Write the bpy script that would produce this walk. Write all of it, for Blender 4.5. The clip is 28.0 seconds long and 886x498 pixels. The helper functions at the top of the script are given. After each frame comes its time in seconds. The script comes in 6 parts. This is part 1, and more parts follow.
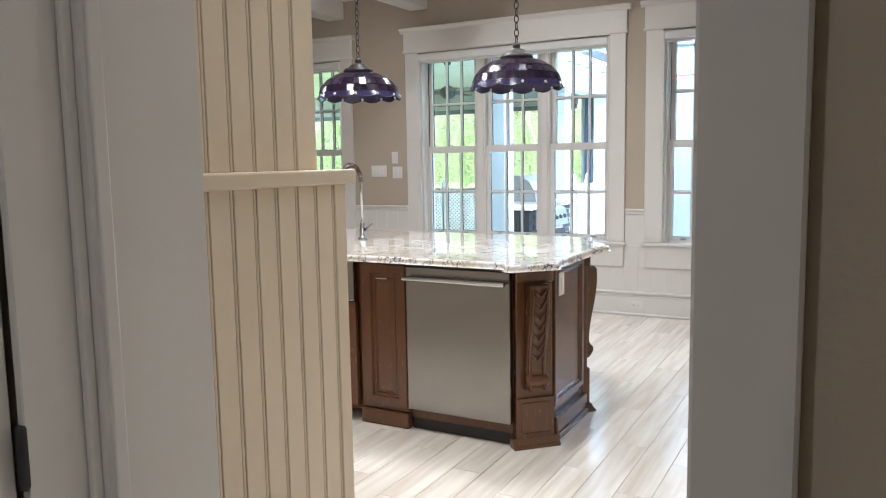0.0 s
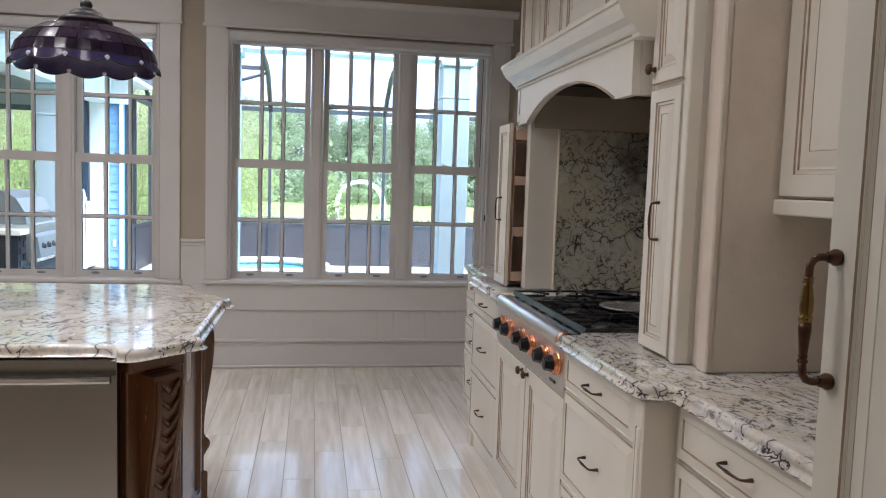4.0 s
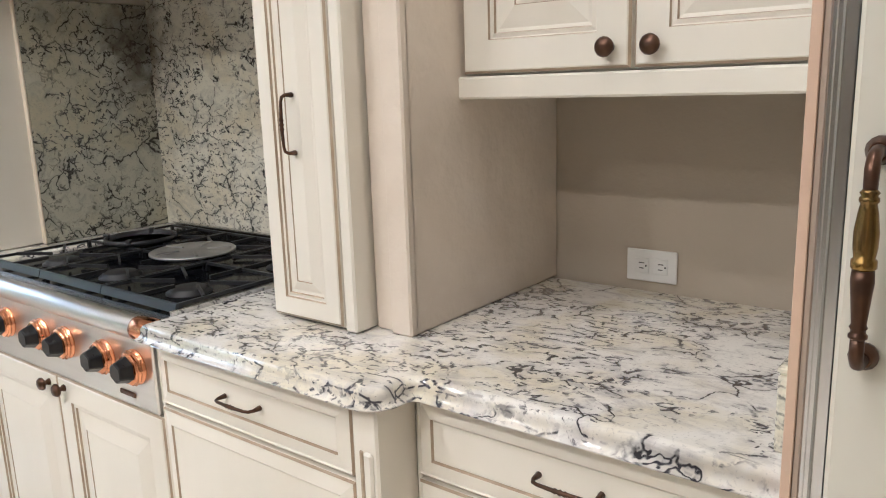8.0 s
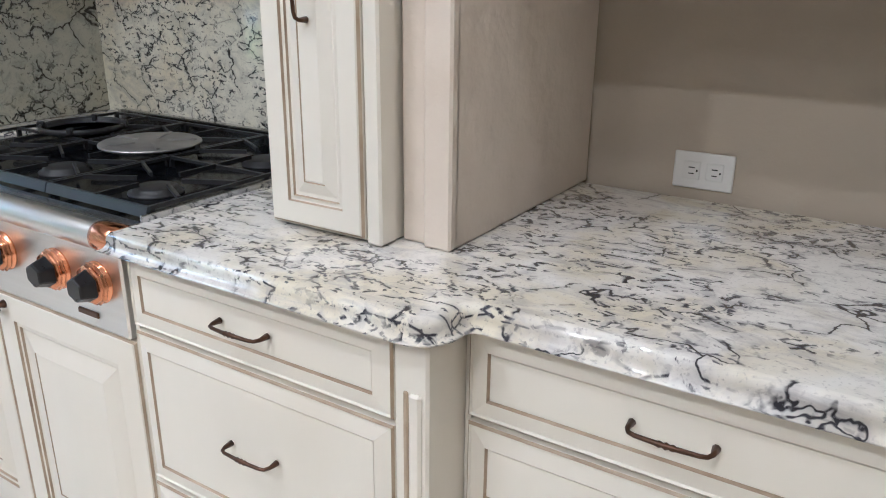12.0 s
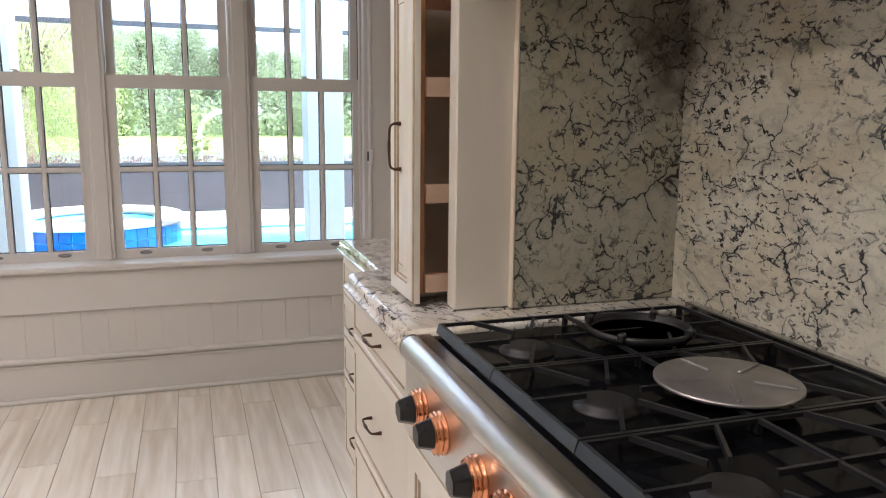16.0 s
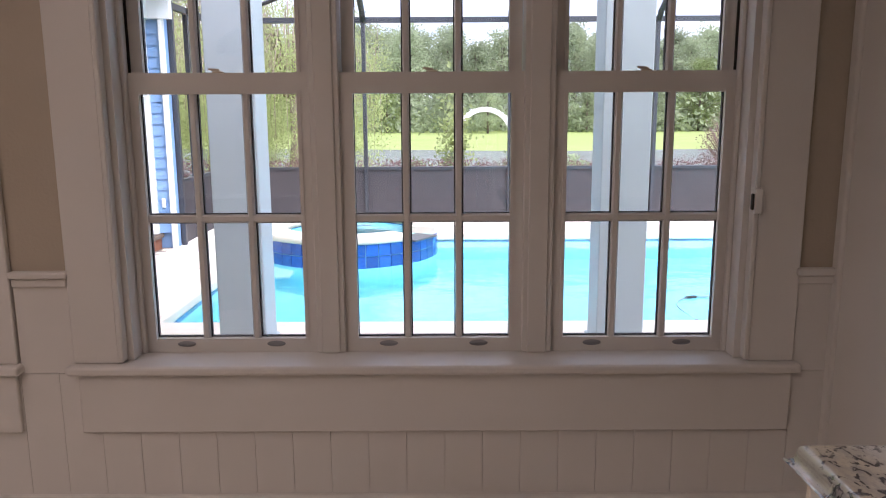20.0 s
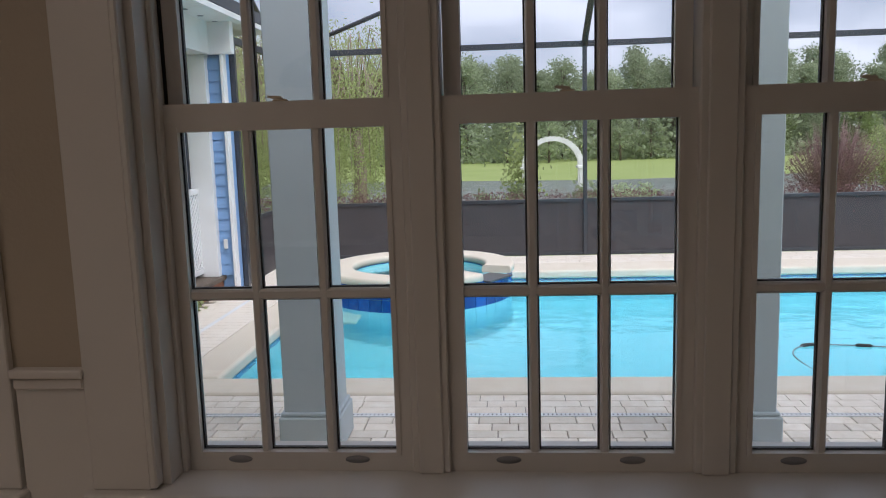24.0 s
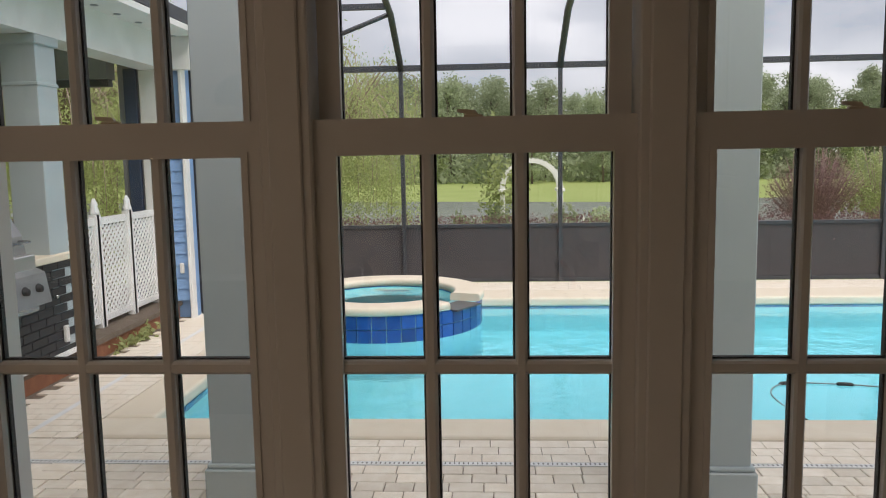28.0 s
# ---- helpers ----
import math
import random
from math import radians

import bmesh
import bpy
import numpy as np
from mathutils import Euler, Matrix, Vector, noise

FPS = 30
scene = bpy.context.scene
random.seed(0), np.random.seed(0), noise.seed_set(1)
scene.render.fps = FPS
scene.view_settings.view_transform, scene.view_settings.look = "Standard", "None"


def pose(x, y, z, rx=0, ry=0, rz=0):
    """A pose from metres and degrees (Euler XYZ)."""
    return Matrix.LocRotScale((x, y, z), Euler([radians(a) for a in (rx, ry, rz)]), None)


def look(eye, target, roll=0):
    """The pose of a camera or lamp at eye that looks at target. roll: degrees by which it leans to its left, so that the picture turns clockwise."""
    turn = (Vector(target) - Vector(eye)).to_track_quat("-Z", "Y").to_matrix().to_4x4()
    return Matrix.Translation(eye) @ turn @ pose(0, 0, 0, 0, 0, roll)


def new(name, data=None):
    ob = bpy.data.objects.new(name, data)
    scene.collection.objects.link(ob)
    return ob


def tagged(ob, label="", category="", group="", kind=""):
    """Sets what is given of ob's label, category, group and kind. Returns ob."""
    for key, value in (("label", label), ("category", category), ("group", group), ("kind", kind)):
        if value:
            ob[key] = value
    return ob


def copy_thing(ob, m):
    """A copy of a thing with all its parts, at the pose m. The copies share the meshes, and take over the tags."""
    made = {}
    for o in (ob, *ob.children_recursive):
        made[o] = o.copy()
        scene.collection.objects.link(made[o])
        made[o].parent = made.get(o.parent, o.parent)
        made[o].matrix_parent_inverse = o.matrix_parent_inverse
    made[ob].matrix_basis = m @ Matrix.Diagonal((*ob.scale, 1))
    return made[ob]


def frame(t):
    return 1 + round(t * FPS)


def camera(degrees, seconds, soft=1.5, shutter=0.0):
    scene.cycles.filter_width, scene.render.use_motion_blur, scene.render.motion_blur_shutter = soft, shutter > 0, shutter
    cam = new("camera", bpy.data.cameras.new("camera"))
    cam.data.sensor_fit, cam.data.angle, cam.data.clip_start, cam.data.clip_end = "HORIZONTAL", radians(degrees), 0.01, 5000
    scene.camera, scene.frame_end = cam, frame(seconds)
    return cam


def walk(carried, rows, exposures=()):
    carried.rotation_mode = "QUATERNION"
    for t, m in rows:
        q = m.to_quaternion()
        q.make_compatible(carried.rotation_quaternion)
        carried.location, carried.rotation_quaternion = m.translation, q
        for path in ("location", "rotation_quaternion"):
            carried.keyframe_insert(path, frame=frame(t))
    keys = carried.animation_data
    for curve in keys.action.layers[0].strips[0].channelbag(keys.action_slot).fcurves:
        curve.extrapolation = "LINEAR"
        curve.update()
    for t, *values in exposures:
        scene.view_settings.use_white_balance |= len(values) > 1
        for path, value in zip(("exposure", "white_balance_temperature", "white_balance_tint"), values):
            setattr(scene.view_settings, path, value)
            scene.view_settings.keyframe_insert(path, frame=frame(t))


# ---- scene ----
cam = camera(60.2, 28.0, 1.05)
PATH = [
    (0, (0.426, 1.118, 1.383), (-0.526, 2.862, 1.157), -1.0),
    (0.5, (0.290, 1.251, 1.363), (-0.470, 3.086, 1.133), -1.5),
    (1, (0.100, 1.381, 1.395), (-0.485, 3.278, 1.157), -1.4),
    (1.5, (0.006, 1.524, 1.392), (-0.449, 3.457, 1.158), -1.4),
    (2, (-0.079, 1.681, 1.392), (-0.396, 3.642, 1.164), -1.1),
    (2.5, (-0.216, 1.784, 1.404), (-0.386, 3.764, 1.180), -0.4),
    (3, (-0.303, 1.862, 1.394), (-0.343, 3.851, 1.186), 0.4),
    (3.5, (-0.377, 1.977, 1.393), (-0.231, 3.963, 1.206), 1.3),
    (5.5, (-0.609, 2.243, 1.423), (0.206, 4.065, 1.298), 1.5),
    (6, (-0.567, 2.323, 1.412), (0.363, 4.088, 1.276), 1.0),
    (6.5, (-0.462, 2.503, 1.430), (0.587, 4.199, 1.275), 0.5),
    (7, (-0.442, 2.696, 1.413), (0.772, 4.273, 1.215), -0.2),
    (7.5, (-0.504, 2.915, 1.417), (0.890, 4.322, 1.135), -1.0),
    (8, (-0.444, 3.054, 1.373), (1.101, 4.254, 0.955), -1.8),
    (8.5, (-0.355, 3.149, 1.345), (1.289, 4.133, 0.772), -2.7),
    (9, (-0.361, 3.206, 1.316), (1.328, 3.979, 0.574), -3.4),
    (9.5, (-0.394, 3.264, 1.286), (1.283, 3.877, 0.385), -3.7),
    (10, (-0.406, 3.298, 1.255), (1.242, 3.787, 0.233), -3.2),
    (10.5, (-0.415, 3.316, 1.241), (1.204, 3.748, 0.149), -2.2),
    (11, (-0.436, 3.337, 1.246), (1.193, 3.817, 0.189), -0.8),
    (11.5, (-0.437, 3.344, 1.286), (1.229, 4.057, 0.440), 0.0),
    (12, (-0.360, 3.349, 1.319), (1.233, 4.356, 0.649), 0.6),
    (12.5, (-0.294, 3.355, 1.337), (1.185, 4.577, 0.772), 1.2),
    (13, (-0.265, 3.377, 1.364), (1.109, 4.757, 0.906), 1.1),
    (13.5, (-0.241, 3.463, 1.399), (1.008, 4.972, 0.992), 0.6),
    (15.5, (0.015, 3.829, 1.361), (0.723, 5.668, 1.017), 0.6),
    (16, (-0.032, 3.920, 1.366), (0.591, 5.789, 1.019), 0.6),
    (16.5, (-0.022, 4.022, 1.345), (0.494, 5.919, 0.980), 0.5),
    (17, (0.026, 4.168, 1.344), (0.405, 6.094, 0.961), 0.2),
    (17.5, (0.016, 4.307, 1.344), (0.270, 6.250, 0.945), -0.1),
    (18, (-0.047, 4.554, 1.356), (0.090, 6.508, 0.954), -0.2),
    (18.5, (-0.048, 4.784, 1.356), (0.024, 6.743, 0.961), -0.0),
    (19, (-0.032, 5.027, 1.356), (0.003, 6.990, 0.976), -0.1),
    (19.5, (-0.077, 5.284, 1.406), (-0.063, 7.245, 1.018), -0.2),
    (20, (-0.067, 5.529, 1.427), (-0.071, 7.496, 1.065), -0.3),
    (20.5, (-0.011, 5.704, 1.420), (-0.042, 7.679, 1.107), -0.1),
    (21, (0.018, 5.736, 1.410), (-0.042, 7.714, 1.122), 0.3),
    (21.5, (-0.003, 5.748, 1.438), (-0.073, 7.724, 1.136), 0.7),
    (23.5, (-0.180, 6.103, 1.423), (-0.348, 8.076, 1.138), -1.3),
    (24, (-0.251, 6.173, 1.438), (-0.410, 8.147, 1.156), -1.7),
    (24.5, (-0.306, 6.220, 1.460), (-0.445, 8.194, 1.170), -2.3),
    (25, (-0.314, 6.241, 1.461), (-0.423, 8.219, 1.181), -2.4),
    (25.5, (-0.321, 6.254, 1.476), (-0.386, 8.236, 1.210), -2.3),
    (26, (-0.293, 6.281, 1.467), (-0.309, 8.268, 1.241), -2.1),
    (26.5, (-0.270, 6.292, 1.444), (-0.262, 8.279, 1.244), -2.1),
    (27, (-0.208, 6.345, 1.453), (-0.204, 8.330, 1.234), -1.8),
    (27.5, (-0.125, 6.450, 1.468), (-0.159, 8.436, 1.233), -1.4),
    (28, (-0.080, 6.564, 1.464), (-0.198, 8.547, 1.231), -1.0),
]
EXPO = [(0.0, 1.84, 4800, 6), (1.0, 1.05, 4950, 9), (2.0, 0.98, 5000, 11), (3.0, 0.94, 5000, 11), (6.0, 1.07, 4900, 10), (7.0, 1.33, 5050, 10), (8.0, 1.92, 4950, 6), (9.0, 1.82, 4900, 4), (10.0, 1.74, 4800, 7), (11.0, 1.60, 4550, 5), (12.0, 1.80, 4600, 6), (13.0, 1.68, 4900, 6), (15.5, 1.56, 5250, 11), (16.0, 1.46, 5300, 13), (17.0, 1.2, 5400, 14), (18.0, 0.80, 5500, 15), (18.5, 0.62, 5400, 16), (19.0, 0.56, 5400, 20), (20.0, 0.38, 5750, 25), (21.0, -0.36, 6150, 28), (21.5, -0.48, 6100, 27), (23.5, -0.72, 5800, 18), (25.0, -0.86, 6050, 16), (28.0, -0.82, 6600, 15)]
walk(cam, [(t, look(eye, target, roll)) for t, eye, target, roll in PATH], EXPO)

# ---- light ----
world = bpy.data.worlds.new("sky")
scene.world = world
world.use_nodes = True
wn, wl = world.node_tree.nodes, world.node_tree.links
bg = wn["Background"]
sky = wn.new("ShaderNodeTexSky")
sky.sky_type, sky.sun_disc, sky.sun_elevation, sky.sun_rotation = "NISHITA", False, radians(50), radians(200)
crd, cmap, cnoise, cramp, cmix = wn.new("ShaderNodeTexCoord"), wn.new("ShaderNodeMapping"), wn.new("ShaderNodeTexNoise"), wn.new("ShaderNodeValToRGB"), wn.new("ShaderNodeMixRGB")
cmap.inputs["Scale"].default_value = (1.0, 1.0, 2.6)
cnoise.inputs["Scale"].default_value, cnoise.inputs["Detail"].default_value, cnoise.inputs["Roughness"].default_value = 3.2, 7, 0.55
cramp.color_ramp.elements[0].position, cramp.color_ramp.elements[0].color = 0.38, (6.0, 6.6, 7.5, 1)
cramp.color_ramp.elements[1].position, cramp.color_ramp.elements[1].color = 0.64, (12.2, 12.5, 12.9, 1)
cmix.inputs[0].default_value = 0.85
wl.new(crd.outputs["Generated"], cmap.inputs[0])
wl.new(cmap.outputs[0], cnoise.inputs["Vector"])
wl.new(cnoise.outputs["Fac"], cramp.inputs[0])
wl.new(sky.outputs[0], cmix.inputs[1])
wl.new(cramp.outputs[0], cmix.inputs[2])
wl.new(cmix.outputs[0], bg.inputs[0])
bg.inputs[1].default_value = 0.145
sun = new("sun", bpy.data.lights.new("sun", "SUN"))
sun.data.energy, sun.data.angle, sun.data.color = 5.0, radians(50), (1, 0.96, 0.89)
sun.matrix_world = look((6, 4, 12), (0, 12, 0))


def lamp(name, x, y, z, sx, sy, watts, colour, rx=0, rz=0):
    ob = new(name, bpy.data.lights.new(name, "AREA"))
    ob.data.shape, ob.data.size, ob.data.size_y, ob.data.energy, ob.data.color = "RECTANGLE", sx, sy, watts, colour
    ob.matrix_world = pose(x, y, z, rx, 0, rz)
    return ob

# ---- materials ----
def mat(name, colour, rough=0.5, metal=0.0, second=None, scale=6.0, stretch=(1, 1, 1), amount=0.5, bump=0.0, bscale=None, detail=5, coat=0.0, vary=0.0, spec=0.5):
    """Principled surface: two colours mixed by noise, fine noise in gloss, bump, and a shade that differs from piece to piece."""
    m = bpy.data.materials.new(name)
    m.use_nodes = True
    n, k = m.node_tree.nodes, m.node_tree.links
    b = n["Principled BSDF"]
    b.inputs["Metallic"].default_value, b.inputs["Roughness"].default_value = metal, rough
    b.inputs["Specular IOR Level"].default_value = spec
    b.inputs["Coat Weight"].default_value, b.inputs["Coat Roughness"].default_value = coat, 0.08
    tc, mp, no = n.new("ShaderNodeTexCoord"), n.new("ShaderNodeMapping"), n.new("ShaderNodeTexNoise")
    mp.inputs["Scale"].default_value = stretch
    no.inputs["Scale"].default_value, no.inputs["Detail"].default_value = scale, detail
    k.new(tc.outputs["Object"], mp.inputs[0])
    k.new(mp.outputs[0], no.inputs["Vector"])
    mix = n.new("ShaderNodeMixRGB")
    mix.inputs[1].default_value = (*colour, 1)
    mix.inputs[2].default_value = (*(second or [c * 0.85 for c in colour]), 1)
    ramp = n.new("ShaderNodeValToRGB")
    ramp.color_ramp.elements[0].position, ramp.color_ramp.elements[1].position = 0.5 - amount * 0.5, 0.5 + amount * 0.5
    k.new(no.outputs["Fac"], ramp.inputs[0])
    k.new(ramp.outputs[0], mix.inputs[0])
    out = mix.outputs[0]
    if vary:
        oi, hs, mr = n.new("ShaderNodeObjectInfo"), n.new("ShaderNodeHueSaturation"), n.new("ShaderNodeMapRange")
        mr.inputs[3].default_value, mr.inputs[4].default_value = 1 - vary, 1 + vary
        k.new(oi.outputs["Random"], mr.inputs[0])
        k.new(mr.outputs[0], hs.inputs["Value"])
        k.new(out, hs.inputs["Color"])
        out = hs.outputs[0]
        add = n.new("ShaderNodeVectorMath")
        scl = n.new("ShaderNodeMath")
        scl.operation, scl.inputs[1].default_value = "MULTIPLY", 37.0
        k.new(oi.outputs["Random"], scl.inputs[0])
        k.new(mp.outputs[0], add.inputs[0])
        k.new(scl.outputs[0], add.inputs[1])
        k.new(add.outputs[0], no.inputs["Vector"])
    k.new(out, b.inputs["Base Color"])
    fine = n.new("ShaderNodeTexNoise")
    fine.inputs["Scale"].default_value, fine.inputs["Detail"].default_value = bscale or scale * 9, 4
    k.new(mp.outputs[0], fine.inputs["Vector"])
    rr = n.new("ShaderNodeMapRange")
    rr.inputs[3].default_value, rr.inputs[4].default_value = max(0.02, rough - (0.02 if metal > 0.5 else 0.07)), min(1, rough + (0.02 if metal > 0.5 else 0.07))
    k.new(fine.outputs["Fac"], rr.inputs[0])
    k.new(rr.outputs[0], b.inputs["Roughness"])
    if bump:
        bp = n.new("ShaderNodeBump")
        bp.inputs["Strength"].default_value, bp.inputs["Distance"].default_value = min(1, bump), 0.004
        k.new(fine.outputs["Fac"], bp.inputs["Height"])
        k.new(bp.outputs[0], b.inputs["Normal"])
    return m


def granite(name, base, cream, dark, grey, cell=27.0, long=0.55, turn=(0, 0, 0.6), amount=0.5, smoke=0.5, patch=None, bend=0.55):
    """Polished stone: white and cream clouds, grey smoke, short dark strokes along cell edges, and a few long thin veins."""
    m = bpy.data.materials.new(name)
    m.use_nodes = True
    n, k = m.node_tree.nodes, m.node_tree.links
    b = n["Principled BSDF"]
    b.inputs["Roughness"].default_value, b.inputs["Coat Weight"].default_value, b.inputs["Coat Roughness"].default_value = 0.09, 0.5, 0.03
    tc = n.new("ShaderNodeTexCoord")

    def place(stretch, seed, rot=None):
        mp = n.new("ShaderNodeMapping")
        mp.inputs["Rotation"].default_value = rot or turn
        mp.inputs["Scale"].default_value, mp.inputs["Location"].default_value = stretch, (seed, seed * 2, seed * 3)
        k.new(tc.outputs["Object"], mp.inputs[0])
        return mp.outputs[0]

    def noise(scale, seed, detail=5, distort=0.6, stretch=(1, 1, 1), rough=0.55):
        no = n.new("ShaderNodeTexNoise")
        no.inputs["Scale"].default_value, no.inputs["Detail"].default_value = scale, detail
        no.inputs["Distortion"].default_value, no.inputs["Roughness"].default_value = distort, rough
        k.new(place(stretch, seed), no.inputs["Vector"])
        return no

    def math_node(op, a, v, clamp=False):
        q = n.new("ShaderNodeMath")
        q.operation, q.use_clamp = op, clamp
        k.new(a, q.inputs[0])
        if isinstance(v, (int, float)):
            q.inputs[1].default_value = v
        else:
            k.new(v, q.inputs[1])
        return q.outputs[0]

    def ramp(a, lo, hi):
        r = n.new("ShaderNodeMapRange")
        r.inputs[1].default_value, r.inputs[2].default_value = lo, hi
        k.new(a, r.inputs[0])
        return r.outputs[0]

    def edges(scale, seed, stretch, bend, rot=None):
        """Distance to the edges of stretched, crooked cells."""
        wob, sub, scl, add, vo = noise(scale * 0.9, seed + 2.0, 4, 0.3), n.new("ShaderNodeVectorMath"), n.new("ShaderNodeVectorMath"), n.new("ShaderNodeVectorMath"), n.new("ShaderNodeTexVoronoi")
        sub.operation, scl.operation, vo.feature = "SUBTRACT", "SCALE", "DISTANCE_TO_EDGE"
        sub.inputs[1].default_value, scl.inputs["Scale"].default_value = (0.5, 0.5, 0.5), bend / scale
        vo.inputs["Scale"].default_value = scale
        k.new(wob.outputs["Color"], sub.inputs[0])
        k.new(sub.outputs[0], scl.inputs[0])
        k.new(place(stretch, seed, rot), add.inputs[0])
        k.new(scl.outputs[0], add.inputs[1])
        k.new(add.outputs[0], vo.inputs["Vector"])
        return vo.outputs["Distance"]

    def over(under, fac, colour):
        mx = n.new("ShaderNodeMixRGB")
        k.new(fac, mx.inputs[0])
        if isinstance(under, tuple):
            mx.inputs[1].default_value = (*under, 1)
        else:
            k.new(under, mx.inputs[1])
        mx.inputs[2].default_value = (*colour, 1)
        return mx.outputs[0]

    flat = (1.0, long, 1.0)
    c = over(base, ramp(noise(5, 0.4, 6).outputs["Fac"], 0.44, 0.60), cream)
    c = over(c, math_node("MULTIPLY", ramp(noise(22, 3.1, 7, 1.0, flat, 0.65).outputs["Fac"], 0.50, 0.74), smoke), grey)
    zone = ramp(noise(6.5, 9.2, 4, 0.8).outputs["Fac"], 0.62 - amount * 0.34, 0.72 - amount * 0.28)
    fine, rough_edge = edges(cell, 13.0, flat, bend), noise(cell * 1.5, 33.0, 3, 0.4)
    gate = math_node("MULTIPLY", ramp(rough_edge.outputs["Fac"], 0.52 - amount * 0.06, 0.58 - amount * 0.06), zone)
    c = over(c, math_node("MULTIPLY", math_node("MULTIPLY", ramp(fine, 0.26, 0.02), gate), 0.5), grey)
    c = over(c, math_node("MULTIPLY", ramp(fine, 0.065, 0.025), gate), dark)
    other = edges(cell * 1.4, 41.0, flat, bend, (turn[0] + 0.2, turn[1] + 0.3, turn[2] - 0.5))
    gate = math_node("MULTIPLY", ramp(noise(cell * 1.7, 57.0, 3, 0.4).outputs["Fac"], 0.56 - amount * 0.04, 0.60 - amount * 0.04), zone)
    c = over(c, math_node("MULTIPLY", ramp(other, 0.085, 0.03), gate), tuple(v * 1.7 for v in dark))
    wide = edges(cell * 0.30, 71.0, (1.0, 0.5 + 0.5 * long, 1.0), 1.3)
    gate = ramp(noise(cell * 0.34, 83.0, 4, 0.5).outputs["Fac"], 0.50 - amount * 0.04, 0.56 - amount * 0.04)
    c = over(c, math_node("MULTIPLY", math_node("MULTIPLY", ramp(wide, 0.16, 0.0), gate), 0.4), grey)
    c = over(c, math_node("MULTIPLY", ramp(wide, 0.022, 0.008), gate), dark)
    c = over(c, math_node("MULTIPLY", ramp(noise(190, 1.3, 2, 0.0).outputs["Fac"], 0.58, 0.74), 0.45), grey)
    # A dark brown patch, strongest at one point and fading outwards.
    if patch:
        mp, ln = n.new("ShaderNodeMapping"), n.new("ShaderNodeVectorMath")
        mp.inputs["Location"].default_value = tuple(-a * q for a, q in zip(patch[0], (1, 1.3, 0.75)))
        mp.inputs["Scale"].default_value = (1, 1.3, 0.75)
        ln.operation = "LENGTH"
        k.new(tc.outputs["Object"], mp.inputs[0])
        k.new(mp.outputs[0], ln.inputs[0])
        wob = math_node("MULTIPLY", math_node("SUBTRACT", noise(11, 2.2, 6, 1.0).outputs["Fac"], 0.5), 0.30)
        c = over(c, math_node("MULTIPLY", ramp(math_node("ADD", ln.outputs["Value"], wob), 0.14, 0.02), 0.85), patch[1])
    k.new(c, b.inputs["Base Color"])
    return m


def glass(name, tint=(1, 1, 1), rough=0.0):
    m = bpy.data.materials.new(name)
    m.use_nodes = True
    n, k = m.node_tree.nodes, m.node_tree.links
    b = n["Principled BSDF"]
    b.inputs["Base Color"].default_value, b.inputs["Roughness"].default_value = (*tint, 1), rough
    b.inputs["Transmission Weight"].default_value, b.inputs["IOR"].default_value = 1.0, 1.45
    return m


M = {}
M["trim"] = mat("white_trim_paint", (0.71, 0.69, 0.66), 0.36, second=(0.67, 0.645, 0.61), scale=3, bump=0.06, bscale=120)
M["beige"] = mat("beige_wall_paint", (0.47, 0.41, 0.325), 0.75, second=(0.435, 0.38, 0.30), scale=2, bump=0.25, bscale=90)
M["plaster"] = mat("pale_textured_plaster", (0.74, 0.66, 0.565), 0.46, second=(0.67, 0.59, 0.495), scale=9, bump=1.0, bscale=24)
M["dimmer"] = mat("ivory_dimmer_plastic", (0.66, 0.58, 0.44), 0.35, second=(0.63, 0.55, 0.42), scale=3)
M["ceiling"] = mat("ceiling_paint", (0.72, 0.68, 0.62), 0.8, scale=2)
M["cream"] = mat("cream_cabinet_paint", (0.80, 0.77, 0.69), 0.34, second=(0.745, 0.70, 0.605), scale=4, stretch=(1, 1, 0.25), bump=0.08, bscale=60)
M["glaze"] = mat("brown_glaze", (0.24, 0.16, 0.095), 0.5, second=(0.56, 0.47, 0.35), scale=14, amount=0.7)
M["bead"] = mat("cream_beadboard_paint", (0.79, 0.69, 0.53), 0.42, second=(0.75, 0.64, 0.48), scale=3, stretch=(1, 1, 0.2), bump=0.06)
M["bronze"] = mat("dark_bronze", (0.06, 0.037, 0.026), 0.33, 0.8, second=(0.13, 0.068, 0.042), scale=30)
M["brass"] = mat("aged_brass", (0.30, 0.19, 0.05), 0.24, 0.9, second=(0.13, 0.08, 0.035), scale=20)
M["steel"] = mat("brushed_stainless", (0.31, 0.30, 0.285), 0.26, 1.0, second=(0.28, 0.27, 0.255), scale=3, stretch=(0.05, 0.05, 30), bump=0.008, bscale=40)
M["rangesteel"] = mat("satin_range_steel", (0.78, 0.77, 0.75), 0.32, 1.0, second=(0.73, 0.72, 0.70), scale=3, stretch=(0.05, 0.05, 30), bump=0.01, bscale=40)
M["grillsteel"] = mat("weathered_grill_steel", (0.40, 0.40, 0.40), 0.40, 0.8, second=(0.34, 0.34, 0.335), scale=6)
M["steelh"] = mat("brushed_stainless_trim", (0.60, 0.60, 0.60), 0.22, 1.0, scale=3)
M["copper"] = mat("polished_copper", (0.80, 0.36, 0.19), 0.16, 1.0, scale=5)
M["alu"] = mat("worn_cast_aluminium", (0.56, 0.56, 0.56), 0.42, 0.85, second=(0.30, 0.29, 0.28), scale=14, amount=0.7, bump=0.1)
M["black"] = mat("black_enamel", (0.006, 0.0065, 0.008), 0.09, scale=5)
M["black"].node_tree.nodes["Principled BSDF"].inputs["Specular IOR Level"].default_value = 0.06
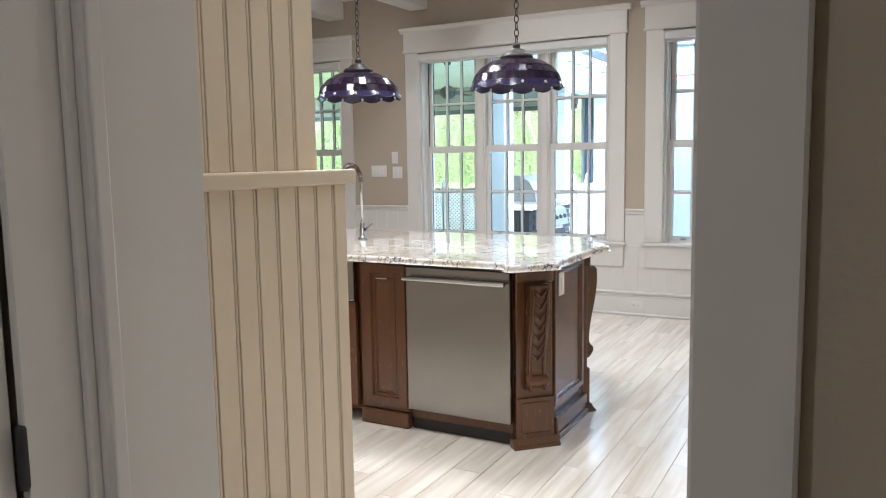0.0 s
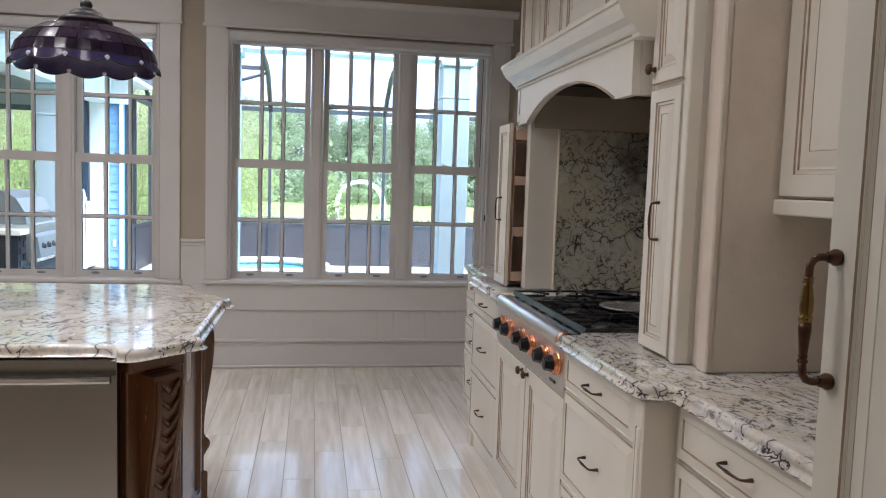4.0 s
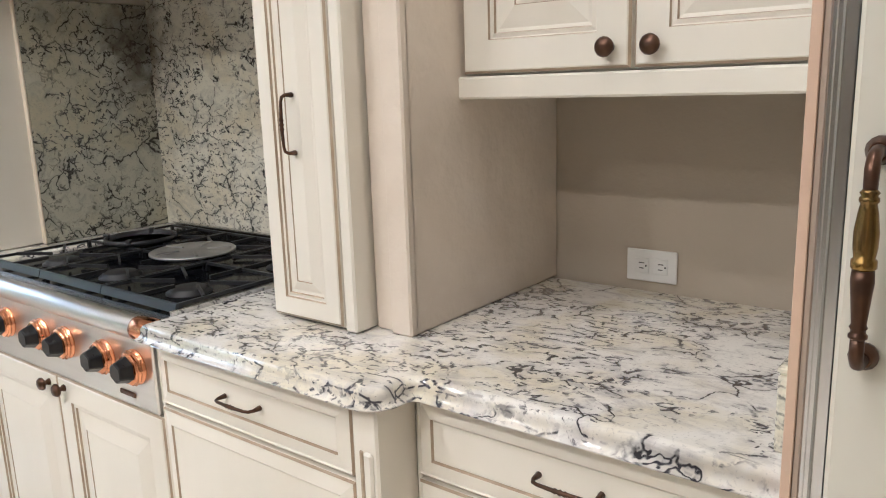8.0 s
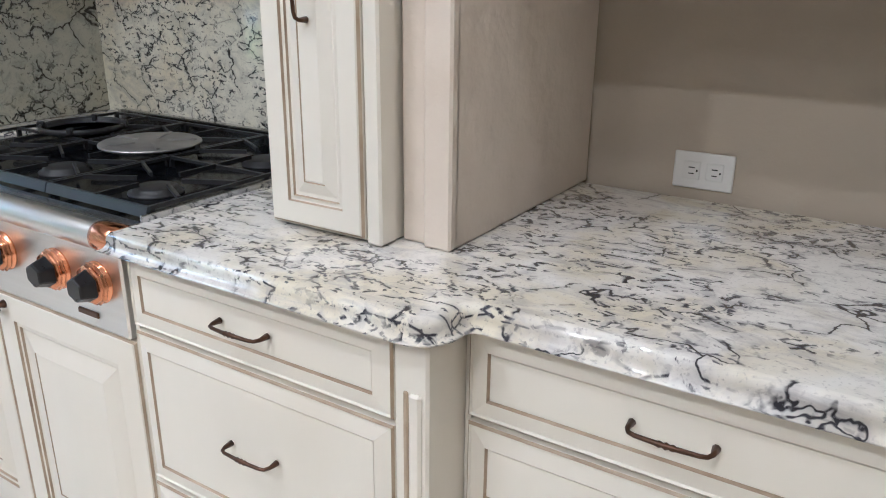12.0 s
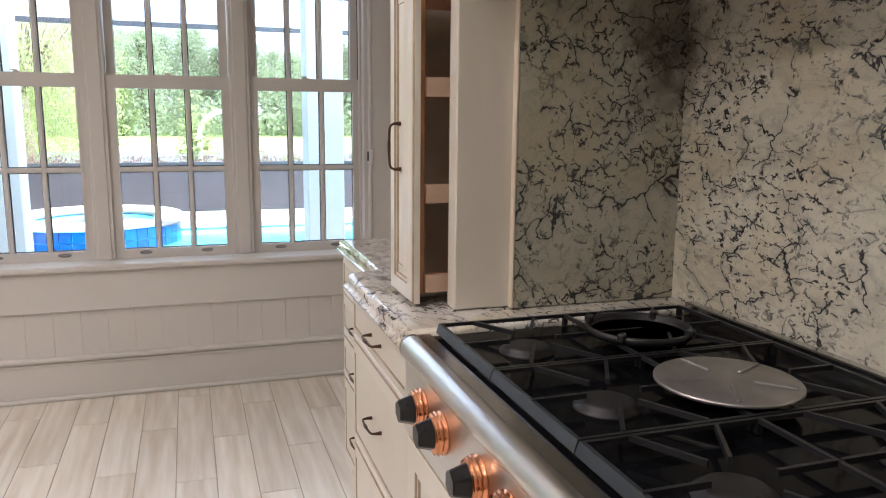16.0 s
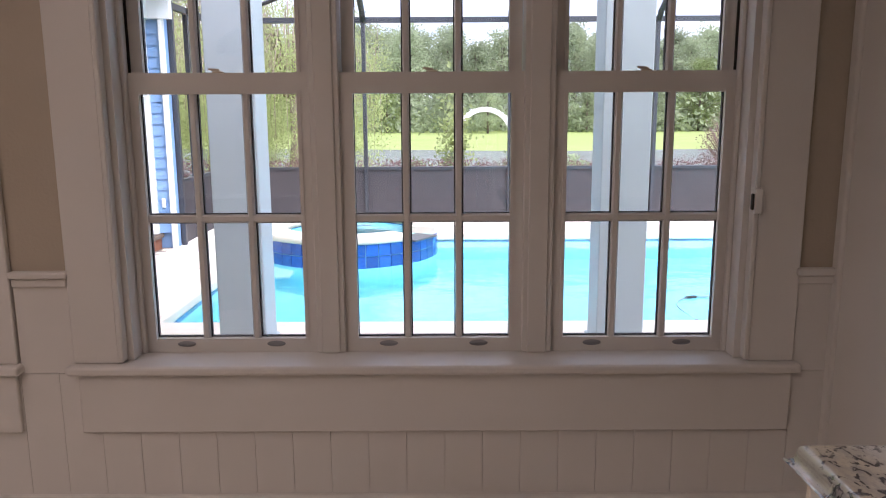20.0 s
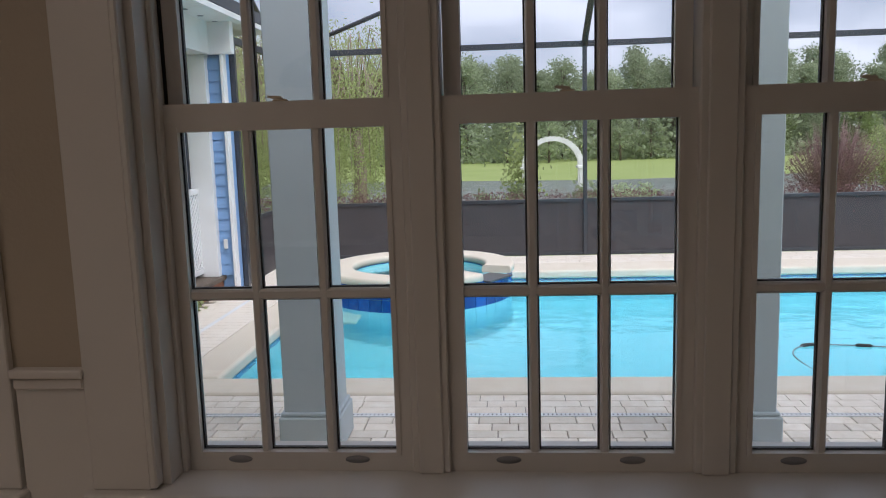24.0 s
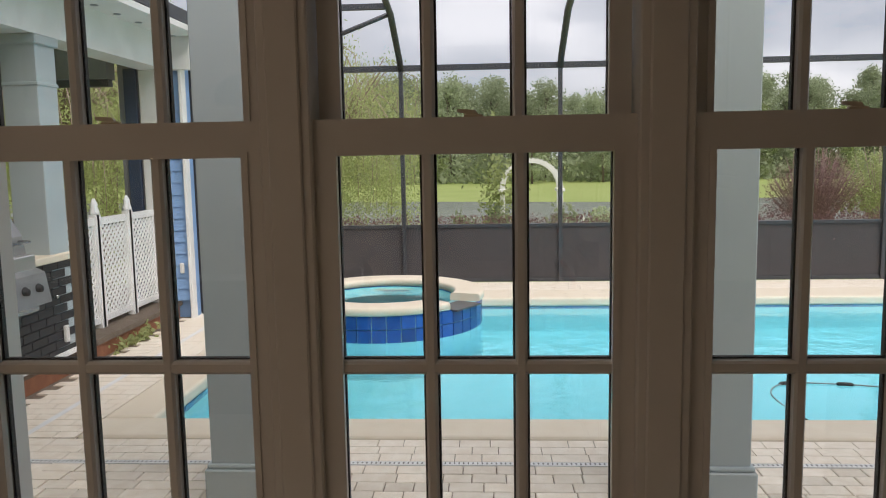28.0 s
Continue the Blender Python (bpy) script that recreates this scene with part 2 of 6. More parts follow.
M["knobblack"] = mat("satin_black_knob", (0.008, 0.0085, 0.011), 0.30, scale=9)
M["iron"] = mat("cast_iron", (0.017, 0.018, 0.021), 0.36, 0.1, second=(0.024, 0.025, 0.028), scale=40, bump=0.3)
M["wood"] = mat("dark_stained_wood", (0.112, 0.046, 0.016), 0.25, second=(0.096, 0.039, 0.0135), scale=6, stretch=(3, 3, 0.35), bump=0.015, coat=0.15)
M["shelf"] = mat("natural_wood_shelf", (0.50, 0.25, 0.11), 0.5, second=(0.40, 0.19, 0.08), scale=6, stretch=(2, 2, 0.4))
M["strip"] = mat("pinkish_wood_strip", (0.62, 0.46, 0.34), 0.5, second=(0.57, 0.41, 0.30), scale=8, stretch=(2, 2, 0.2))
# Pinkish strip again, darkened and browned to stand for its shaded edge.
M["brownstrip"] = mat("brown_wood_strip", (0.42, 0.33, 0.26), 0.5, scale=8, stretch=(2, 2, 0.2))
# Greenish ivory, darkened beyond the cabinet paint to stand for weaker light.
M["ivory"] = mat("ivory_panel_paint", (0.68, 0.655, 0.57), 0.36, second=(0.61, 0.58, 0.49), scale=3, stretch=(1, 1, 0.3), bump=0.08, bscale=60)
M["capgrey"] = mat("dull_grey_burner_cap", (0.022, 0.022, 0.023), 0.5, second=(0.016, 0.016, 0.017), scale=20)
M["slatebar"] = mat("slate_grey_enamel", (0.030, 0.036, 0.045), 0.36, second=(0.026, 0.032, 0.040), scale=2, bscale=300)
M["stone"] = granite("polished_granite", (0.80, 0.78, 0.74), (0.70, 0.65, 0.52), (0.035, 0.034, 0.042), (0.34, 0.325, 0.34), 31.0, 0.36, (0, 0, 0.30), 0.62, 0.70, None, 0.20)
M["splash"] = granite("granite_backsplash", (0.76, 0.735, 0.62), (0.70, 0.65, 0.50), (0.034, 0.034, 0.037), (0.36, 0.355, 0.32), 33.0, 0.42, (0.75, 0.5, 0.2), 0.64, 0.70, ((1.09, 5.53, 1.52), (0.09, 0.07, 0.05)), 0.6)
# Side slabs veined differently, their base darkened to carry the alcove's shade.
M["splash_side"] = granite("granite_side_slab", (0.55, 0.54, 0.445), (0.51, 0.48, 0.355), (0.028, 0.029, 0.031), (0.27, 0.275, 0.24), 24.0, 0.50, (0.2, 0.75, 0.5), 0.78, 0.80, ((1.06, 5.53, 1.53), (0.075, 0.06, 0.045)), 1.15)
M["plank"] = mat("whitewashed_wood_tile", (0.93, 0.90, 0.83), 0.24, second=(0.69, 0.62, 0.52), scale=4.5, stretch=(5.5, 0.40, 1), amount=0.46, bump=0.02, bscale=30, vary=0.06, coat=0.35)
M["grout"] = mat("grey_grout", (0.42, 0.375, 0.325), 0.8, scale=20)
M["glass"] = glass("window_glass")
M["plastic"] = mat("white_plastic", (0.80, 0.79, 0.76), 0.35, scale=3)
M["slot"] = mat("dark_slot", (0.03, 0.03, 0.03), 0.6)
M["colpaint"] = mat("pale_blue_grey_column_paint", (0.45, 0.515, 0.535), 0.5, second=(0.42, 0.48, 0.50), scale=3)
M["white"] = mat("white_outdoor_paint", (0.87, 0.87, 0.86), 0.45, second=(0.74, 0.74, 0.72), scale=4)
M["siding"] = mat("blue_lap_siding", (0.24, 0.40, 0.66), 0.55, second=(0.21, 0.36, 0.61), scale=5, stretch=(0.3, 0.3, 3))
M["paver"] = mat("tan_stamped_paver", (0.72, 0.63, 0.51), 0.8, second=(0.88, 0.82, 0.72), scale=11, amount=0.6, bump=0.8, bscale=50, vary=0.14)
M["coping"] = mat("tan_concrete_coping", (0.73, 0.64, 0.50), 0.75, second=(0.80, 0.72, 0.59), scale=5, bump=0.3, bscale=60)
M["mortar"] = mat("dark_joint", (0.24, 0.19, 0.145), 0.9)
M["tile"] = mat("cobalt_glazed_tile", (0.012, 0.06, 0.28), 0.12, second=(0.02, 0.12, 0.45), scale=16, vary=0.25)
M["poolshell"] = mat("pool_plaster", (0.40, 0.74, 0.80), 0.6, second=(0.34, 0.70, 0.77), scale=3)
M["cage"] = mat("dark_bronze_aluminium", (0.085, 0.09, 0.10), 0.4, 0.5, scale=8)
M["kick"] = mat("charcoal_kick_panel", (0.06, 0.055, 0.058), 0.55, second=(0.045, 0.042, 0.045), scale=3)
M["lawn"] = mat("mown_grass", (0.25, 0.32, 0.08), 0.9, second=(0.33, 0.39, 0.12), scale=0.35, bump=0.3, bscale=30)
# Base colour paled to put the haze over the far trees into it.
M["leaf"] = mat("green_foliage", (0.27, 0.32, 0.19), 0.7, second=(0.46, 0.52, 0.33), scale=0.6, vary=0.2)
M["lightleaf"] = mat("yellow_green_foliage", (0.52, 0.57, 0.27), 0.7, second=(0.40, 0.46, 0.20), scale=2, vary=0.15)
M["fresh"] = mat("fresh_green_foliage", (0.19, 0.25, 0.09), 0.7, second=(0.33, 0.38, 0.16), scale=0.7, vary=0.2)
M["purple"] = mat("burgundy_foliage", (0.18, 0.09, 0.09), 0.7, second=(0.30, 0.18, 0.17), scale=6)
M["bark"] = mat("grey_brown_bark", (0.12, 0.09, 0.07), 0.9, second=(0.20, 0.16, 0.12), scale=8, stretch=(3, 3, 0.4), bump=0.6)
M["brick"] = mat("orange_brick", (0.34, 0.15, 0.08), 0.85, second=(0.24, 0.10, 0.06), scale=12, bump=0.4, vary=0.2)
M["blackbrick"] = mat("black_painted_brick", (0.014, 0.015, 0.017), 0.5, second=(0.024, 0.025, 0.028), scale=12, bump=0.4, vary=0.2)
M["navy"] = mat("dark_navy_paint", (0.035, 0.06, 0.11), 0.5, scale=4)
M["blind"] = mat("pale_blind_cassette", (0.74, 0.74, 0.73), 0.4, scale=3)
M["shutter"] = mat("shaded_grey_siding", (0.30, 0.31, 0.33), 0.6, scale=4)


for k in ("leaf", "fresh", "lightleaf", "purple"):
    n, lk = M[k].node_tree.nodes, M[k].node_tree.links
    b = n["Principled BSDF"]
    tr, mx = n.new("ShaderNodeBsdfTranslucent"), n.new("ShaderNodeMixShader")
    lk.new(b.inputs["Base Color"].links[0].from_socket, tr.inputs["Color"])
    mx.inputs[0].default_value = 0.5
    lk.new(b.outputs[0], mx.inputs[1])
    lk.new(tr.outputs[0], mx.inputs[2])
    lk.new(mx.outputs[0], n["Material Output"].inputs["Surface"])

# ---- helpers for shapes ----
def box(bm, x0, x1, y0, y1, z0, z1, mi=0):
    v = [bm.verts.new((x, y, z)) for x in (x0, x1) for y in (y0, y1) for z in (z0, z1)]
    for q in ((0, 1, 3, 2), (4, 6, 7, 5), (0, 4, 5, 1), (2, 3, 7, 6), (0, 2, 6, 4), (1, 5, 7, 3)):
        bm.faces.new([v[i] for i in q]).material_index = mi
    return v


def rbox(x0, x1, y0, y1, z0, z1, r=0.003, seg=1):
    bm = bmesh.new()
    box(bm, x0, x1, y0, y1, z0, z1)
    r = min(r, 0.45 * min(abs(x1 - x0), abs(y1 - y0), abs(z1 - z0)))
    bmesh.ops.bevel(bm, geom=list(bm.edges), offset=r, segments=seg, profile=0.5, affect="EDGES")
    return bm


def prism(bm, pts, a, b, axis="z", mi=0):
    """A polygon given in the plane across the axis, extruded from a to b along it."""
    def at(p, q, h):
        return {"z": (p, q, h), "y": (p, h, q), "x": (h, p, q)}[axis]
    lo, hi = [bm.verts.new(at(*p, a)) for p in pts], [bm.verts.new(at(*p, b)) for p in pts]
    n = len(pts)
    faces = [bm.faces.new(lo), bm.faces.new(hi)] + [bm.faces.new((lo[i], lo[(i + 1) % n], hi[(i + 1) % n], hi[i])) for i in range(n)]
    for f in faces:
        f.material_index = mi
    return lo, hi


def lathe(bm, profile, seg=20, at=(0, 0, 0), axis="z", mi=0):
    """Turns (radius, height) pairs round an axis."""
    rings = []
    for r, h in profile:
        ring = []
        for i in range(seg):
            a = 2 * math.pi * i / seg
            u, v = r * math.cos(a), r * math.sin(a)
            p = {"z": (u, v, h), "x": (h, u, v), "y": (u, h, v)}[axis]
            ring.append(bm.verts.new((p[0] + at[0], p[1] + at[1], p[2] + at[2])))
        rings.append(ring)
    for a, b in zip(rings, rings[1:]):
        for i in range(seg):
            f = bm.faces.new((a[i], a[(i + 1) % seg], b[(i + 1) % seg], b[i]))
            f.smooth, f.material_index = True, mi
    for ring in (rings[0], rings[-1]):
        bm.faces.new(ring).material_index = mi


def tube(bm, pts, r, seg=8, mi=0):
    """A round bar along a line of points; r is one radius or one for each point."""
    pts = [Vector(p) for p in pts]
    rs = r if isinstance(r, (list, tuple)) else [r] * len(pts)
    rings, side = [], None
    for i, p in enumerate(pts):
        d = (pts[min(i + 1, len(pts) - 1)] - pts[max(i - 1, 0)]).normalized()
        if side is None:
            side = d.orthogonal().normalized()
        side = (side - d * side.dot(d)).normalized()
        up = d.cross(side)
        rings.append([bm.verts.new(p + rs[i] * (side * math.cos(2 * math.pi * j / seg) + up * math.sin(2 * math.pi * j / seg))) for j in range(seg)])
    for a, b in zip(rings, rings[1:]):
        for i in range(seg):
            f = bm.faces.new((a[i], a[(i + 1) % seg], b[(i + 1) % seg], b[i]))
            f.smooth, f.material_index = True, mi
    for ring in (rings[0], rings[-1]):
        bm.faces.new(ring).material_index = mi


def mesh(name, bm, *mats):
    bmesh.ops.recalc_face_normals(bm, faces=bm.faces)
    me = bpy.data.meshes.new(name)
    bm.to_mesh(me)
    bm.free()
    for m in mats:
        me.materials.append(M[m])
    return me


def part(name, bm, material, parent, label="", m=None):
    mats = material if isinstance(material, tuple) else (material,)
    ob = new(name, mesh(name, bm, *mats))
    ob.parent = parent
    if m is not None:
        ob.matrix_local = m
    return tagged(ob, label) if label else ob


def again(ob, m, parent=None):
    """Another part on the same mesh."""
    o = new(ob.name.split(".")[0], ob.data)
    o.parent = parent or ob.parent
    o.matrix_local = m
    return o


def thing(name, label, category, m=None, group="", kind=""):
    ob = new(name)
    ob.empty_display_size = 0.1
    if m is not None:
        ob.matrix_world = m
    return tagged(ob, label, category, group, kind)


def solid(name, bm, material, label, category, kind="structure", group="", m=None):
    mats = material if isinstance(material, tuple) else (material,)
    ob = new(name, mesh(name, bm, *mats))
    if m is not None:
        ob.matrix_world = m
    return tagged(ob, label, category, group, kind)


def cubes(*boxes):
    bm = bmesh.new()
    for b in boxes:
        box(bm, *b)
    return bm


def panel(w, h, rings, t=0.02):
    """A door or drawer front, facing -y, from (0, 0) to (w, h); rings: (inset, depth from the front, material) from the rim inwards."""
    bm = bmesh.new()
    def loop(i, d):
        return [bm.verts.new(p) for p in ((i, d, i), (w - i, d, i), (w - i, d, h - i), (i, d, h - i))]
    back = loop(0, t)
    bm.faces.new(back)
    prev = back
    for inset, depth, mi in rings:
        cur = loop(inset, depth)
        for i in range(4):
            bm.faces.new((prev[i], prev[(i + 1) % 4], cur[(i + 1) % 4], cur[i])).material_index = mi
        prev = cur
    bm.faces.new(prev)
    return bm


DRAWER = [(0.0, 0.007, 0), (0.0035, 0.003, 1), (0.006, 0.0065, 0), (0.032, 0.0, 0), (0.0345, 0.005, 1), (0.036, 0.003, 0)]
DOOR = [(0.0, 0.006, 0), (0.004, 0.002, 1), (0.006, 0.0, 0), (0.059, 0.0, 0), (0.0607, 0.005, 1), (0.063, 0.006, 0), (0.070, 0.004, 0), (0.0717, 0.009, 1), (0.078, 0.010, 0), (0.116, 0.001, 0), (0.1175, 0.003, 1), (0.120, 0.002, 0)]
NARROW = [(0.0, 0.006, 0), (0.004, 0.002, 1), (0.006, 0.0, 0), (0.040, 0.0, 0), (0.0417, 0.005, 1), (0.044, 0.006, 0), (0.049, 0.004, 0), (0.0507, 0.008, 1), (0.056, 0.009, 0), (0.076, 0.001, 0), (0.0775, 0.003, 1), (0.080, 0.002, 0)]



def pull(length=0.1, out=0.027):
    """A bar pull with a beaded middle, along x, standing out to -y."""
    bm = bmesh.new()
    h = length / 2
    pts = [(-h, 0, 0), (-h, -0.6 * out, 0), (-h + 0.004, -0.9 * out, 0), (-h + 0.012, -out, 0), (-0.012, -out * 1.06, 0), (-0.008, -out * 1.06, 0), (-0.004, -out * 1.06, 0), (0.0, -out * 1.06, 0),
           (0.004, -out * 1.06, 0), (0.008, -out * 1.06, 0), (0.012, -out * 1.06, 0), (h - 0.012, -out, 0), (h - 0.004, -0.9 * out, 0), (h, -0.6 * out, 0), (h, 0, 0)]
    tube(bm, pts, [0.0055, 0.0034, 0.0030, 0.0030, 0.0034, 0.0046, 0.0032, 0.0050, 0.0032, 0.0046, 0.0034, 0.0030, 0.0030, 0.0034, 0.0055], 8)
    return bm


def knob(r=0.016):
    bm = bmesh.new()
    lathe(bm, [(r * 0.55, 0), (r * 0.5, -0.004), (r * 0.35, -0.008), (r * 0.4, -0.014), (r * 0.95, -0.017), (r, -0.022), (r * 0.75, -0.028), (r * 0.2, -0.030)], 16, axis="y")
    return bm

# ---- structure ----
YW, YO, XR, ZC = 7.81, 8.02, 1.14, 3.05
ZD = -0.295
W1, W2, W0 = -2.50, -0.103, -5.38
HALF, WB, WT = 0.972, 0.655, 2.445

solid("floor", cubes((-7.2, 1.4, -1.8, YO, -0.12, -0.003)), "grout", "grey grout bed under whitewashed wood-look floor tiles", "floor")
floor = bpy.data.objects["floor"]

# window wall: pieces between and round the three openings
def wall_strips(name, x0, x1, openings, y0, y1, z0, z1, zb, zt, material, label):
    bm = bmesh.new()
    x = x0
    for c in sorted(openings):
        box(bm, x, c - HALF, y0, y1, z0, z1)
        box(bm, c - HALF, c + HALF, y0, y1, z0, zb)
        box(bm, c - HALF, c + HALF, y0, y1, zt, z1)
        x = c + HALF
    box(bm, x, x1, y0, y1, z0, z1)
    return solid(name, bm, material, label, "wall")


wall_strips("wall_north", -7.2, 1.4, (W0, W1, W2), YW, YO, -0.1, ZC, WB - 0.005, WT + 0.005, "beige", "beige painted wall with white wainscot and tall windows")
solid("wall_east", cubes((XR, XR + 0.15, -1.8, YW, -0.1, ZC)), "beige", "beige painted wall behind the cabinets", "wall")
solid("wall_west", cubes((-7.35, -7.2, -1.8, YO, -0.1, ZC)), "beige", "beige painted far side wall", "wall")
solid("wall_south", cubes((-7.2, XR, -1.8, -1.65, -0.1, ZC)), "beige", "beige painted wall of the entry hall", "wall")
solid("wall_hall", cubes((-1.12, -0.965, -1.65, 1.12, 0, ZC), (-1.12, -0.965, 1.12, 1.985, 2.15, ZC), (-1.12, -0.965, 1.985, 2.398, 0, ZC), (-7.2, -1.186, 2.86, 2.98, 0, ZC)), "beige", "beige painted hall wall", "wall")
solid("wall_doorway", cubes((0.385, XR, 1.90, 2.02, 0, ZC), (0.30, 0.385, 1.906, 2.02, 0, ZC)), "beige", "beige painted wall beside the kitchen entry", "wall")
solid("ceiling", cubes((-7.35, 1.4, -1.8, YO, ZC, ZC + 0.12)), "ceiling", "pale painted ceiling", "ceiling")
for i, x in enumerate((-5.95, -4.45, -3.45, -2.45, -1.45, -0.45)):
    bm = rbox(x - 0.1, x + 0.1, 3.13, YW, 2.87, ZC, 0.006)
    solid("beam", bm, "trim", "white painted ceiling beam", "beam", group="ceiling beams")

# door casing and jambs at the entry
bm = rbox(0.285, 0.385, 1.875, 1.90, 0, 2.25, 0.004)
solid("casing_entry", bm, "trim", "white painted casing at the kitchen entry", "trim")
solid("jamb_entry", rbox(0.285, 0.30, 1.90, 2.02, 0, 2.25, 0.002), "trim", "white painted jamb at the kitchen entry", "trim")

# side door in the hall, with its casing and hinge
door_side = thing("door_1", "white painted hall door standing closed in its casing", "door", kind="structure")
part("door_leaf", rbox(-1.012, -0.972, 1.135, 1.958, 0.01, 2.05, 0.004), "trim", door_side)
part("jamb", rbox(-0.965, -0.945, 1.964, 2.100, 0, 2.2, 0.003), "trim", door_side)
part("casing", rbox(-0.965, -0.902, 2.112, 2.412, 0, 2.4, 0.006), "trim", door_side)
part("casing_bead", rbox(-0.902, -0.890, 2.116, 2.150, 0, 2.4, 0.005, 2), "trim", door_side)
part("casing_edge", rbox(-0.944, -0.925, 2.088, 2.112, 0, 2.4, 0.005, 2), "trim", door_side)
bm = bmesh.new()
for z in (0.775, 1.75):
    lathe(bm, [(0.008, z), (0.011, z + 0.006), (0.011, z + 0.120), (0.008, z + 0.126)], 10, at=(-0.952, 1.961, 0))
part("hinge", bm, "slot", door_side, "dark bronze hinge")

# beadboard partition with a capped lower part
part_wall = thing("wall_partition", "cream beadboard partition with a capped ledge", "wall", pose(-0.969, 2.413, 0, 0, 0, 90), kind="structure")
part("core", cubes((0.0, 0.562, 0.0015, 0.198, 0.0, 1.322)), "glaze", part_wall)
part("core", cubes((0.0, 0.475, 0.0655, 0.198, 1.367, ZC)), "glaze", part_wall)
part("cap", rbox(0.0, 0.648, -0.036, 0.215, 1.322, 1.366, 0.006, 2), "bead", part_wall)
part("end_board", rbox(0.562, 0.617, -0.016, 0.200, 0.0, 1.322, 0.003), "bead", part_wall)
part("end_board", rbox(0.475, 0.567, 0.049, 0.200, 1.366, ZC, 0.003), "bead", part_wall)
part("back_board", cubes((0.0, 0.617, 0.2005, 0.2145, 0.0, 1.322), (0.0, 0.567, 0.2005, 0.2145, 1.367, ZC)), "bead", part_wall)
def boards(x0, x1, pitch, y, z0, z1, parent, material, groove=0.005, bead=0.0):
    """Upright boards, each with a rounded bead along one edge where asked."""
    n = max(1, round((x1 - x0) / pitch))
    w = (x1 - x0) / n
    ob = part("board", rbox(groove / 2, w - groove / 2 - (bead + groove if bead else 0), 0, 0.014, 0, z1 - z0, 0.0015 if bead else 0.0004), material, parent, m=Matrix.Translation((x0, y, z0)))
    for i in range(1, n):
        again(ob, Matrix.Translation((x0 + i * w, y, z0)))
    if bead:
        ob = part("bead", rbox(w - groove / 2 - bead, w - groove / 2, 0.001, 0.014, 0, z1 - z0, 0.0035, 2), material, parent, m=Matrix.Translation((x0, y, z0)))
        for i in range(1, n):
            again(ob, Matrix.Translation((x0 + i * w, y, z0)))
boards(-0.026, 0.562, 0.084, -0.014, 0.0, 1.322, part_wall, "bead", 0.003, 0.009)
boards(-0.044, 0.475, 0.0865, 0.051, 1.366, ZC, part_wall, "bead", 0.003, 0.009)

# wainscot of the window wall
spans = [(W1 + 1.117, W2 - 1.112), (W2 + 1.103, XR - 0.012), (W0 + 1.112, W1 - 1.112)]
wains = thing("wainscot", "white beadboard wainscot with base cap under the windows", "wainscot", kind="structure")
part("backing", cubes((-6.9, XR - 0.012, YW - 0.006, YW - 0.001, 0.2, 0.60)), "trim", wains)
boards(-6.9, XR - 0.012, 0.12, YW - 0.014, 0.2, 0.62, wains, "trim", 0.0011)
for a, b in spans:
    part("backing", cubes((a, b, YW - 0.006, YW - 0.001, 0.60, 0.90)), "trim", wains)
    boards(a, b, 0.12, YW - 0.014, 0.622, 0.898, wains, "trim", 0.0012)
    part("chair_rail", rbox(a, b, YW - 0.024, YW, 0.898, 0.925, 0.004), "trim", wains)
    part("rail_cap", rbox(a - 0.004, b + 0.004 if b < 1 else b, YW - 0.034, YW, 0.925, 0.947, 0.006, 2), "trim", wains)
solid("baseboard", rbox(-7.1, XR - 0.002, YW - 0.020, YW, 0.0, 0.1895, 0.001), "trim", "tall white baseboard", "baseboard")
solid("base_bead", rbox(-7.1, XR - 0.002, YW - 0.026, YW - 0.0195, 0.170, 0.184, 0.003, 2), "trim", "white bead under the baseboard cap", "trim")
solid("base_cap", rbox(-7.1, XR - 0.002, YW - 0.038, YW, 0.190, 0.216, 0.010, 3), "trim", "white moulded cap of the baseboard", "trim")
solid("shoe_moulding", rbox(-7.1, XR - 0.002, YW - 0.042, YW - 0.0195, 0.0, 0.022, 0.010, 3), "trim", "white quarter-round at the floor", "trim")

# windows
SASH = [(-0.936, -0.374), (-0.283, 0.282), (0.376, 0.936)]


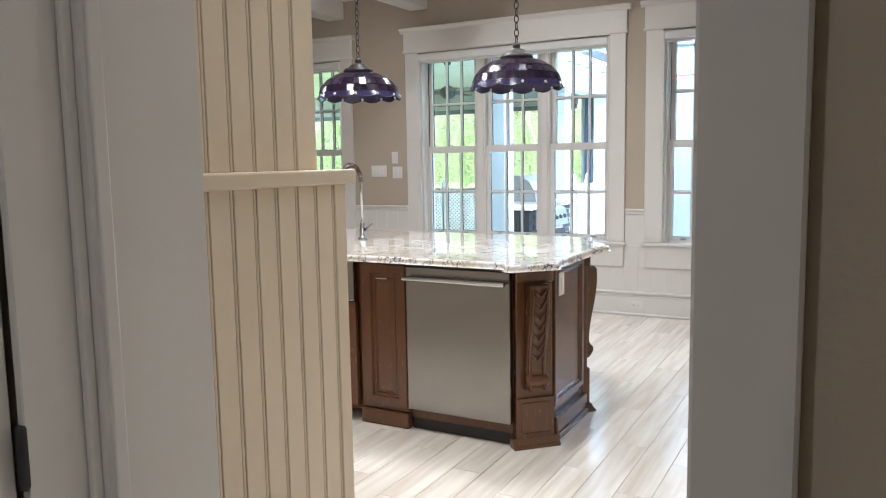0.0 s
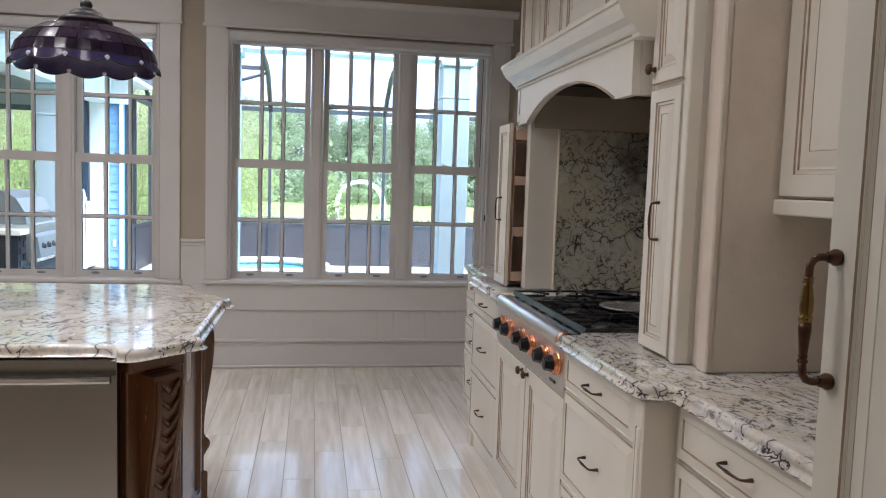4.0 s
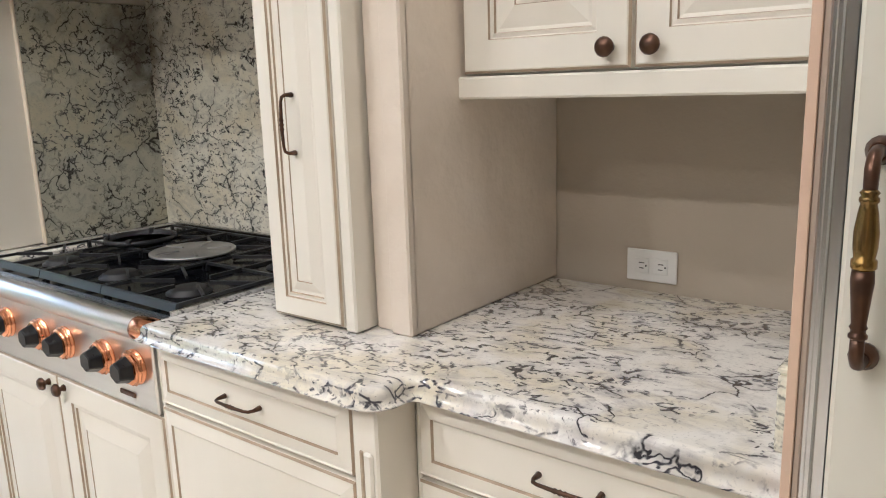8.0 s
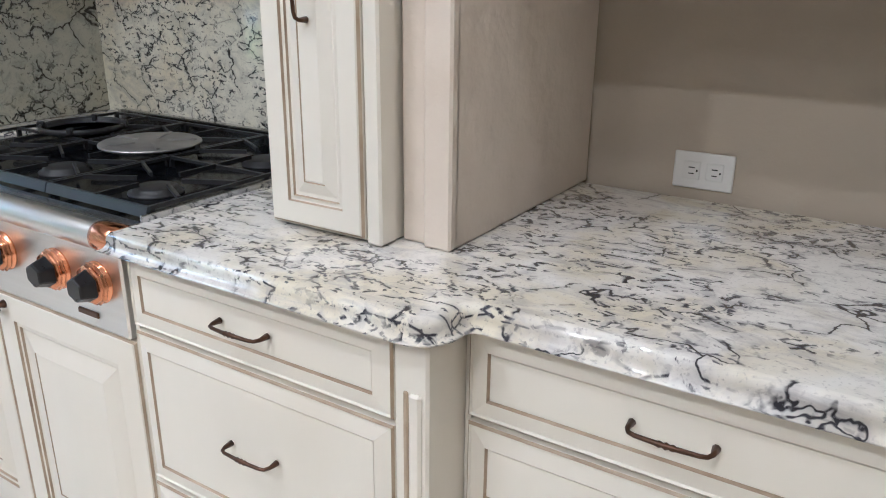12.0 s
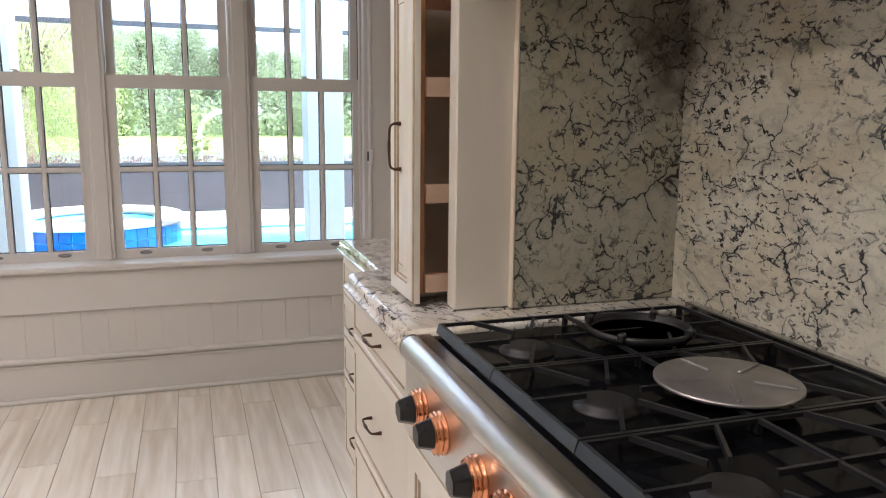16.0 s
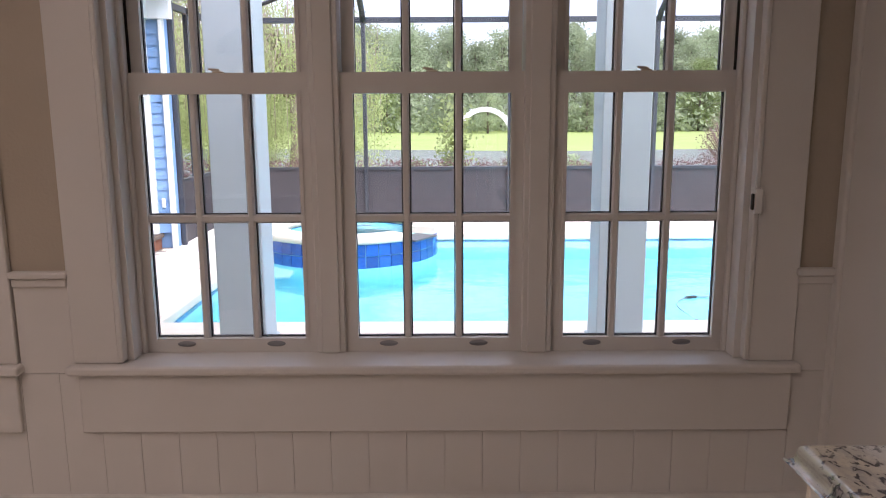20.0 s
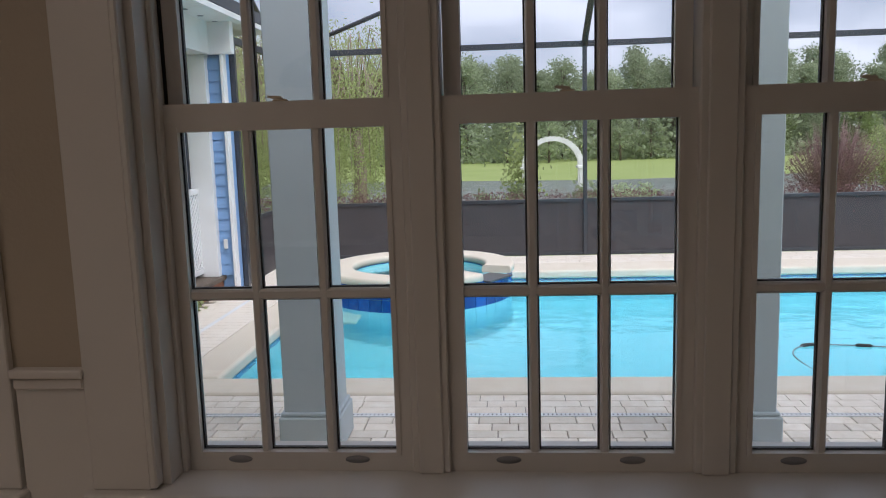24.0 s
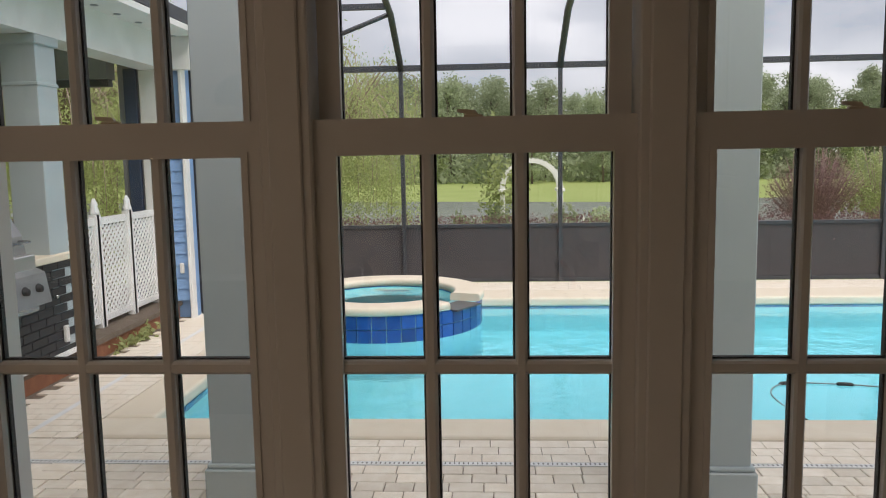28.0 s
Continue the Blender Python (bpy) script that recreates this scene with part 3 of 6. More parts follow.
def sash(parent, x0, x1, z0, z1, y, bottom, top, name):
    """A sash with two upright muntins and one level one: frame, muntins and six panes."""
    gx0, gx1, gz0, gz1 = x0 + 0.036, x1 - 0.036, z0 + bottom, z1 - top
    bm = cubes((x0, gx0, y, y + 0.036, z0, z1), (gx1, x1, y, y + 0.036, z0, z1), (gx0, gx1, y, y + 0.036, z0, gz0), (gx0, gx1, y, y + 0.036, gz1, z1))
    for a, b in ((gx0 - 0.008, gx0 + 0.004), (gx1 - 0.004, gx1 + 0.008)):
        box(bm, a, b, y - 0.004, y + 0.012, gz0 - 0.006, gz1 + 0.006)
    box(bm, gx0 + 0.0045, gx1 - 0.0045, y - 0.003, y + 0.012, gz1 - 0.004, gz1 + 0.006)
    fr = part(name, bm, "trim", parent)
    w, h = (gx1 - gx0), (gz1 - gz0)
    zm = gz0 + h * 0.5
    for i in (1, 2):
        xm = gx0 + w * i / 3
        bm = bmesh.new()
        prism(bm, [(xm - 0.0105, y + 0.034), (xm - 0.0105, y + 0.010), (xm - 0.006, y + 0.004), (xm + 0.006, y + 0.004), (xm + 0.0105, y + 0.010), (xm + 0.0105, y + 0.034)], gz0, gz1, "z")
        part("muntin", bm, "trim", fr)
    bm = bmesh.new()
    prism(bm, [(y + 0.033, zm - 0.012), (y + 0.010, zm - 0.012), (y + 0.005, zm - 0.007), (y + 0.005, zm + 0.007), (y + 0.010, zm + 0.012), (y + 0.033, zm + 0.012)], gx0, gx1, "x")
    part("muntin", bm, "trim", fr)
    bm = bmesh.new()
    for i in range(3):
        u0, u1 = gx0 + w * i / 3 + (0.0105 if i else 0.0), gx0 + w * (i + 1) / 3 - (0.0105 if i < 2 else 0.0)
        for a, b in ((gz0, zm - 0.012), (zm + 0.012, gz1)):
            for q in ((u0 + 0.0005, u0 + 0.0045, a, b), (u1 - 0.0045, u1 - 0.0005, a, b), (u0 + 0.0045, u1 - 0.0045, a + 0.0005, a + 0.004), (u0 + 0.0045, u1 - 0.0045, b - 0.004, b - 0.0005)):
                box(bm, q[0], q[1], y + 0.0245, y + 0.0355, q[2], q[3])
    part("gasket", bm, "slot", fr, "thin black glazing gasket")
    for i in range(3):
        for a, b in ((gz0, zm), (zm, gz1)):
            p = part("pane", cubes((gx0 + w * i / 3, gx0 + w * (i + 1) / 3, y + 0.020, y + 0.024, a, b)), "glass", fr)
            p.visible_shadow = False
    return fr


def window(name, label, cx):
    w = thing(name, label, "window", pose(cx, 0, 0), kind="structure")
    for s in (-1, 1):
        part("casing", rbox(s * 1.110, s * 0.970, YW - 0.022, YW, 0.655, 2.465, 0.003) if s > 0 else rbox(-1.112, -0.972, YW - 0.022, YW, 0.655, 2.465, 0.003), "trim", w)
        part("casing_bead", rbox(min(s * 0.972, s * 0.955), max(s * 0.972, s * 0.955), YW - 0.028, YW + 0.01, 0.66, 2.445, 0.004), "trim", w)
        part("jamb", cubes((min(s * 0.972, s * 0.938), max(s * 0.972, s * 0.938), YW + 0.012, YO + 0.03, WB, WT)), "trim", w)
        part("sash_stop", rbox(min(s * 0.938, s * 0.925), max(s * 0.938, s * 0.925), YW + 0.075, YW + 0.098, WB, WT, 0.003), "trim", w)
        part("track", cubes((min(s * 0.9385, s * 0.930), max(s * 0.9385, s * 0.930), YW + 0.137, YW + 0.145, 1.54, WT)), "slot", w)
    part("head_casing", rbox(-1.125, 1.120, YW - 0.026, YW, 2.466, 2.66, 0.003), "trim", w)
    part("head_bead", rbox(-1.135, 1.130, YW - 0.034, YW, 2.458, 2.480, 0.006, 2), "trim", w)
    bm = bmesh.new()
    prism(bm, [(YW, 2.655), (YW - 0.030, 2.655), (YW - 0.036, 2.668), (YW - 0.055, 2.684), (YW - 0.062, 2.700), (YW, 2.700)], -1.16, 1.155, "x")
    part("head_cap", bm, "trim", w)
    part("stool", rbox(-1.128, 1.126, YW - 0.055, YW + 0.10, 0.624, 0.654, 0.010, 3), "trim", w)
    part("apron", rbox(-1.100, 1.106, YW - 0.030, YW - 0.012, 0.432, 0.624, 0.003), "trim", w)
    part("head_jamb", cubes((-0.97, 0.97, YW + 0.012, YO + 0.03, WT - 0.02, WT)), "trim", w)
    part("sill_board", cubes((-0.97, 0.97, YW + 0.10, YO + 0.06, 0.60, 0.657)), "trim", w)
    for x0, x1 in ((-0.374, -0.283), (0.282, 0.376)):
        part("mullion", rbox(x0, x1, YW + 0.080, YO + 0.02, WB, WT, 0.003), "trim", w)
        part("mullion_bead", rbox(x0 + 0.016, x1 - 0.016, YW + 0.072, YW + 0.082, WB, WT, 0.003), "trim", w)
    for x0, x1 in SASH:
        lo = sash(w, x0, x1, 0.657, 1.537, YW + 0.100, 0.040, 0.060, "lower_sash")
        up = sash(w, x0 + 0.004, x1 - 0.004, 1.494, WT - 0.02, YW + 0.140, 0.040, 0.05, "upper_sash")
        xm = (x0 + x1) / 2
        lk = part("sash_lock", rbox(xm - 0.017, xm + 0.017, YW + 0.110, YW + 0.124, 1.537, 1.542, 0.002), "dimmer", lo, "small ivory cam lock on the meeting rail")
        bm = bmesh.new()
        prism(bm, [(xm - 0.028, 1.546), (xm - 0.010, 1.542), (xm + 0.008, 1.542), (xm + 0.004, 1.549), (xm - 0.008, 1.550), (xm - 0.028, 1.551)], YW + 0.112, YW + 0.120, "y")
        part("lever", bm, "dimmer", lk)
        # Finger recesses drawn as flat ovals, their shade put in as grey.
        for s in (-0.145, 0.145):
            bm = bmesh.new()
            lathe(bm, [(0.001, 0.0), (0.030, 0.0), (0.030, 0.003), (0.001, 0.003)], 16, at=(0, 0, 0), axis="y")
            bmesh.ops.scale(bm, vec=(1, 1, 0.32), verts=bm.verts)
            part("sash_lift", bm, "shutter", lo, "flat grey oval standing for a shaded finger recess", Matrix.Translation((xm + s, YW + 0.0985, 0.680)))
    bm = bmesh.new()
    prism(bm, [(YW + 0.06, 2.445), (YW - 0.018, 2.445), (YW - 0.030, 2.432), (YW - 0.030, 2.385), (YW - 0.020, 2.372), (YW + 0.06, 2.372)], -0.952, 0.952, "x")
    part("blind_cassette", bm, "blind", w, "rolled shade in a pale cassette")
    part("bottom_bar", rbox(-0.945, 0.945, YW + 0.005, YW + 0.022, 2.352, 2.374, 0.004), "blind", w)
    return w


window("window_1", "tall triple double-hung window with white muntins and casing", W1)
window("window_2", "tall triple double-hung window with white muntins, stool and apron", W2)
window("window_3", "tall double-hung window with white casing beyond the island", W0)

sn = thing("window_sensor", "small white alarm sensor on the window casing", "sensor", pose(W2 + 0.963, YW - 0.028, 1.115))
part("case", rbox(-0.012, 0.012, -0.016, 0.0, 0.0, 0.075, 0.004, 2), "plastic", sn)
part("magnet", rbox(-0.020, -0.013, -0.012, 0.0, 0.012, 0.060, 0.002), "slot", sn)

# white panelled return beside the corner
solid("pilaster_corner", rbox(XR - 0.016, XR, 7.375, 7.775, 0.0, 2.75, 0.004), "trim", "flat white casing board beside the corner", "trim")
solid("corner_moulding", rbox(XR - 0.030, XR, 7.765, YW - 0.001, 0.218, 2.75, 0.008, 2), "trim", "white corner moulding beside the window", "trim")
solid("casing_edge", rbox(XR - 0.024, XR, 7.362, 7.380, 0.0, 2.75, 0.004), "trim", "white bead at the edge of the casing board", "trim")

# ---- kitchen run along the east wall ----
def facing_west(x, y, z=0.0):
    """Local x runs from north to south, local -y faces west."""
    return pose(x, y, z, 0, 0, -90)


def drawer_unit(name, label, y, w, x, depth, zs, feet=()):
    u = thing(name, label, "cabinet", facing_west(x, y), group="base cabinets")
    part("body", rbox(0.0, w, 0.020, depth, 0.085, 0.880, 0.002), "cream", u)
    part("base_moulding", rbox(0.0, w, 0.030, depth, 0.0, 0.085, 0.006), "cream", u)
    for f in (0.0, w - 0.010):
        part("face_frame", cubes((f, f + 0.010, 0.012, 0.020, 0.085, 0.874)), "cream", u)
    for a, b in zs:
        d = part("drawer", panel(w - 0.016, b - a, DRAWER), ("cream", "glaze"), u, m=Matrix.Translation((0.008, 0, a)))
        part("handle", pull(0.102), "bronze", d, "antique bronze bar pull", Matrix.Translation(((w - 0.016) / 2, 0, (b - a) * 0.52)))
    return u


FB, FD = 0.375, 0.457
drawer_unit("drawer_cabinet", "cream glazed cabinet with four drawers beside the refrigerator", 3.832, 0.592, FD, 0.66, [(0.731, 0.872), (0.572, 0.722), (0.413, 0.563), (0.100, 0.405)])
drawer_unit("drawer_cabinet", "cream glazed cabinet with three drawers beside the range", 4.462, 0.575, FB, 0.74, [(0.740, 0.873), (0.428, 0.730), (0.100, 0.415)])
drawer_unit("drawer_cabinet", "cream glazed cabinet with three drawers beyond the range", 6.020, 0.610, FB + 0.018, 0.70, [(0.740, 0.873), (0.428, 0.730), (0.100, 0.415)])
drawer_unit("drawer_cabinet", "cream glazed cabinet with four drawers at the end of the run", 6.622, 0.582, FD + 0.024, 0.62, [(0.731, 0.872), (0.572, 0.722), (0.413, 0.563), (0.100, 0.405)])

# stile posts at the steps of the run
for y, dx, lab in ((3.887, 0.0, "cream fluted corner post between drawer cabinets"), (6.052, 0.034, "cream corner post at the far step of the run")):
    p = thing("corner_post", lab, "post", facing_west(FB - 0.004 + dx, y))
    part("shaft", rbox(0.0, 0.055, 0.0, 0.10, 0.0, 0.874, 0.004), "cream", p)
    part("flute", rbox(0.016, 0.024, -0.003, 0.01, 0.06, 0.80, 0.002), "glaze", p, "brown glazed flute")
    part("bead", rbox(0.026, 0.046, -0.006, 0.01, 0.06, 0.80, 0.004), "cream", p)

# range base with two doors
base = thing("range_cabinet", "cream glazed cabinet with two doors under the range", "cabinet", facing_west(0.385, 5.408))
part("body", rbox(0.0, 0.944, 0.020, 0.73, 0.085, 0.690, 0.002), "cream", base)
part("base_moulding", rbox(0.0, 0.944, 0.030, 0.73, 0.0, 0.085, 0.006), "cream", base)
for i in (0, 1):
    d = part("door", panel(0.462, 0.585, DOOR), ("cream", "glaze"), base, m=Matrix.Translation((0.008 + i * 0.466, 0, 0.110)))
    part("knob", knob(0.017), "bronze", d, "round dark bronze knob", Matrix.Translation((0.425 if i == 0 else 0.035, 0, 0.560)))


def slab(name, pts, z0, z1, material, label, r=0.016):
    """A worktop with a rounded edge."""
    bm = bmesh.new()
    prism(bm, pts, z0, z1, "z")
    bm.normal_update()
    rim = [e for e in bm.edges if abs(e.verts[0].co.z - e.verts[1].co.z) < 1e-6]
    bmesh.ops.bevel(bm, geom=rim, offset=r, segments=4, profile=0.5, affect="EDGES")
    for f in bm.faces:
        f.smooth = len(f.verts) == 4 and f.calc_area() < 0.05
    return solid(name, bm, material, label, "countertop", kind="object")


def arc(cx, cy, r, a0, a1, n=6):
    return [(cx + r * math.cos(radians(a0 + (a1 - a0) * i / n)), cy + r * math.sin(radians(a0 + (a1 - a0) * i / n))) for i in range(n + 1)]


EB, ED, FEB, FED = 0.358, 0.441, 0.384, 0.478
near = [(XR - 0.005, 4.470), (EB, 4.470)] + arc(EB + 0.045, 3.862, 0.045, 180, 270) + arc(ED - 0.03, 3.787, 0.03, 90, 0) + [(ED, 3.2495), (XR - 0.005, 3.2495)]
slab("countertop", near, 0.882, 0.915, "stone", "polished white granite worktop with dark flecks beside the range", 0.0145)
far = [(XR - 0.005, 6.640), (FED, 6.640), (FED, 6.110)] + arc(FED - 0.03, 6.096, 0.03, 0, -90)[1:] + arc(FEB + 0.045, 6.020, 0.045, 90, 180) + [(FEB, 5.418), (XR - 0.005, 5.418)]
slab("countertop", far, 0.882, 0.915, "stone", "polished white granite worktop with dark flecks beyond the range", 0.0145)

es = thing("end_splash", "small upright granite end splash beside the refrigerator", "splash")
part("end_slab", rbox(0.490, XR - 0.006, 3.2505, 3.272, 0.916, 1.018, 0.003), "splash", es)
part("top_edge", rbox(0.488, XR - 0.006, 3.250, 3.273, 1.018, 1.030, 0.004), "splash", es)

# range
rg = thing("range_cooktop", "stainless gas rangetop with copper trim and black grates", "cooktop", facing_west(0.385, 5.412))
RW = 0.936
part("control_panel", rbox(0.002, RW - 0.002, -0.002, 0.06, 0.700, 0.872, 0.004), "rangesteel", rg)
bm = bmesh.new()
lathe(bm, [(0.026, 0.0), (0.027, 0.004), (0.027, RW - 0.004), (0.026, RW)], 20, at=(0, 0.012, 0.884), axis="x")
part("bullnose", bm, "rangesteel", rg)
bm = bmesh.new()
lathe(bm, [(0.0272, RW - 0.066), (0.0285, RW - 0.056), (0.0295, RW - 0.040), (0.0295, RW - 0.004), (0.026, RW + 0.003), (0.012, RW + 0.009), (0.001, RW + 0.009)], 24, at=(0, 0.012, 0.884), axis="x")
part("end_cap", bm, "copper", rg, "polished copper cap")
bm = bmesh.new()
lathe(bm, [(0.010, -0.006), (0.026, -0.002), (0.028, 0.006), (0.027, 0.012)], 20, at=(0, 0.012, 0.884), axis="x")
part("end_cap", bm, "steelh", rg)
part("top_rail", rbox(0.0, RW, 0.012, 0.055, 0.885, 0.909, 0.003), "steelh", rg)
part("burner_tray", rbox(0.004, RW - 0.004, 0.0555, 0.690, 0.880, 0.904, 0.003), "black", rg)
part("side_trim", rbox(RW - 0.006, RW, 0.05, 0.69, 0.885, 0.921, 0.002), "steelh", rg)
part("back_trim", rbox(0.0, RW, 0.685, 0.71, 0.885, 0.935, 0.003), "steelh", rg)
def grate(u0, u1):
    """A cast-iron grate over two burners."""
    bm = bmesh.new()
    v0, v1, z0, z1, b = 0.060, 0.668, 0.924, 0.931, 0.0062
    box(bm, u0, u1, v1 - 0.008, v1, z0, z1)
    box(bm, u0, u0 + 0.007, v0 + 0.016, v1 - 0.008, z0, z1)
    box(bm, u1 - 0.007, u1, v0 + 0.016, v1 - 0.008, z0, z1)
    for cu in (u0, u1 - 0.009):
        for cv in (v0 + 0.016, (v0 + v1) / 2 - 0.005, v1 - 0.010):
            box(bm, cu, cu + 0.009, cv, cv + 0.010, 0.906, z0)
    vm, um = (v0 + v1) / 2, (u0 + u1) / 2
    box(bm, u0 + 0.007, u1 - 0.007, vm - 0.004, vm + 0.004, z0, z1)
    for vc in ((v0 + vm) / 2 + 0.004, (vm + v1) / 2):
        for a in (20, 90, 160, 200, 270, 340):
            t = radians(a)
            lx, ly = (u1 - u0) / 2 - 0.006, (v1 - v0) / 4 - 0.006
            far_p = (um + lx * max(-1, min(1, 1.42 * math.cos(t))), vc + ly * max(-1, min(1, 1.42 * math.sin(t))))
            near_p = (um + 0.05 * math.cos(t), vc + 0.05 * math.sin(t))
            d = Vector((far_p[0] - near_p[0], far_p[1] - near_p[1])).normalized()
            n = Vector((-d.y, d.x)) * b * 0.5
            prism(bm, [(near_p[0] + n.x, near_p[1] + n.y), (near_p[0] - n.x, near_p[1] - n.y), (far_p[0] - n.x, far_p[1] - n.y), (far_p[0] + n.x, far_p[1] + n.y)], z0, z1 + 0.002)
    return bm


gw = (RW - 0.012) / 3
for i in range(3):
    gt = part("grate", grate(0.006 + i * gw + 0.002, 0.006 + (i + 1) * gw - 0.002), "iron", rg)
    bm = bmesh.new()
    prism(bm, [(0.064, 0.912), (0.077, 0.912), (0.077, 0.931), (0.070, 0.931)], 0.006 + i * gw + 0.002, 0.006 + (i + 1) * gw - 0.002, "x")
    part("front_bar", bm, "slatebar", gt, "slate-grey sloping front bar")
    for v in (0.205, 0.512):
        bm = bmesh.new()
        lathe(bm, [(0.055, 0.902), (0.055, 0.908), (0.046, 0.910), (0.045, 0.916), (0.038, 0.919), (0.004, 0.9195)], 20, at=(0.006 + (i + 0.5) * gw, v, 0))
        part("burner", bm, "capgrey", rg, "dull grey burner cap")
KN = (0.137, 0.258, 0.445, 0.566, 0.744, 0.868)
for u in KN:
    bm = bmesh.new()
    lathe(bm, [(0.038, 0.0), (0.040, -0.002), (0.040, -0.005), (0.035, -0.007), (0.035, -0.009), (0.039, -0.011), (0.039, -0.014), (0.035, -0.016), (0.037, -0.019), (0.034, -0.023), (0.026, -0.025)], 30, axis="y")
    for v in bm.verts:
        k = math.atan2(v.co.z, v.co.x)
        g = 1 + 0.045 * math.cos(10 * k) if v.co.y < -0.006 else 1.0
        v.co.x, v.co.z = v.co.x * g, v.co.z * g
    bz = part("knob_bezel", bm, "copper", rg, "polished copper knob ring", Matrix.Translation((u, -0.002, 0.800)))
    bm = bmesh.new()
    bmesh.ops.create_cone(bm, cap_ends=True, segments=6, radius1=0.032, radius2=0.023, depth=0.030, matrix=pose(0, -0.037, 0, 90, 0, 0))
    bmesh.ops.bevel(bm, geom=list(bm.edges), offset=0.0025, segments=1, affect="EDGES")
    part("knob", bm, "knobblack", bz, "black control knob")
part("badge", rbox(0.79, 0.85, -0.006, 0.0, 0.722, 0.734, 0.002), "bronze", rg, "small dark maker's plate")

plate_top = thing("simmer_plate", "round grey aluminium simmer plate lying on the grates", "plate", pose(0.797, 4.915, 0.9325, 0, 0, 25))
bm = bmesh.new()
lathe(bm, [(0.003, 0.0), (0.113, 0.0), (0.119, 0.003), (0.119, 0.007), (0.116, 0.009), (0.003, 0.009)], 40)
part("disc", bm, "alu", plate_top)
for i in range(5):
    part("rib", rbox(0.040, 0.108, -0.004, 0.004, 0.008, 0.013, 0.0015), "alu", plate_top, m=pose(0, 0, 0, 0, 0, 72 * i))
wok = thing("wok_ring", "black cast-iron wok ring on the back burner", "wok ring", pose(0.825, 5.225, 0.9325))
bm = bmesh.new()
lathe(bm, [(0.098, 0.0), (0.106, 0.0), (0.108, 0.008), (0.106, 0.015), (0.101, 0.015), (0.099, 0.008), (0.098, 0.0)], 32)
part("ring", bm, "iron", wok)
for i in range(4):
    part("lug", rbox(0.094, 0.114, -0.007, 0.007, 0.004, 0.022, 0.003), "iron", wok, m=pose(0, 0, 0, 0, 0, 90 * i + 40))

# backsplash slabs
bs = thing("backsplash", "veined green-grey granite slabs round the range alcove", "backsplash", kind="structure")
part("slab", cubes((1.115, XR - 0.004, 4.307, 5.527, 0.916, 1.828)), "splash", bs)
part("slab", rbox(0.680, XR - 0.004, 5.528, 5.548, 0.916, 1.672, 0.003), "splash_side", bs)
part("slab_edge", rbox(0.674, 0.680, 5.527, 5.548, 0.916, 1.672, 0.002), "coping", bs, "rough chipped edge of the slab")
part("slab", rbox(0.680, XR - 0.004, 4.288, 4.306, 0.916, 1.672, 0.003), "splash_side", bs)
part("upper_wall", cubes((0.560, XR - 0.004, 5.530, 5.548, 1.674, 1.828), (0.560, XR - 0.004, 4.288, 4.304, 1.674, 1.828)), "beige", bs, "plain beige band above the side slabs")

# closed pull-out cabinet, south of the range
sp = thing("spice_cabinet", "cream glazed narrow pull-out cabinet standing closed on the worktop", "cabinet", facing_west(0.54, 4.282))
part("body", rbox(0.0, 0.242, 0.020, 0.59, 0.917, 2.70, 0.002), "cream", sp)
d = part("door", panel(0.196, 0.772, NARROW), ("cream", "glaze"), sp, m=Matrix.Translation((0.018, 0, 0.926)))
hm = pose(0.098, 0, 0.385, 0, 90, 0)
part("handle", pull(0.108), "bronze", d, "antique bronze bar pull", hm)
d = part("door", panel(0.196, 0.92, NARROW), ("cream", "glaze"), sp, m=Matrix.Translation((0.018, 0, 1.712)))
part("knob", knob(0.017), "bronze", d, "round dark bronze knob", Matrix.Translation((0.022, 0, 0.045)))
part("edge_stile", rbox(0.216, 0.246, 0.006, 0.05, 0.917, 2.70, 0.004), "cream", sp)

# open pull-out cabinet, north of the range
sp = thing("spice_cabinet", "cream narrow pull-out cabinet standing open with wooden shelves", "cabinet", facing_west(0.54, 5.815))
part("side_panel", rbox(0.214, 0.266, 0.0, 0.59, 0.917, 1.700, 0.003), "cream", sp)
part("side_panel", rbox(-0.02, 0.006, 0.0, 0.59, 0.917, 1.700, 0.003), "cream", sp)
part("back", cubes((0.006, 0.214, 0.56, 0.59, 0.917, 1.70)), "shelf", sp)
part("upper_body", rbox(-0.02, 0.266, 0.020, 0.59, 1.702, 2.70, 0.002), "cream", sp)
d = part("door", panel(0.196, 0.92, NARROW), ("cream", "glaze"), sp, m=Matrix.Translation((0.010, 0, 1.712)))
part("knob", knob(0.017), "bronze", d, "round dark bronze knob", Matrix.Translation((0.174, 0, 0.045)))
po = part("pull_out_door", panel(0.200, 0.772, NARROW), ("cream", "glaze"), sp, m=Matrix.Translation((0.010, -0.087, 0.924)))
part("handle", pull(0.108), "bronze", po, "antique bronze bar pull", pose(0.10, 0, 0.365, 0, 90, 0))
part("front_board", rbox(0.02, 0.19, -0.067, -0.050, 0.94, 1.68, 0.002), "shelf", sp)
for z in (0.945, 1.160, 1.405, 1.62):
    part("shelf", rbox(0.022, 0.188, -0.05, 0.42, z, z + 0.012, 0.002), "shelf", sp)
    part("shelf_rail", rbox(0.188, 0.196, -0.05, 0.42, z, z + 0.045, 0.002), "strip", sp)
part("runner", rbox(0.09, 0.12, -0.06, 0.4, 0.918, 0.934, 0.002), "plastic", sp, "white drawer runner")

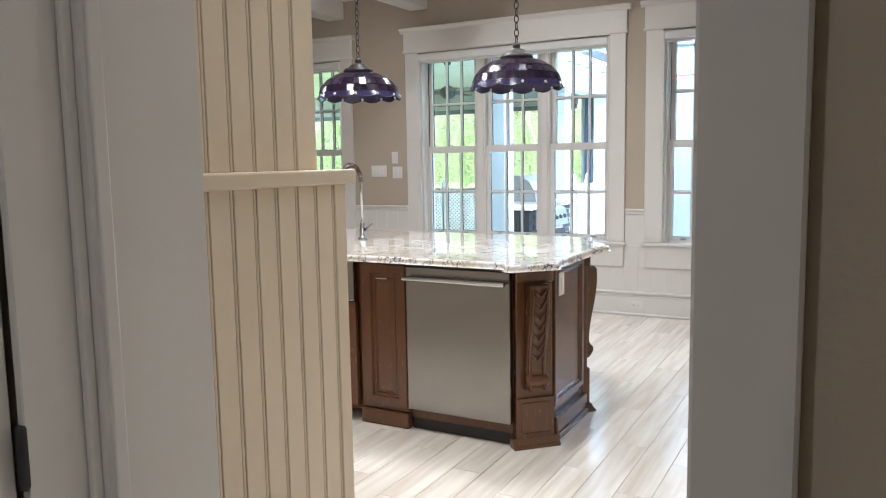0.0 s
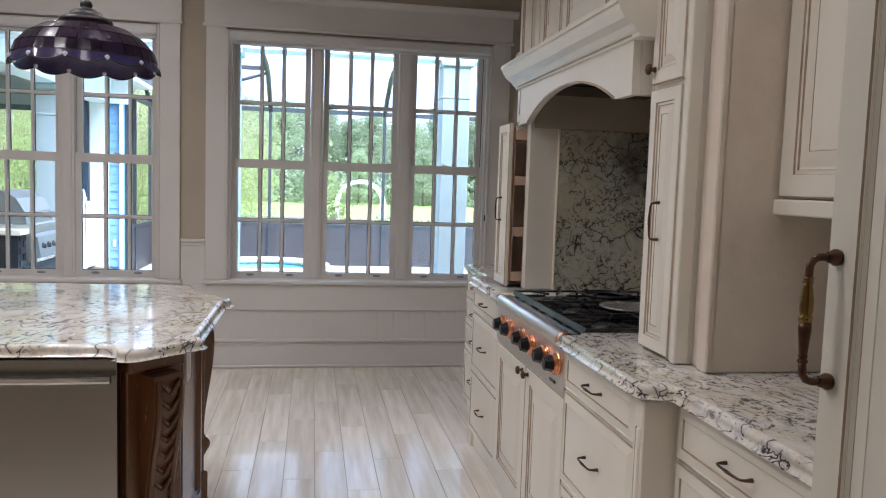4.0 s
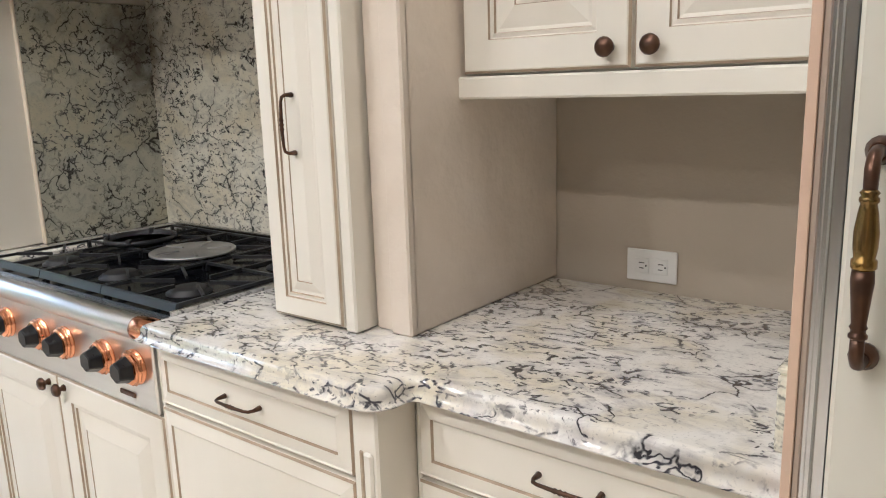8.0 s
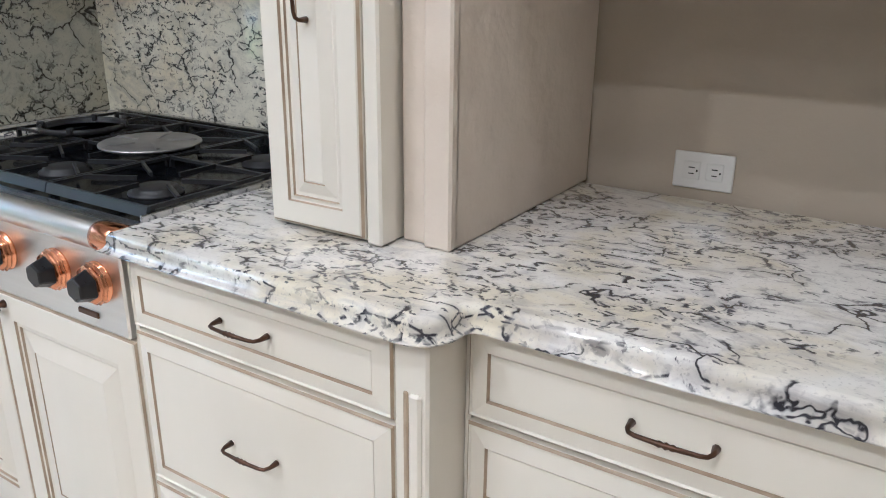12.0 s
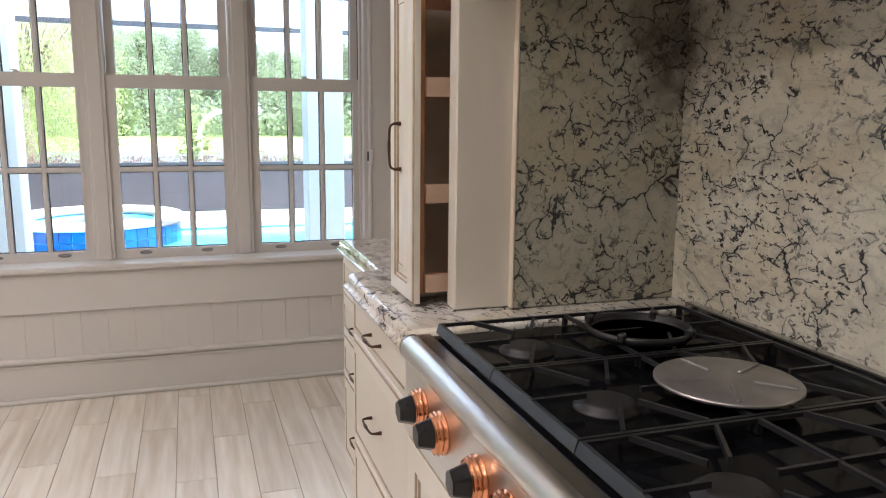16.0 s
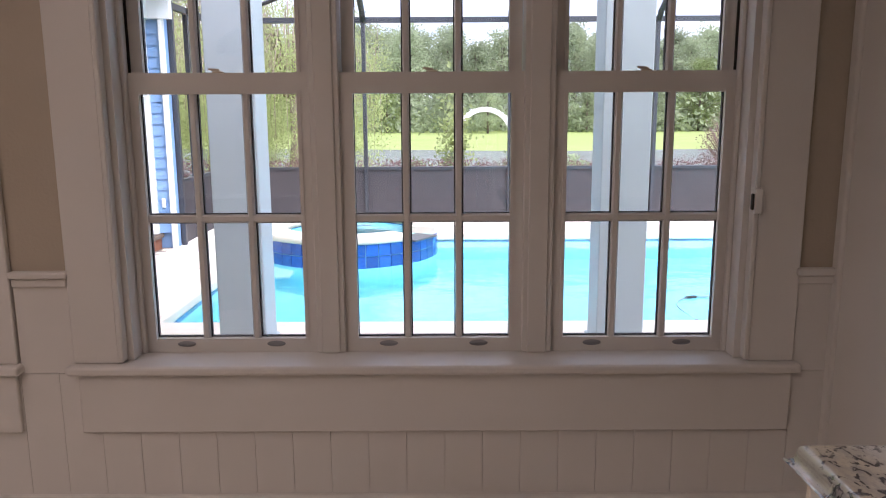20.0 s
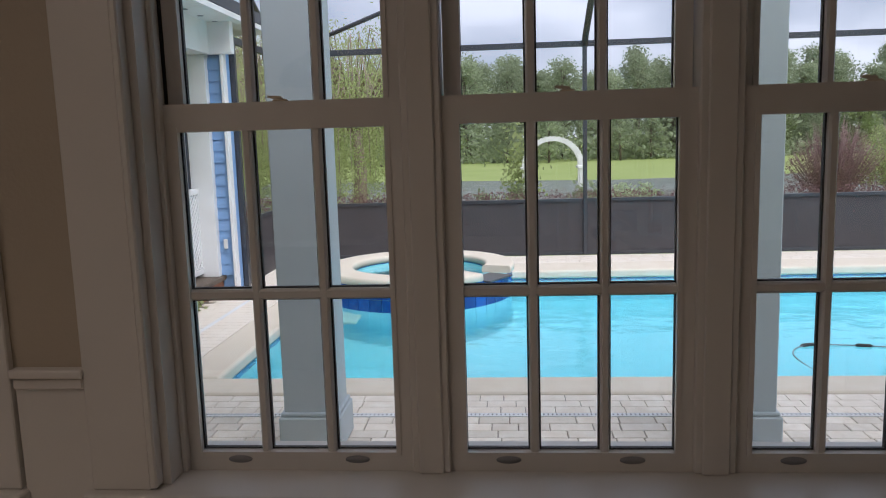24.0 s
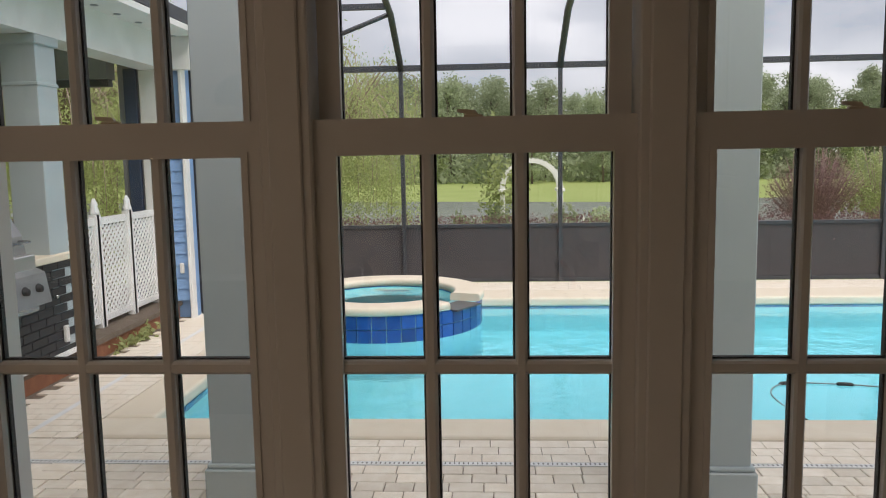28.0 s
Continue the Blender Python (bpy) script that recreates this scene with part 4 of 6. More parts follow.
# hood
hood = thing("range_hood", "cream wooden range hood with an arched mantel and moulded crown", "range hood", facing_west(0.50, 5.60))
HW = 1.285
bm = bmesh.new()
top, n = 1.862, 20
pts = [(0.0, 1.690), (0.13, 1.690)]
for i in range(n + 1):
    s = -1 + 2 * i / n
    pts.append((HW / 2 + s * (HW / 2 - 0.135), 1.692 + 0.102 * (1 - abs(s) ** 2.2)))
pts += [(HW - 0.13, 1.690), (HW, 1.690), (HW, top), (0.0, top)]
prism(bm, pts, 0.0, 0.024, "y")
part("mantel", bm, "cream", hood)
bm = bmesh.new()
edge = pts[2:-4]
for (a, b), (c, e) in zip(edge, edge[1:]):
    prism(bm, [(a, b - 0.002), (c, e - 0.002), (c, e + 0.006), (a, b + 0.006)], -0.003, 0.0, "y")
part("arch_bead", bm, "glaze", hood, "brown glazed bead along the arch")
part("side", rbox(HW - 0.024, HW, 0.024, 0.60, 1.690, top, 0.002), "cream", hood)
part("side", rbox(0.0, 0.024, 0.024, 0.60, 1.690, top, 0.002), "cream", hood)
part("liner", cubes((0.024, HW - 0.024, 0.05, 0.60, 1.83, 1.85)), "steel", hood, "stainless liner with filters")
for i in range(3):
    part("filter", cubes((0.12 + i * 0.36, 0.45 + i * 0.36, 0.10, 0.45, 1.82, 1.83)), "black", hood)
prof = [(0.0, 1.855), (-0.010, 1.856), (-0.013, 1.866), (-0.022, 1.872), (-0.036, 1.890), (-0.060, 1.906), (-0.076, 1.930), (-0.080, 1.945), (-0.088, 1.948), (-0.088, 1.962), (0.10, 1.962)]
bm = bmesh.new()
prism(bm, [(p, q) for p, q in prof] + [(0.10, 1.855)], -0.055, HW + 0.065, "x")
part("crown", bm, "cream", hood)
part("crown_line", rbox(-0.012, HW + 0.012, -0.0165, 0.0, 1.862, 1.868, 0.001), "glaze", hood, "brown glazed line under the crown")
part("upper_body", rbox(0.0, HW, 0.075, 0.62, 1.962, 2.70, 0.003), "cream", hood)
for u0, u1 in ((0.085, 0.36), (0.40, 0.885), (0.925, 1.20)):
    part("door", panel(u1 - u0, 0.66, DOOR), ("cream", "glaze"), hood, m=Matrix.Translation((u0, 0.055, 1.995)))
for i in range(4):
    part("flute", rbox(0.012 + i * 0.017, 0.022 + i * 0.017, 0.066, 0.078, 1.99, 2.66, 0.004), "cream", hood)
crown = bmesh.new()
prism(crown, [(0.42, 2.70), (0.40, 2.715), (0.395, 2.74), (0.36, 2.78), (0.33, 2.83), (0.32, 2.86), (XR - 0.004, 2.86), (XR - 0.004, 2.70)], 3.24, 6.55, "y")
solid("cabinet_crown", crown, "cream", "cream crown moulding over the tall cabinets", "trim")

# plaster piers beside the range cabinets
for y0, y1 in ((3.936, 4.034), (5.842, 5.945)):
    p = thing("pier", "pale textured plaster pier between the cabinets", "pier", kind="structure")
    part("pier_body", rbox(0.600, XR - 0.001, y0, y1, 0.9155, 2.70, 0.006, 2), "plaster", p)
    part("pier_strip", rbox(0.588, 0.612, y0 + (0.0 if y0 < 5 else 0.05), y0 + (0.05 if y0 < 5 else 0.103), 0.9155, 2.70, 0.004), "plaster", p)

# wall cabinets over the side worktops
def wall_cabinet(label, y, w, mirror):
    u = thing("wall_cabinet", label, "cabinet", facing_west(0.76, y), group="wall cabinets")
    part("body", rbox(0.0, w, 0.020, XR - 0.765, 1.389, 2.70, 0.002), "cream", u)
    part("light_rail", rbox(-0.004, w, -0.006, XR - 0.765, 1.346, 1.388, 0.004), "cream", u)
    h = (w - 0.012) / 2
    for i in (0, 1):
        d = part("door", panel(h - 0.004, 1.18, DOOR), ("cream", "glaze"), u, m=Matrix.Translation((0.006 + i * (h + 0.002), 0, 1.393)))
        part("knob", knob(0.017), "bronze", d, "round dark bronze knob", Matrix.Translation((h - 0.04 if i == 0 else 0.036, 0, 0.034)))
    return u


wall_cabinet("cream glazed wall cabinet with two raised-panel doors", 3.934, 0.692, False)
wall_cabinet("cream glazed wall cabinet with two raised-panel doors by the window", 6.60, 0.653, True)
shelf = thing("dentil_shelf", "cream wall shelf with a dentil moulding near the window", "shelf")
part("board", rbox(0.93, XR - 0.004, 6.62, 7.365, 2.30, 2.325, 0.004), "cream", shelf)
part("fascia", rbox(0.95, XR - 0.004, 6.64, 7.345, 2.23, 2.30, 0.006), "cream", shelf)
for i in range(16):
    part("dentil", cubes((0.940, 0.950, 6.66 + i * 0.042, 6.682 + i * 0.042, 2.262, 2.286)), "cream", shelf)

# refrigerator with cream panels
fr = thing("refrigerator", "built-in refrigerator with cream glazed panels and brass handle", "refrigerator", facing_west(0.375, 3.186))
part("side_strip", rbox(-0.062, -0.0505, 0.054, 0.075, 0.0, 2.40, 0.001), "strip", fr, "bare pinkish wood edge strip")
part("inner_strip", rbox(-0.050, -0.0432, 0.057, 0.075, 0.0, 2.40, 0.001), "brownstrip", fr, "wood edge strip darkened as if in shade")
# Black filler put where the gap beside the door is only in shade.
part("door_seal", cubes((-0.015, -0.0122, 0.058, 0.70, 0.0, 2.10)), "slot", fr, "black strip standing for the shaded door gap")
part("metal_edge", rbox(-0.043, -0.0155, 0.052, 0.70, 0.0, 2.10, 0.002), "steelh", fr)
part("metal_ridge", rbox(-0.037, -0.029, 0.046, 0.055, 0.0, 2.10, 0.002), "steelh", fr)
part("side_panel", cubes((-0.056, -0.044, 0.076, 0.75, 0.0, 2.40)), "cream", fr)
part("cabinet", cubes((-0.012, 0.95, 0.060, 0.75, 0.02, 2.14)), "slot", fr)
FRIDGE = [(0.0, 0.006, 0), (0.005, 0.0, 0), (0.066, 0.0, 0), (0.0675, 0.004, 1), (0.073, 0.0005, 0), (0.0755, 0.004, 0), (0.077, 0.004, 1), (0.080, 0.001, 0), (0.0855, 0.006, 0), (0.087, 0.007, 1), (0.089, 0.006, 0), (0.116, 0.002, 0), (0.1172, 0.0035, 0), (0.119, 0.002, 0)]
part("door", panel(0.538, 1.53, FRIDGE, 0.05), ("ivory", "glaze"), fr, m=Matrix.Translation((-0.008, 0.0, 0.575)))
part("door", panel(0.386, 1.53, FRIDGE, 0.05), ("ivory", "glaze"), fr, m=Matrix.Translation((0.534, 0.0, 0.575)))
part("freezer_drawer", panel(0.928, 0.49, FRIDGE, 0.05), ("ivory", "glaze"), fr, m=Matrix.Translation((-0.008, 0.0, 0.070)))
part("top_panel", panel(0.94, 0.50, DOOR), ("cream", "glaze"), fr, m=Matrix.Translation((-0.02, 0.0, 2.15)))
part("top_body", cubes((-0.02, 0.95, 0.03, 0.75, 2.145, 2.70)), "cream", fr)
hd = part("handle", rbox(0.014, 0.026, -0.002, 0.0, 1.094, 1.106, 0.001), "bronze", fr, "aged brass and bronze turned handle")
for z in (1.100, 1.302):
    sg = 1 if z < 1.2 else -1
    bm = bmesh.new()
    lathe(bm, [(0.013, 0.0), (0.014, -0.008), (0.010, -0.014), (0.0085, -0.020)], 14, at=(0.020, 0, z), axis="y")
    tube(bm, [(0.020, -0.010, z), (0.020, -0.034, z), (0.020, -0.044, z + sg * 0.004), (0.020, -0.050, z + sg * 0.013), (0.020, -0.051, z + sg * 0.034)], [0.0075, 0.0062, 0.0064, 0.0066, 0.0062], 12)
    part("handle_post", bm, "bronze", hd)
bm = bmesh.new()
lathe(bm, [(0.005, 1.130), (0.0085, 1.132), (0.0085, 1.135), (0.0066, 1.137), (0.0066, 1.140), (0.0082, 1.142), (0.0066, 1.145), (0.0088, 1.170), (0.0104, 1.186), (0.0096, 1.197)], 18, at=(0.020, -0.051, 0))
part("grip", bm, "bronze", hd, "turned dark bronze lower grip")
bm = bmesh.new()
lathe(bm, [(0.0092, 1.197), (0.0112, 1.199), (0.0112, 1.206), (0.0092, 1.208), (0.0106, 1.218), (0.0108, 1.232), (0.0086, 1.250), (0.0070, 1.258), (0.0086, 1.260), (0.0086, 1.263), (0.0068, 1.265), (0.0086, 1.268), (0.005, 1.272)], 18, at=(0.020, -0.051, 0))
part("grip", bm, "brass", hd, "turned amber brass grip")


# ---- plates ----
def plate(name, label, m, w=0.115, h=0.072, kind="outlet", material="plastic"):
    """A wall plate in the xz plane, facing -y."""
    p = thing(name, label, "outlet" if kind == "outlet" else "switch", m)
    part("cover", rbox(-w / 2, w / 2, -0.006, 0.0, -h / 2, h / 2, 0.003, 2), material, p)
    if kind == "outlet":
        for s in (-1, 1):
            part("socket", rbox(s * 0.022 - 0.016, s * 0.022 + 0.016, -0.008, -0.005, -0.017, 0.017, 0.004, 2), "plastic", p)
            part("slots", cubes((s * 0.022 - 0.006, s * 0.022 + 0.006, -0.0087, -0.0077, 0.005, 0.007), (s * 0.022 - 0.005, s * 0.022 + 0.005, -0.0087, -0.0077, -0.007, -0.005), (s * 0.022 + 0.009, s * 0.022 + 0.012, -0.0087, -0.0077, -0.002, 0.002)), "slot", p)
    elif kind == "dial":
        bm = bmesh.new()
        lathe(bm, [(0.018, -0.005), (0.017, -0.016), (0.014, -0.019), (0.002, -0.019)], 18, axis="y")
        part("dial", bm, material, p)
    elif kind == "keypad":
        for i in range(6):
            part("key", rbox(-0.016 + (i % 2) * 0.020, 0.0 + (i % 2) * 0.020, -0.009, -0.005, 0.022 - (i // 2) * 0.02, 0.034 - (i // 2) * 0.02, 0.002), "shutter", p)
    else:
        n = max(1, round(w / 0.046) - 1) if w > 0.09 else 1
        for i in range(n):
            x = (i - (n - 1) / 2) * 0.046
            part("rocker", rbox(x - 0.016, x + 0.016, -0.010, -0.005, -0.033, 0.033, 0.003), "plastic", p)
    return p


plate("wall_outlet", "white double outlet in the baseboard", pose(-1.278, YW - 0.020, 0.092))
plate("wall_outlet", "white double outlet in the baseboard by the corner", pose(0.771, YW - 0.020, 0.096))
plate("wall_outlet", "white double outlet low in the worktop niche", pose(XR - 0.001, 3.698, 0.969, 0, 0, -90))
plate("wall_switch", "ivory dimmer dial on the beige wall", pose(XR - 0.001, 7.244, 1.158, 0, 0, -90), 0.075, 0.118, "dial", "dimmer")
plate("wall_keypad", "white keypad on the beige wall", pose(XR - 0.001, 7.078, 1.18, 0, 0, -90), 0.115, 0.118, "keypad")
plate("wall_switch", "white wide switch plate on the beige wall", pose(-3.965, YW - 0.001, 1.300), 0.185, 0.118, "switch")
plate("wall_switch", "white double switch plate on the beige wall", pose(-3.740, YW - 0.001, 1.285), 0.115, 0.118, "switch")
plate("wall_switch", "white single switch plate on the beige wall", pose(-3.768, YW - 0.001, 1.435), 0.072, 0.118, "switch")

# ---- island ----
isl = thing("island", "dark-stained wooden kitchen island with carved corner corbels", "island", pose(0, 0, 0))
bm = bmesh.new()
prism(bm, [(-3.6, 4.44), (-1.01, 4.44), (-0.875, 4.575), (-0.875, 5.075), (-1.01, 5.21), (-3.6, 5.21)], 0.06, 0.872)
part("body", bm, "wood", isl)
part("base_moulding", rbox(-0.880, -0.845, 4.60, 5.07, 0.0, 0.115, 0.008, 2), "wood", isl)
part("shoe", rbox(-0.850, -0.832, 4.60, 5.07, 0.0, 0.03, 0.006, 2), "wood", isl)
pm = pose(-0.858, 4.605, 0.165, 0, 0, 90)
part("side_panel", panel(0.445, 0.70, [(0.0, 0.004, 0), (0.002, 0.0, 0), (0.030, 0.0, 0), (0.034, 0.010, 0), (0.044, 0.006, 0), (0.050, 0.014, 0), (0.060, 0.014, 0)], 0.02), "wood", isl, m=pm)
for cx, cy, rz in ((-0.935, 4.500, 45), (-0.935, 5.150, 135)):
    pst = part("corner_post", rbox(-0.095, 0.095, -0.020, 0.05, 0.0, 0.872, 0.004), "wood", isl, m=pose(cx, cy, 0, 0, 0, rz))
    part("plinth", rbox(-0.100, 0.100, -0.034, 0.05, 0.035, 0.245, 0.006, 2), "wood", pst)
    part("plinth_panel", rbox(-0.075, 0.075, -0.040, -0.030, 0.07, 0.225, 0.004), "wood", pst)
    bm = bmesh.new()
    prism(bm, [(0.0, 0.0), (-0.062, 0.0), (-0.062, 0.012), (-0.050, 0.020), (-0.040, 0.036), (-0.036, 0.048), (0.0, 0.048)], -0.120, 0.120, "x")
    part("foot", bm, "wood", pst, "flared moulded foot")
    part("cap_moulding", rbox(-0.098, 0.098, -0.040, 0.05, 0.805, 0.872, 0.012, 3), "wood", pst)
    bm = bmesh.new()
    prof = [(-0.018, 0.800), (-0.088, 0.800), (-0.092, 0.785), (-0.094, 0.74)] + [(-0.094 + 0.048 * (0.5 - 0.5 * math.cos(math.pi * i / 10)), 0.74 - 0.36 * i / 10) for i in range(1, 11)] + \
        [(-0.048 - 0.022 * math.sin(math.pi * i / 8), 0.370 - 0.080 * i / 8) for i in range(1, 9)] + [(-0.018, 0.285)]
    prism(bm, prof, -0.052, 0.052, "x")
    cb = part("corbel", bm, "wood", pst, "carved scroll corbel")
    bm = bmesh.new()
    for s in (-0.036, 0.036):
        tube(bm, [(s, a - 0.004, b) for a, b in prof[2:-1]], 0.009, 6)
    for i in range(7):
        z = 0.755 - i * 0.052
        y = -0.094 + 0.048 * (0.5 - 0.5 * math.cos(math.pi * min(1, max(0, (0.74 - z) / 0.36)))) - 0.003
        for s in (-1, 1):
            tube(bm, [(0.0, y, z - 0.012), (s * 0.012, y - 0.008, z + 0.004), (s * 0.028, y - 0.005, z + 0.020), (s * 0.030, y, z + 0.034)], [0.003, 0.008, 0.006, 0.002], 6)
    lathe(bm, [(0.004, -0.056), (0.026, -0.054), (0.030, -0.045), (0.030, 0.045), (0.026, 0.054), (0.004, 0.056)], 16, at=(0, -0.052, 0.335), axis="x")
    part("carving", bm, "wood", cb, "carved acanthus leaves and scroll")
plate("island_outlet", "white outlet on the end panel of the island", pose(-0.8565, 4.680, 0.775, 0, 0, 90), 0.072, 0.115, "switch")
isc = thing("island_cabinet", "dark-stained island cabinet with one panelled door", "cabinet", pose(-1.885, 4.402, 0))
part("body", rbox(0.0, 0.296, 0.02, 0.05, 0.085, 0.872, 0.002), "wood", isc)
d = part("door", panel(0.262, 0.755, [(0.0, 0.005, 0), (0.003, 0.0, 0), (0.048, 0.0, 0), (0.052, 0.008, 0), (0.062, 0.005, 0), (0.070, 0.011, 0), (0.090, 0.002, 0)], 0.02), "wood", isc, m=Matrix.Translation((0.030, 0, 0.108)))
part("handle", pull(0.07, 0.022), "steelh", d, "bright nickel cup pull", Matrix.Translation((0.13, 0, 0.685)))
part("base_moulding", rbox(0.0, 0.296, 0.0, 0.04, 0.0, 0.085, 0.010, 2), "wood", isc)
sk = thing("sink", "stainless apron sink set in the island", "sink", pose(-2.70, 4.385, 0))
part("apron", rbox(0.0, 0.80, 0.0, 0.03, 0.66, 0.895, 0.006, 2), "steel", sk)
part("basin", cubes((0.03, 0.77, 0.03, 0.42, 0.68, 0.70), (0.03, 0.05, 0.03, 0.42, 0.70, 0.90), (0.75, 0.77, 0.03, 0.42, 0.70, 0.90), (0.05, 0.75, 0.40, 0.42, 0.70, 0.90)), "steel", sk)
part("front_panel", rbox(0.0, 0.80, 0.01, 0.04, 0.085, 0.655, 0.003), "wood", sk)

dw = thing("dishwasher", "brushed stainless dishwasher with a bar handle", "dishwasher", pose(-1.587, 4.400, 0))
part("door", rbox(0.0, 0.577, 0.0, 0.035, 0.115, 0.858, 0.005, 2), "steel", dw)
part("gasket", cubes((-0.002, 0.579, 0.012, 0.04, 0.858, 0.872)), "slot", dw)
part("toe_kick", cubes((0.0, 0.577, 0.05, 0.10, 0.0, 0.112)), "slot", dw, "black recessed toe kick")
bm = bmesh.new()
lathe(bm, [(0.010, 0.008), (0.012, 0.012), (0.012, 0.565), (0.010, 0.569)], 14, at=(0, -0.045, 0.805), axis="x")
part("handle", bm, "steelh", dw)
for u in (0.03, 0.547):
    part("handle_post", rbox(u - 0.010, u + 0.010, -0.045, 0.0, 0.796, 0.814, 0.003), "steelh", dw)

top = [(-3.7, 4.325), (-1.030, 4.325)] + [(-1.005, 4.318), (-0.985, 4.290)] + arc(-0.945, 4.290, 0.040, 180, 300, 5) + arc(-0.812, 4.425, 0.040, -30, 60, 5) + [(-0.800, 4.475), (-0.795, 4.52), (-0.795, 5.12), (-0.772, 5.150)] + \
    arc(-0.812, 5.200, 0.045, -20, 60, 5) + [(-0.93, 5.42), (-0.98, 5.60), (-3.7, 5.66)]
slab("island_countertop", [p for p in top], 0.884, 0.915, "stone", "polished granite island top with shaped corners", 0.0135)
fc = thing("faucet", "brushed pull-down spring faucet behind the island sink", "faucet", pose(-2.27, 5.02, 0.915))
bm = bmesh.new()
lathe(bm, [(0.028, 0.0), (0.028, 0.012), (0.017, 0.020), (0.015, 0.10), (0.013, 0.11)], 16)
part("base", bm, "steelh", fc)
pts = [(0, 0, 0.10), (0, 0, 0.33)] + [(0, -0.10 + 0.10 * math.cos(math.pi * i / 10), 0.36 + 0.10 * math.sin(math.pi * i / 10)) for i in range(11)] + [(0, -0.20, 0.26)]
bm = bmesh.new()
tube(bm, pts, 0.008, 10)
part("spout", bm, "steelh", fc)
bm = bmesh.new()
for i in range(26):
    a = math.pi * i / 25
    c = Vector((0, -0.10 + 0.10 * math.cos(a), 0.36 + 0.10 * math.sin(a)))
    d = Vector((0, -math.sin(a), math.cos(a)))
    e = Vector((1, 0, 0)).cross(d)
    tube(bm, [c + 0.013 * (Vector((1, 0, 0)) * math.cos(k * math.pi / 4) + e * math.sin(k * math.pi / 4)) for k in range(9)], 0.0028, 5)
part("spring", bm, "bronze", fc, "dark spring coil round the spout")
bm = bmesh.new()
tube(bm, [(0.014, 0, 0.06), (0.045, 0, 0.075), (0.075, 0, 0.10)], [0.009, 0.007, 0.005], 8)
part("lever", bm, "steelh", fc)
bm = bmesh.new()
lathe(bm, [(0.010, 0.17), (0.016, 0.18), (0.016, 0.25), (0.010, 0.27)], 14, at=(0, -0.20, 0))
part("spray_head", bm, "steelh", fc)
# ---- pendant lamps ----
M["shade"] = mat("purple_stained_glass", (0.007, 0.0035, 0.008), 0.16, second=(0.018, 0.010, 0.026), scale=16, amount=0.5, bump=0.12, bscale=45, vary=0.45, spec=0.3)
# Brighter violet than the dome: light coming through the glass put in colour.
M["skirt"] = mat("violet_glass_skirt", (0.012, 0.009, 0.034), 0.16, second=(0.045, 0.036, 0.12), scale=12, amount=0.6)
M["jewel"] = mat("clear_glass_jewel", (0.62, 0.60, 0.66), 0.08, scale=9)
M["lead"] = mat("dark_lead_came", (0.012, 0.009, 0.008), 0.42, 0.2, scale=20, spec=0.35)
bulbm = bpy.data.materials.new("bulb_glow")
bulbm.use_nodes = True
bulbm.node_tree.nodes["Principled BSDF"].inputs["Emission Color"].default_value = (1, 0.72, 0.42, 1)
bulbm.node_tree.nodes["Principled BSDF"].inputs["Emission Strength"].default_value = 5
M["bulb"] = bulbm


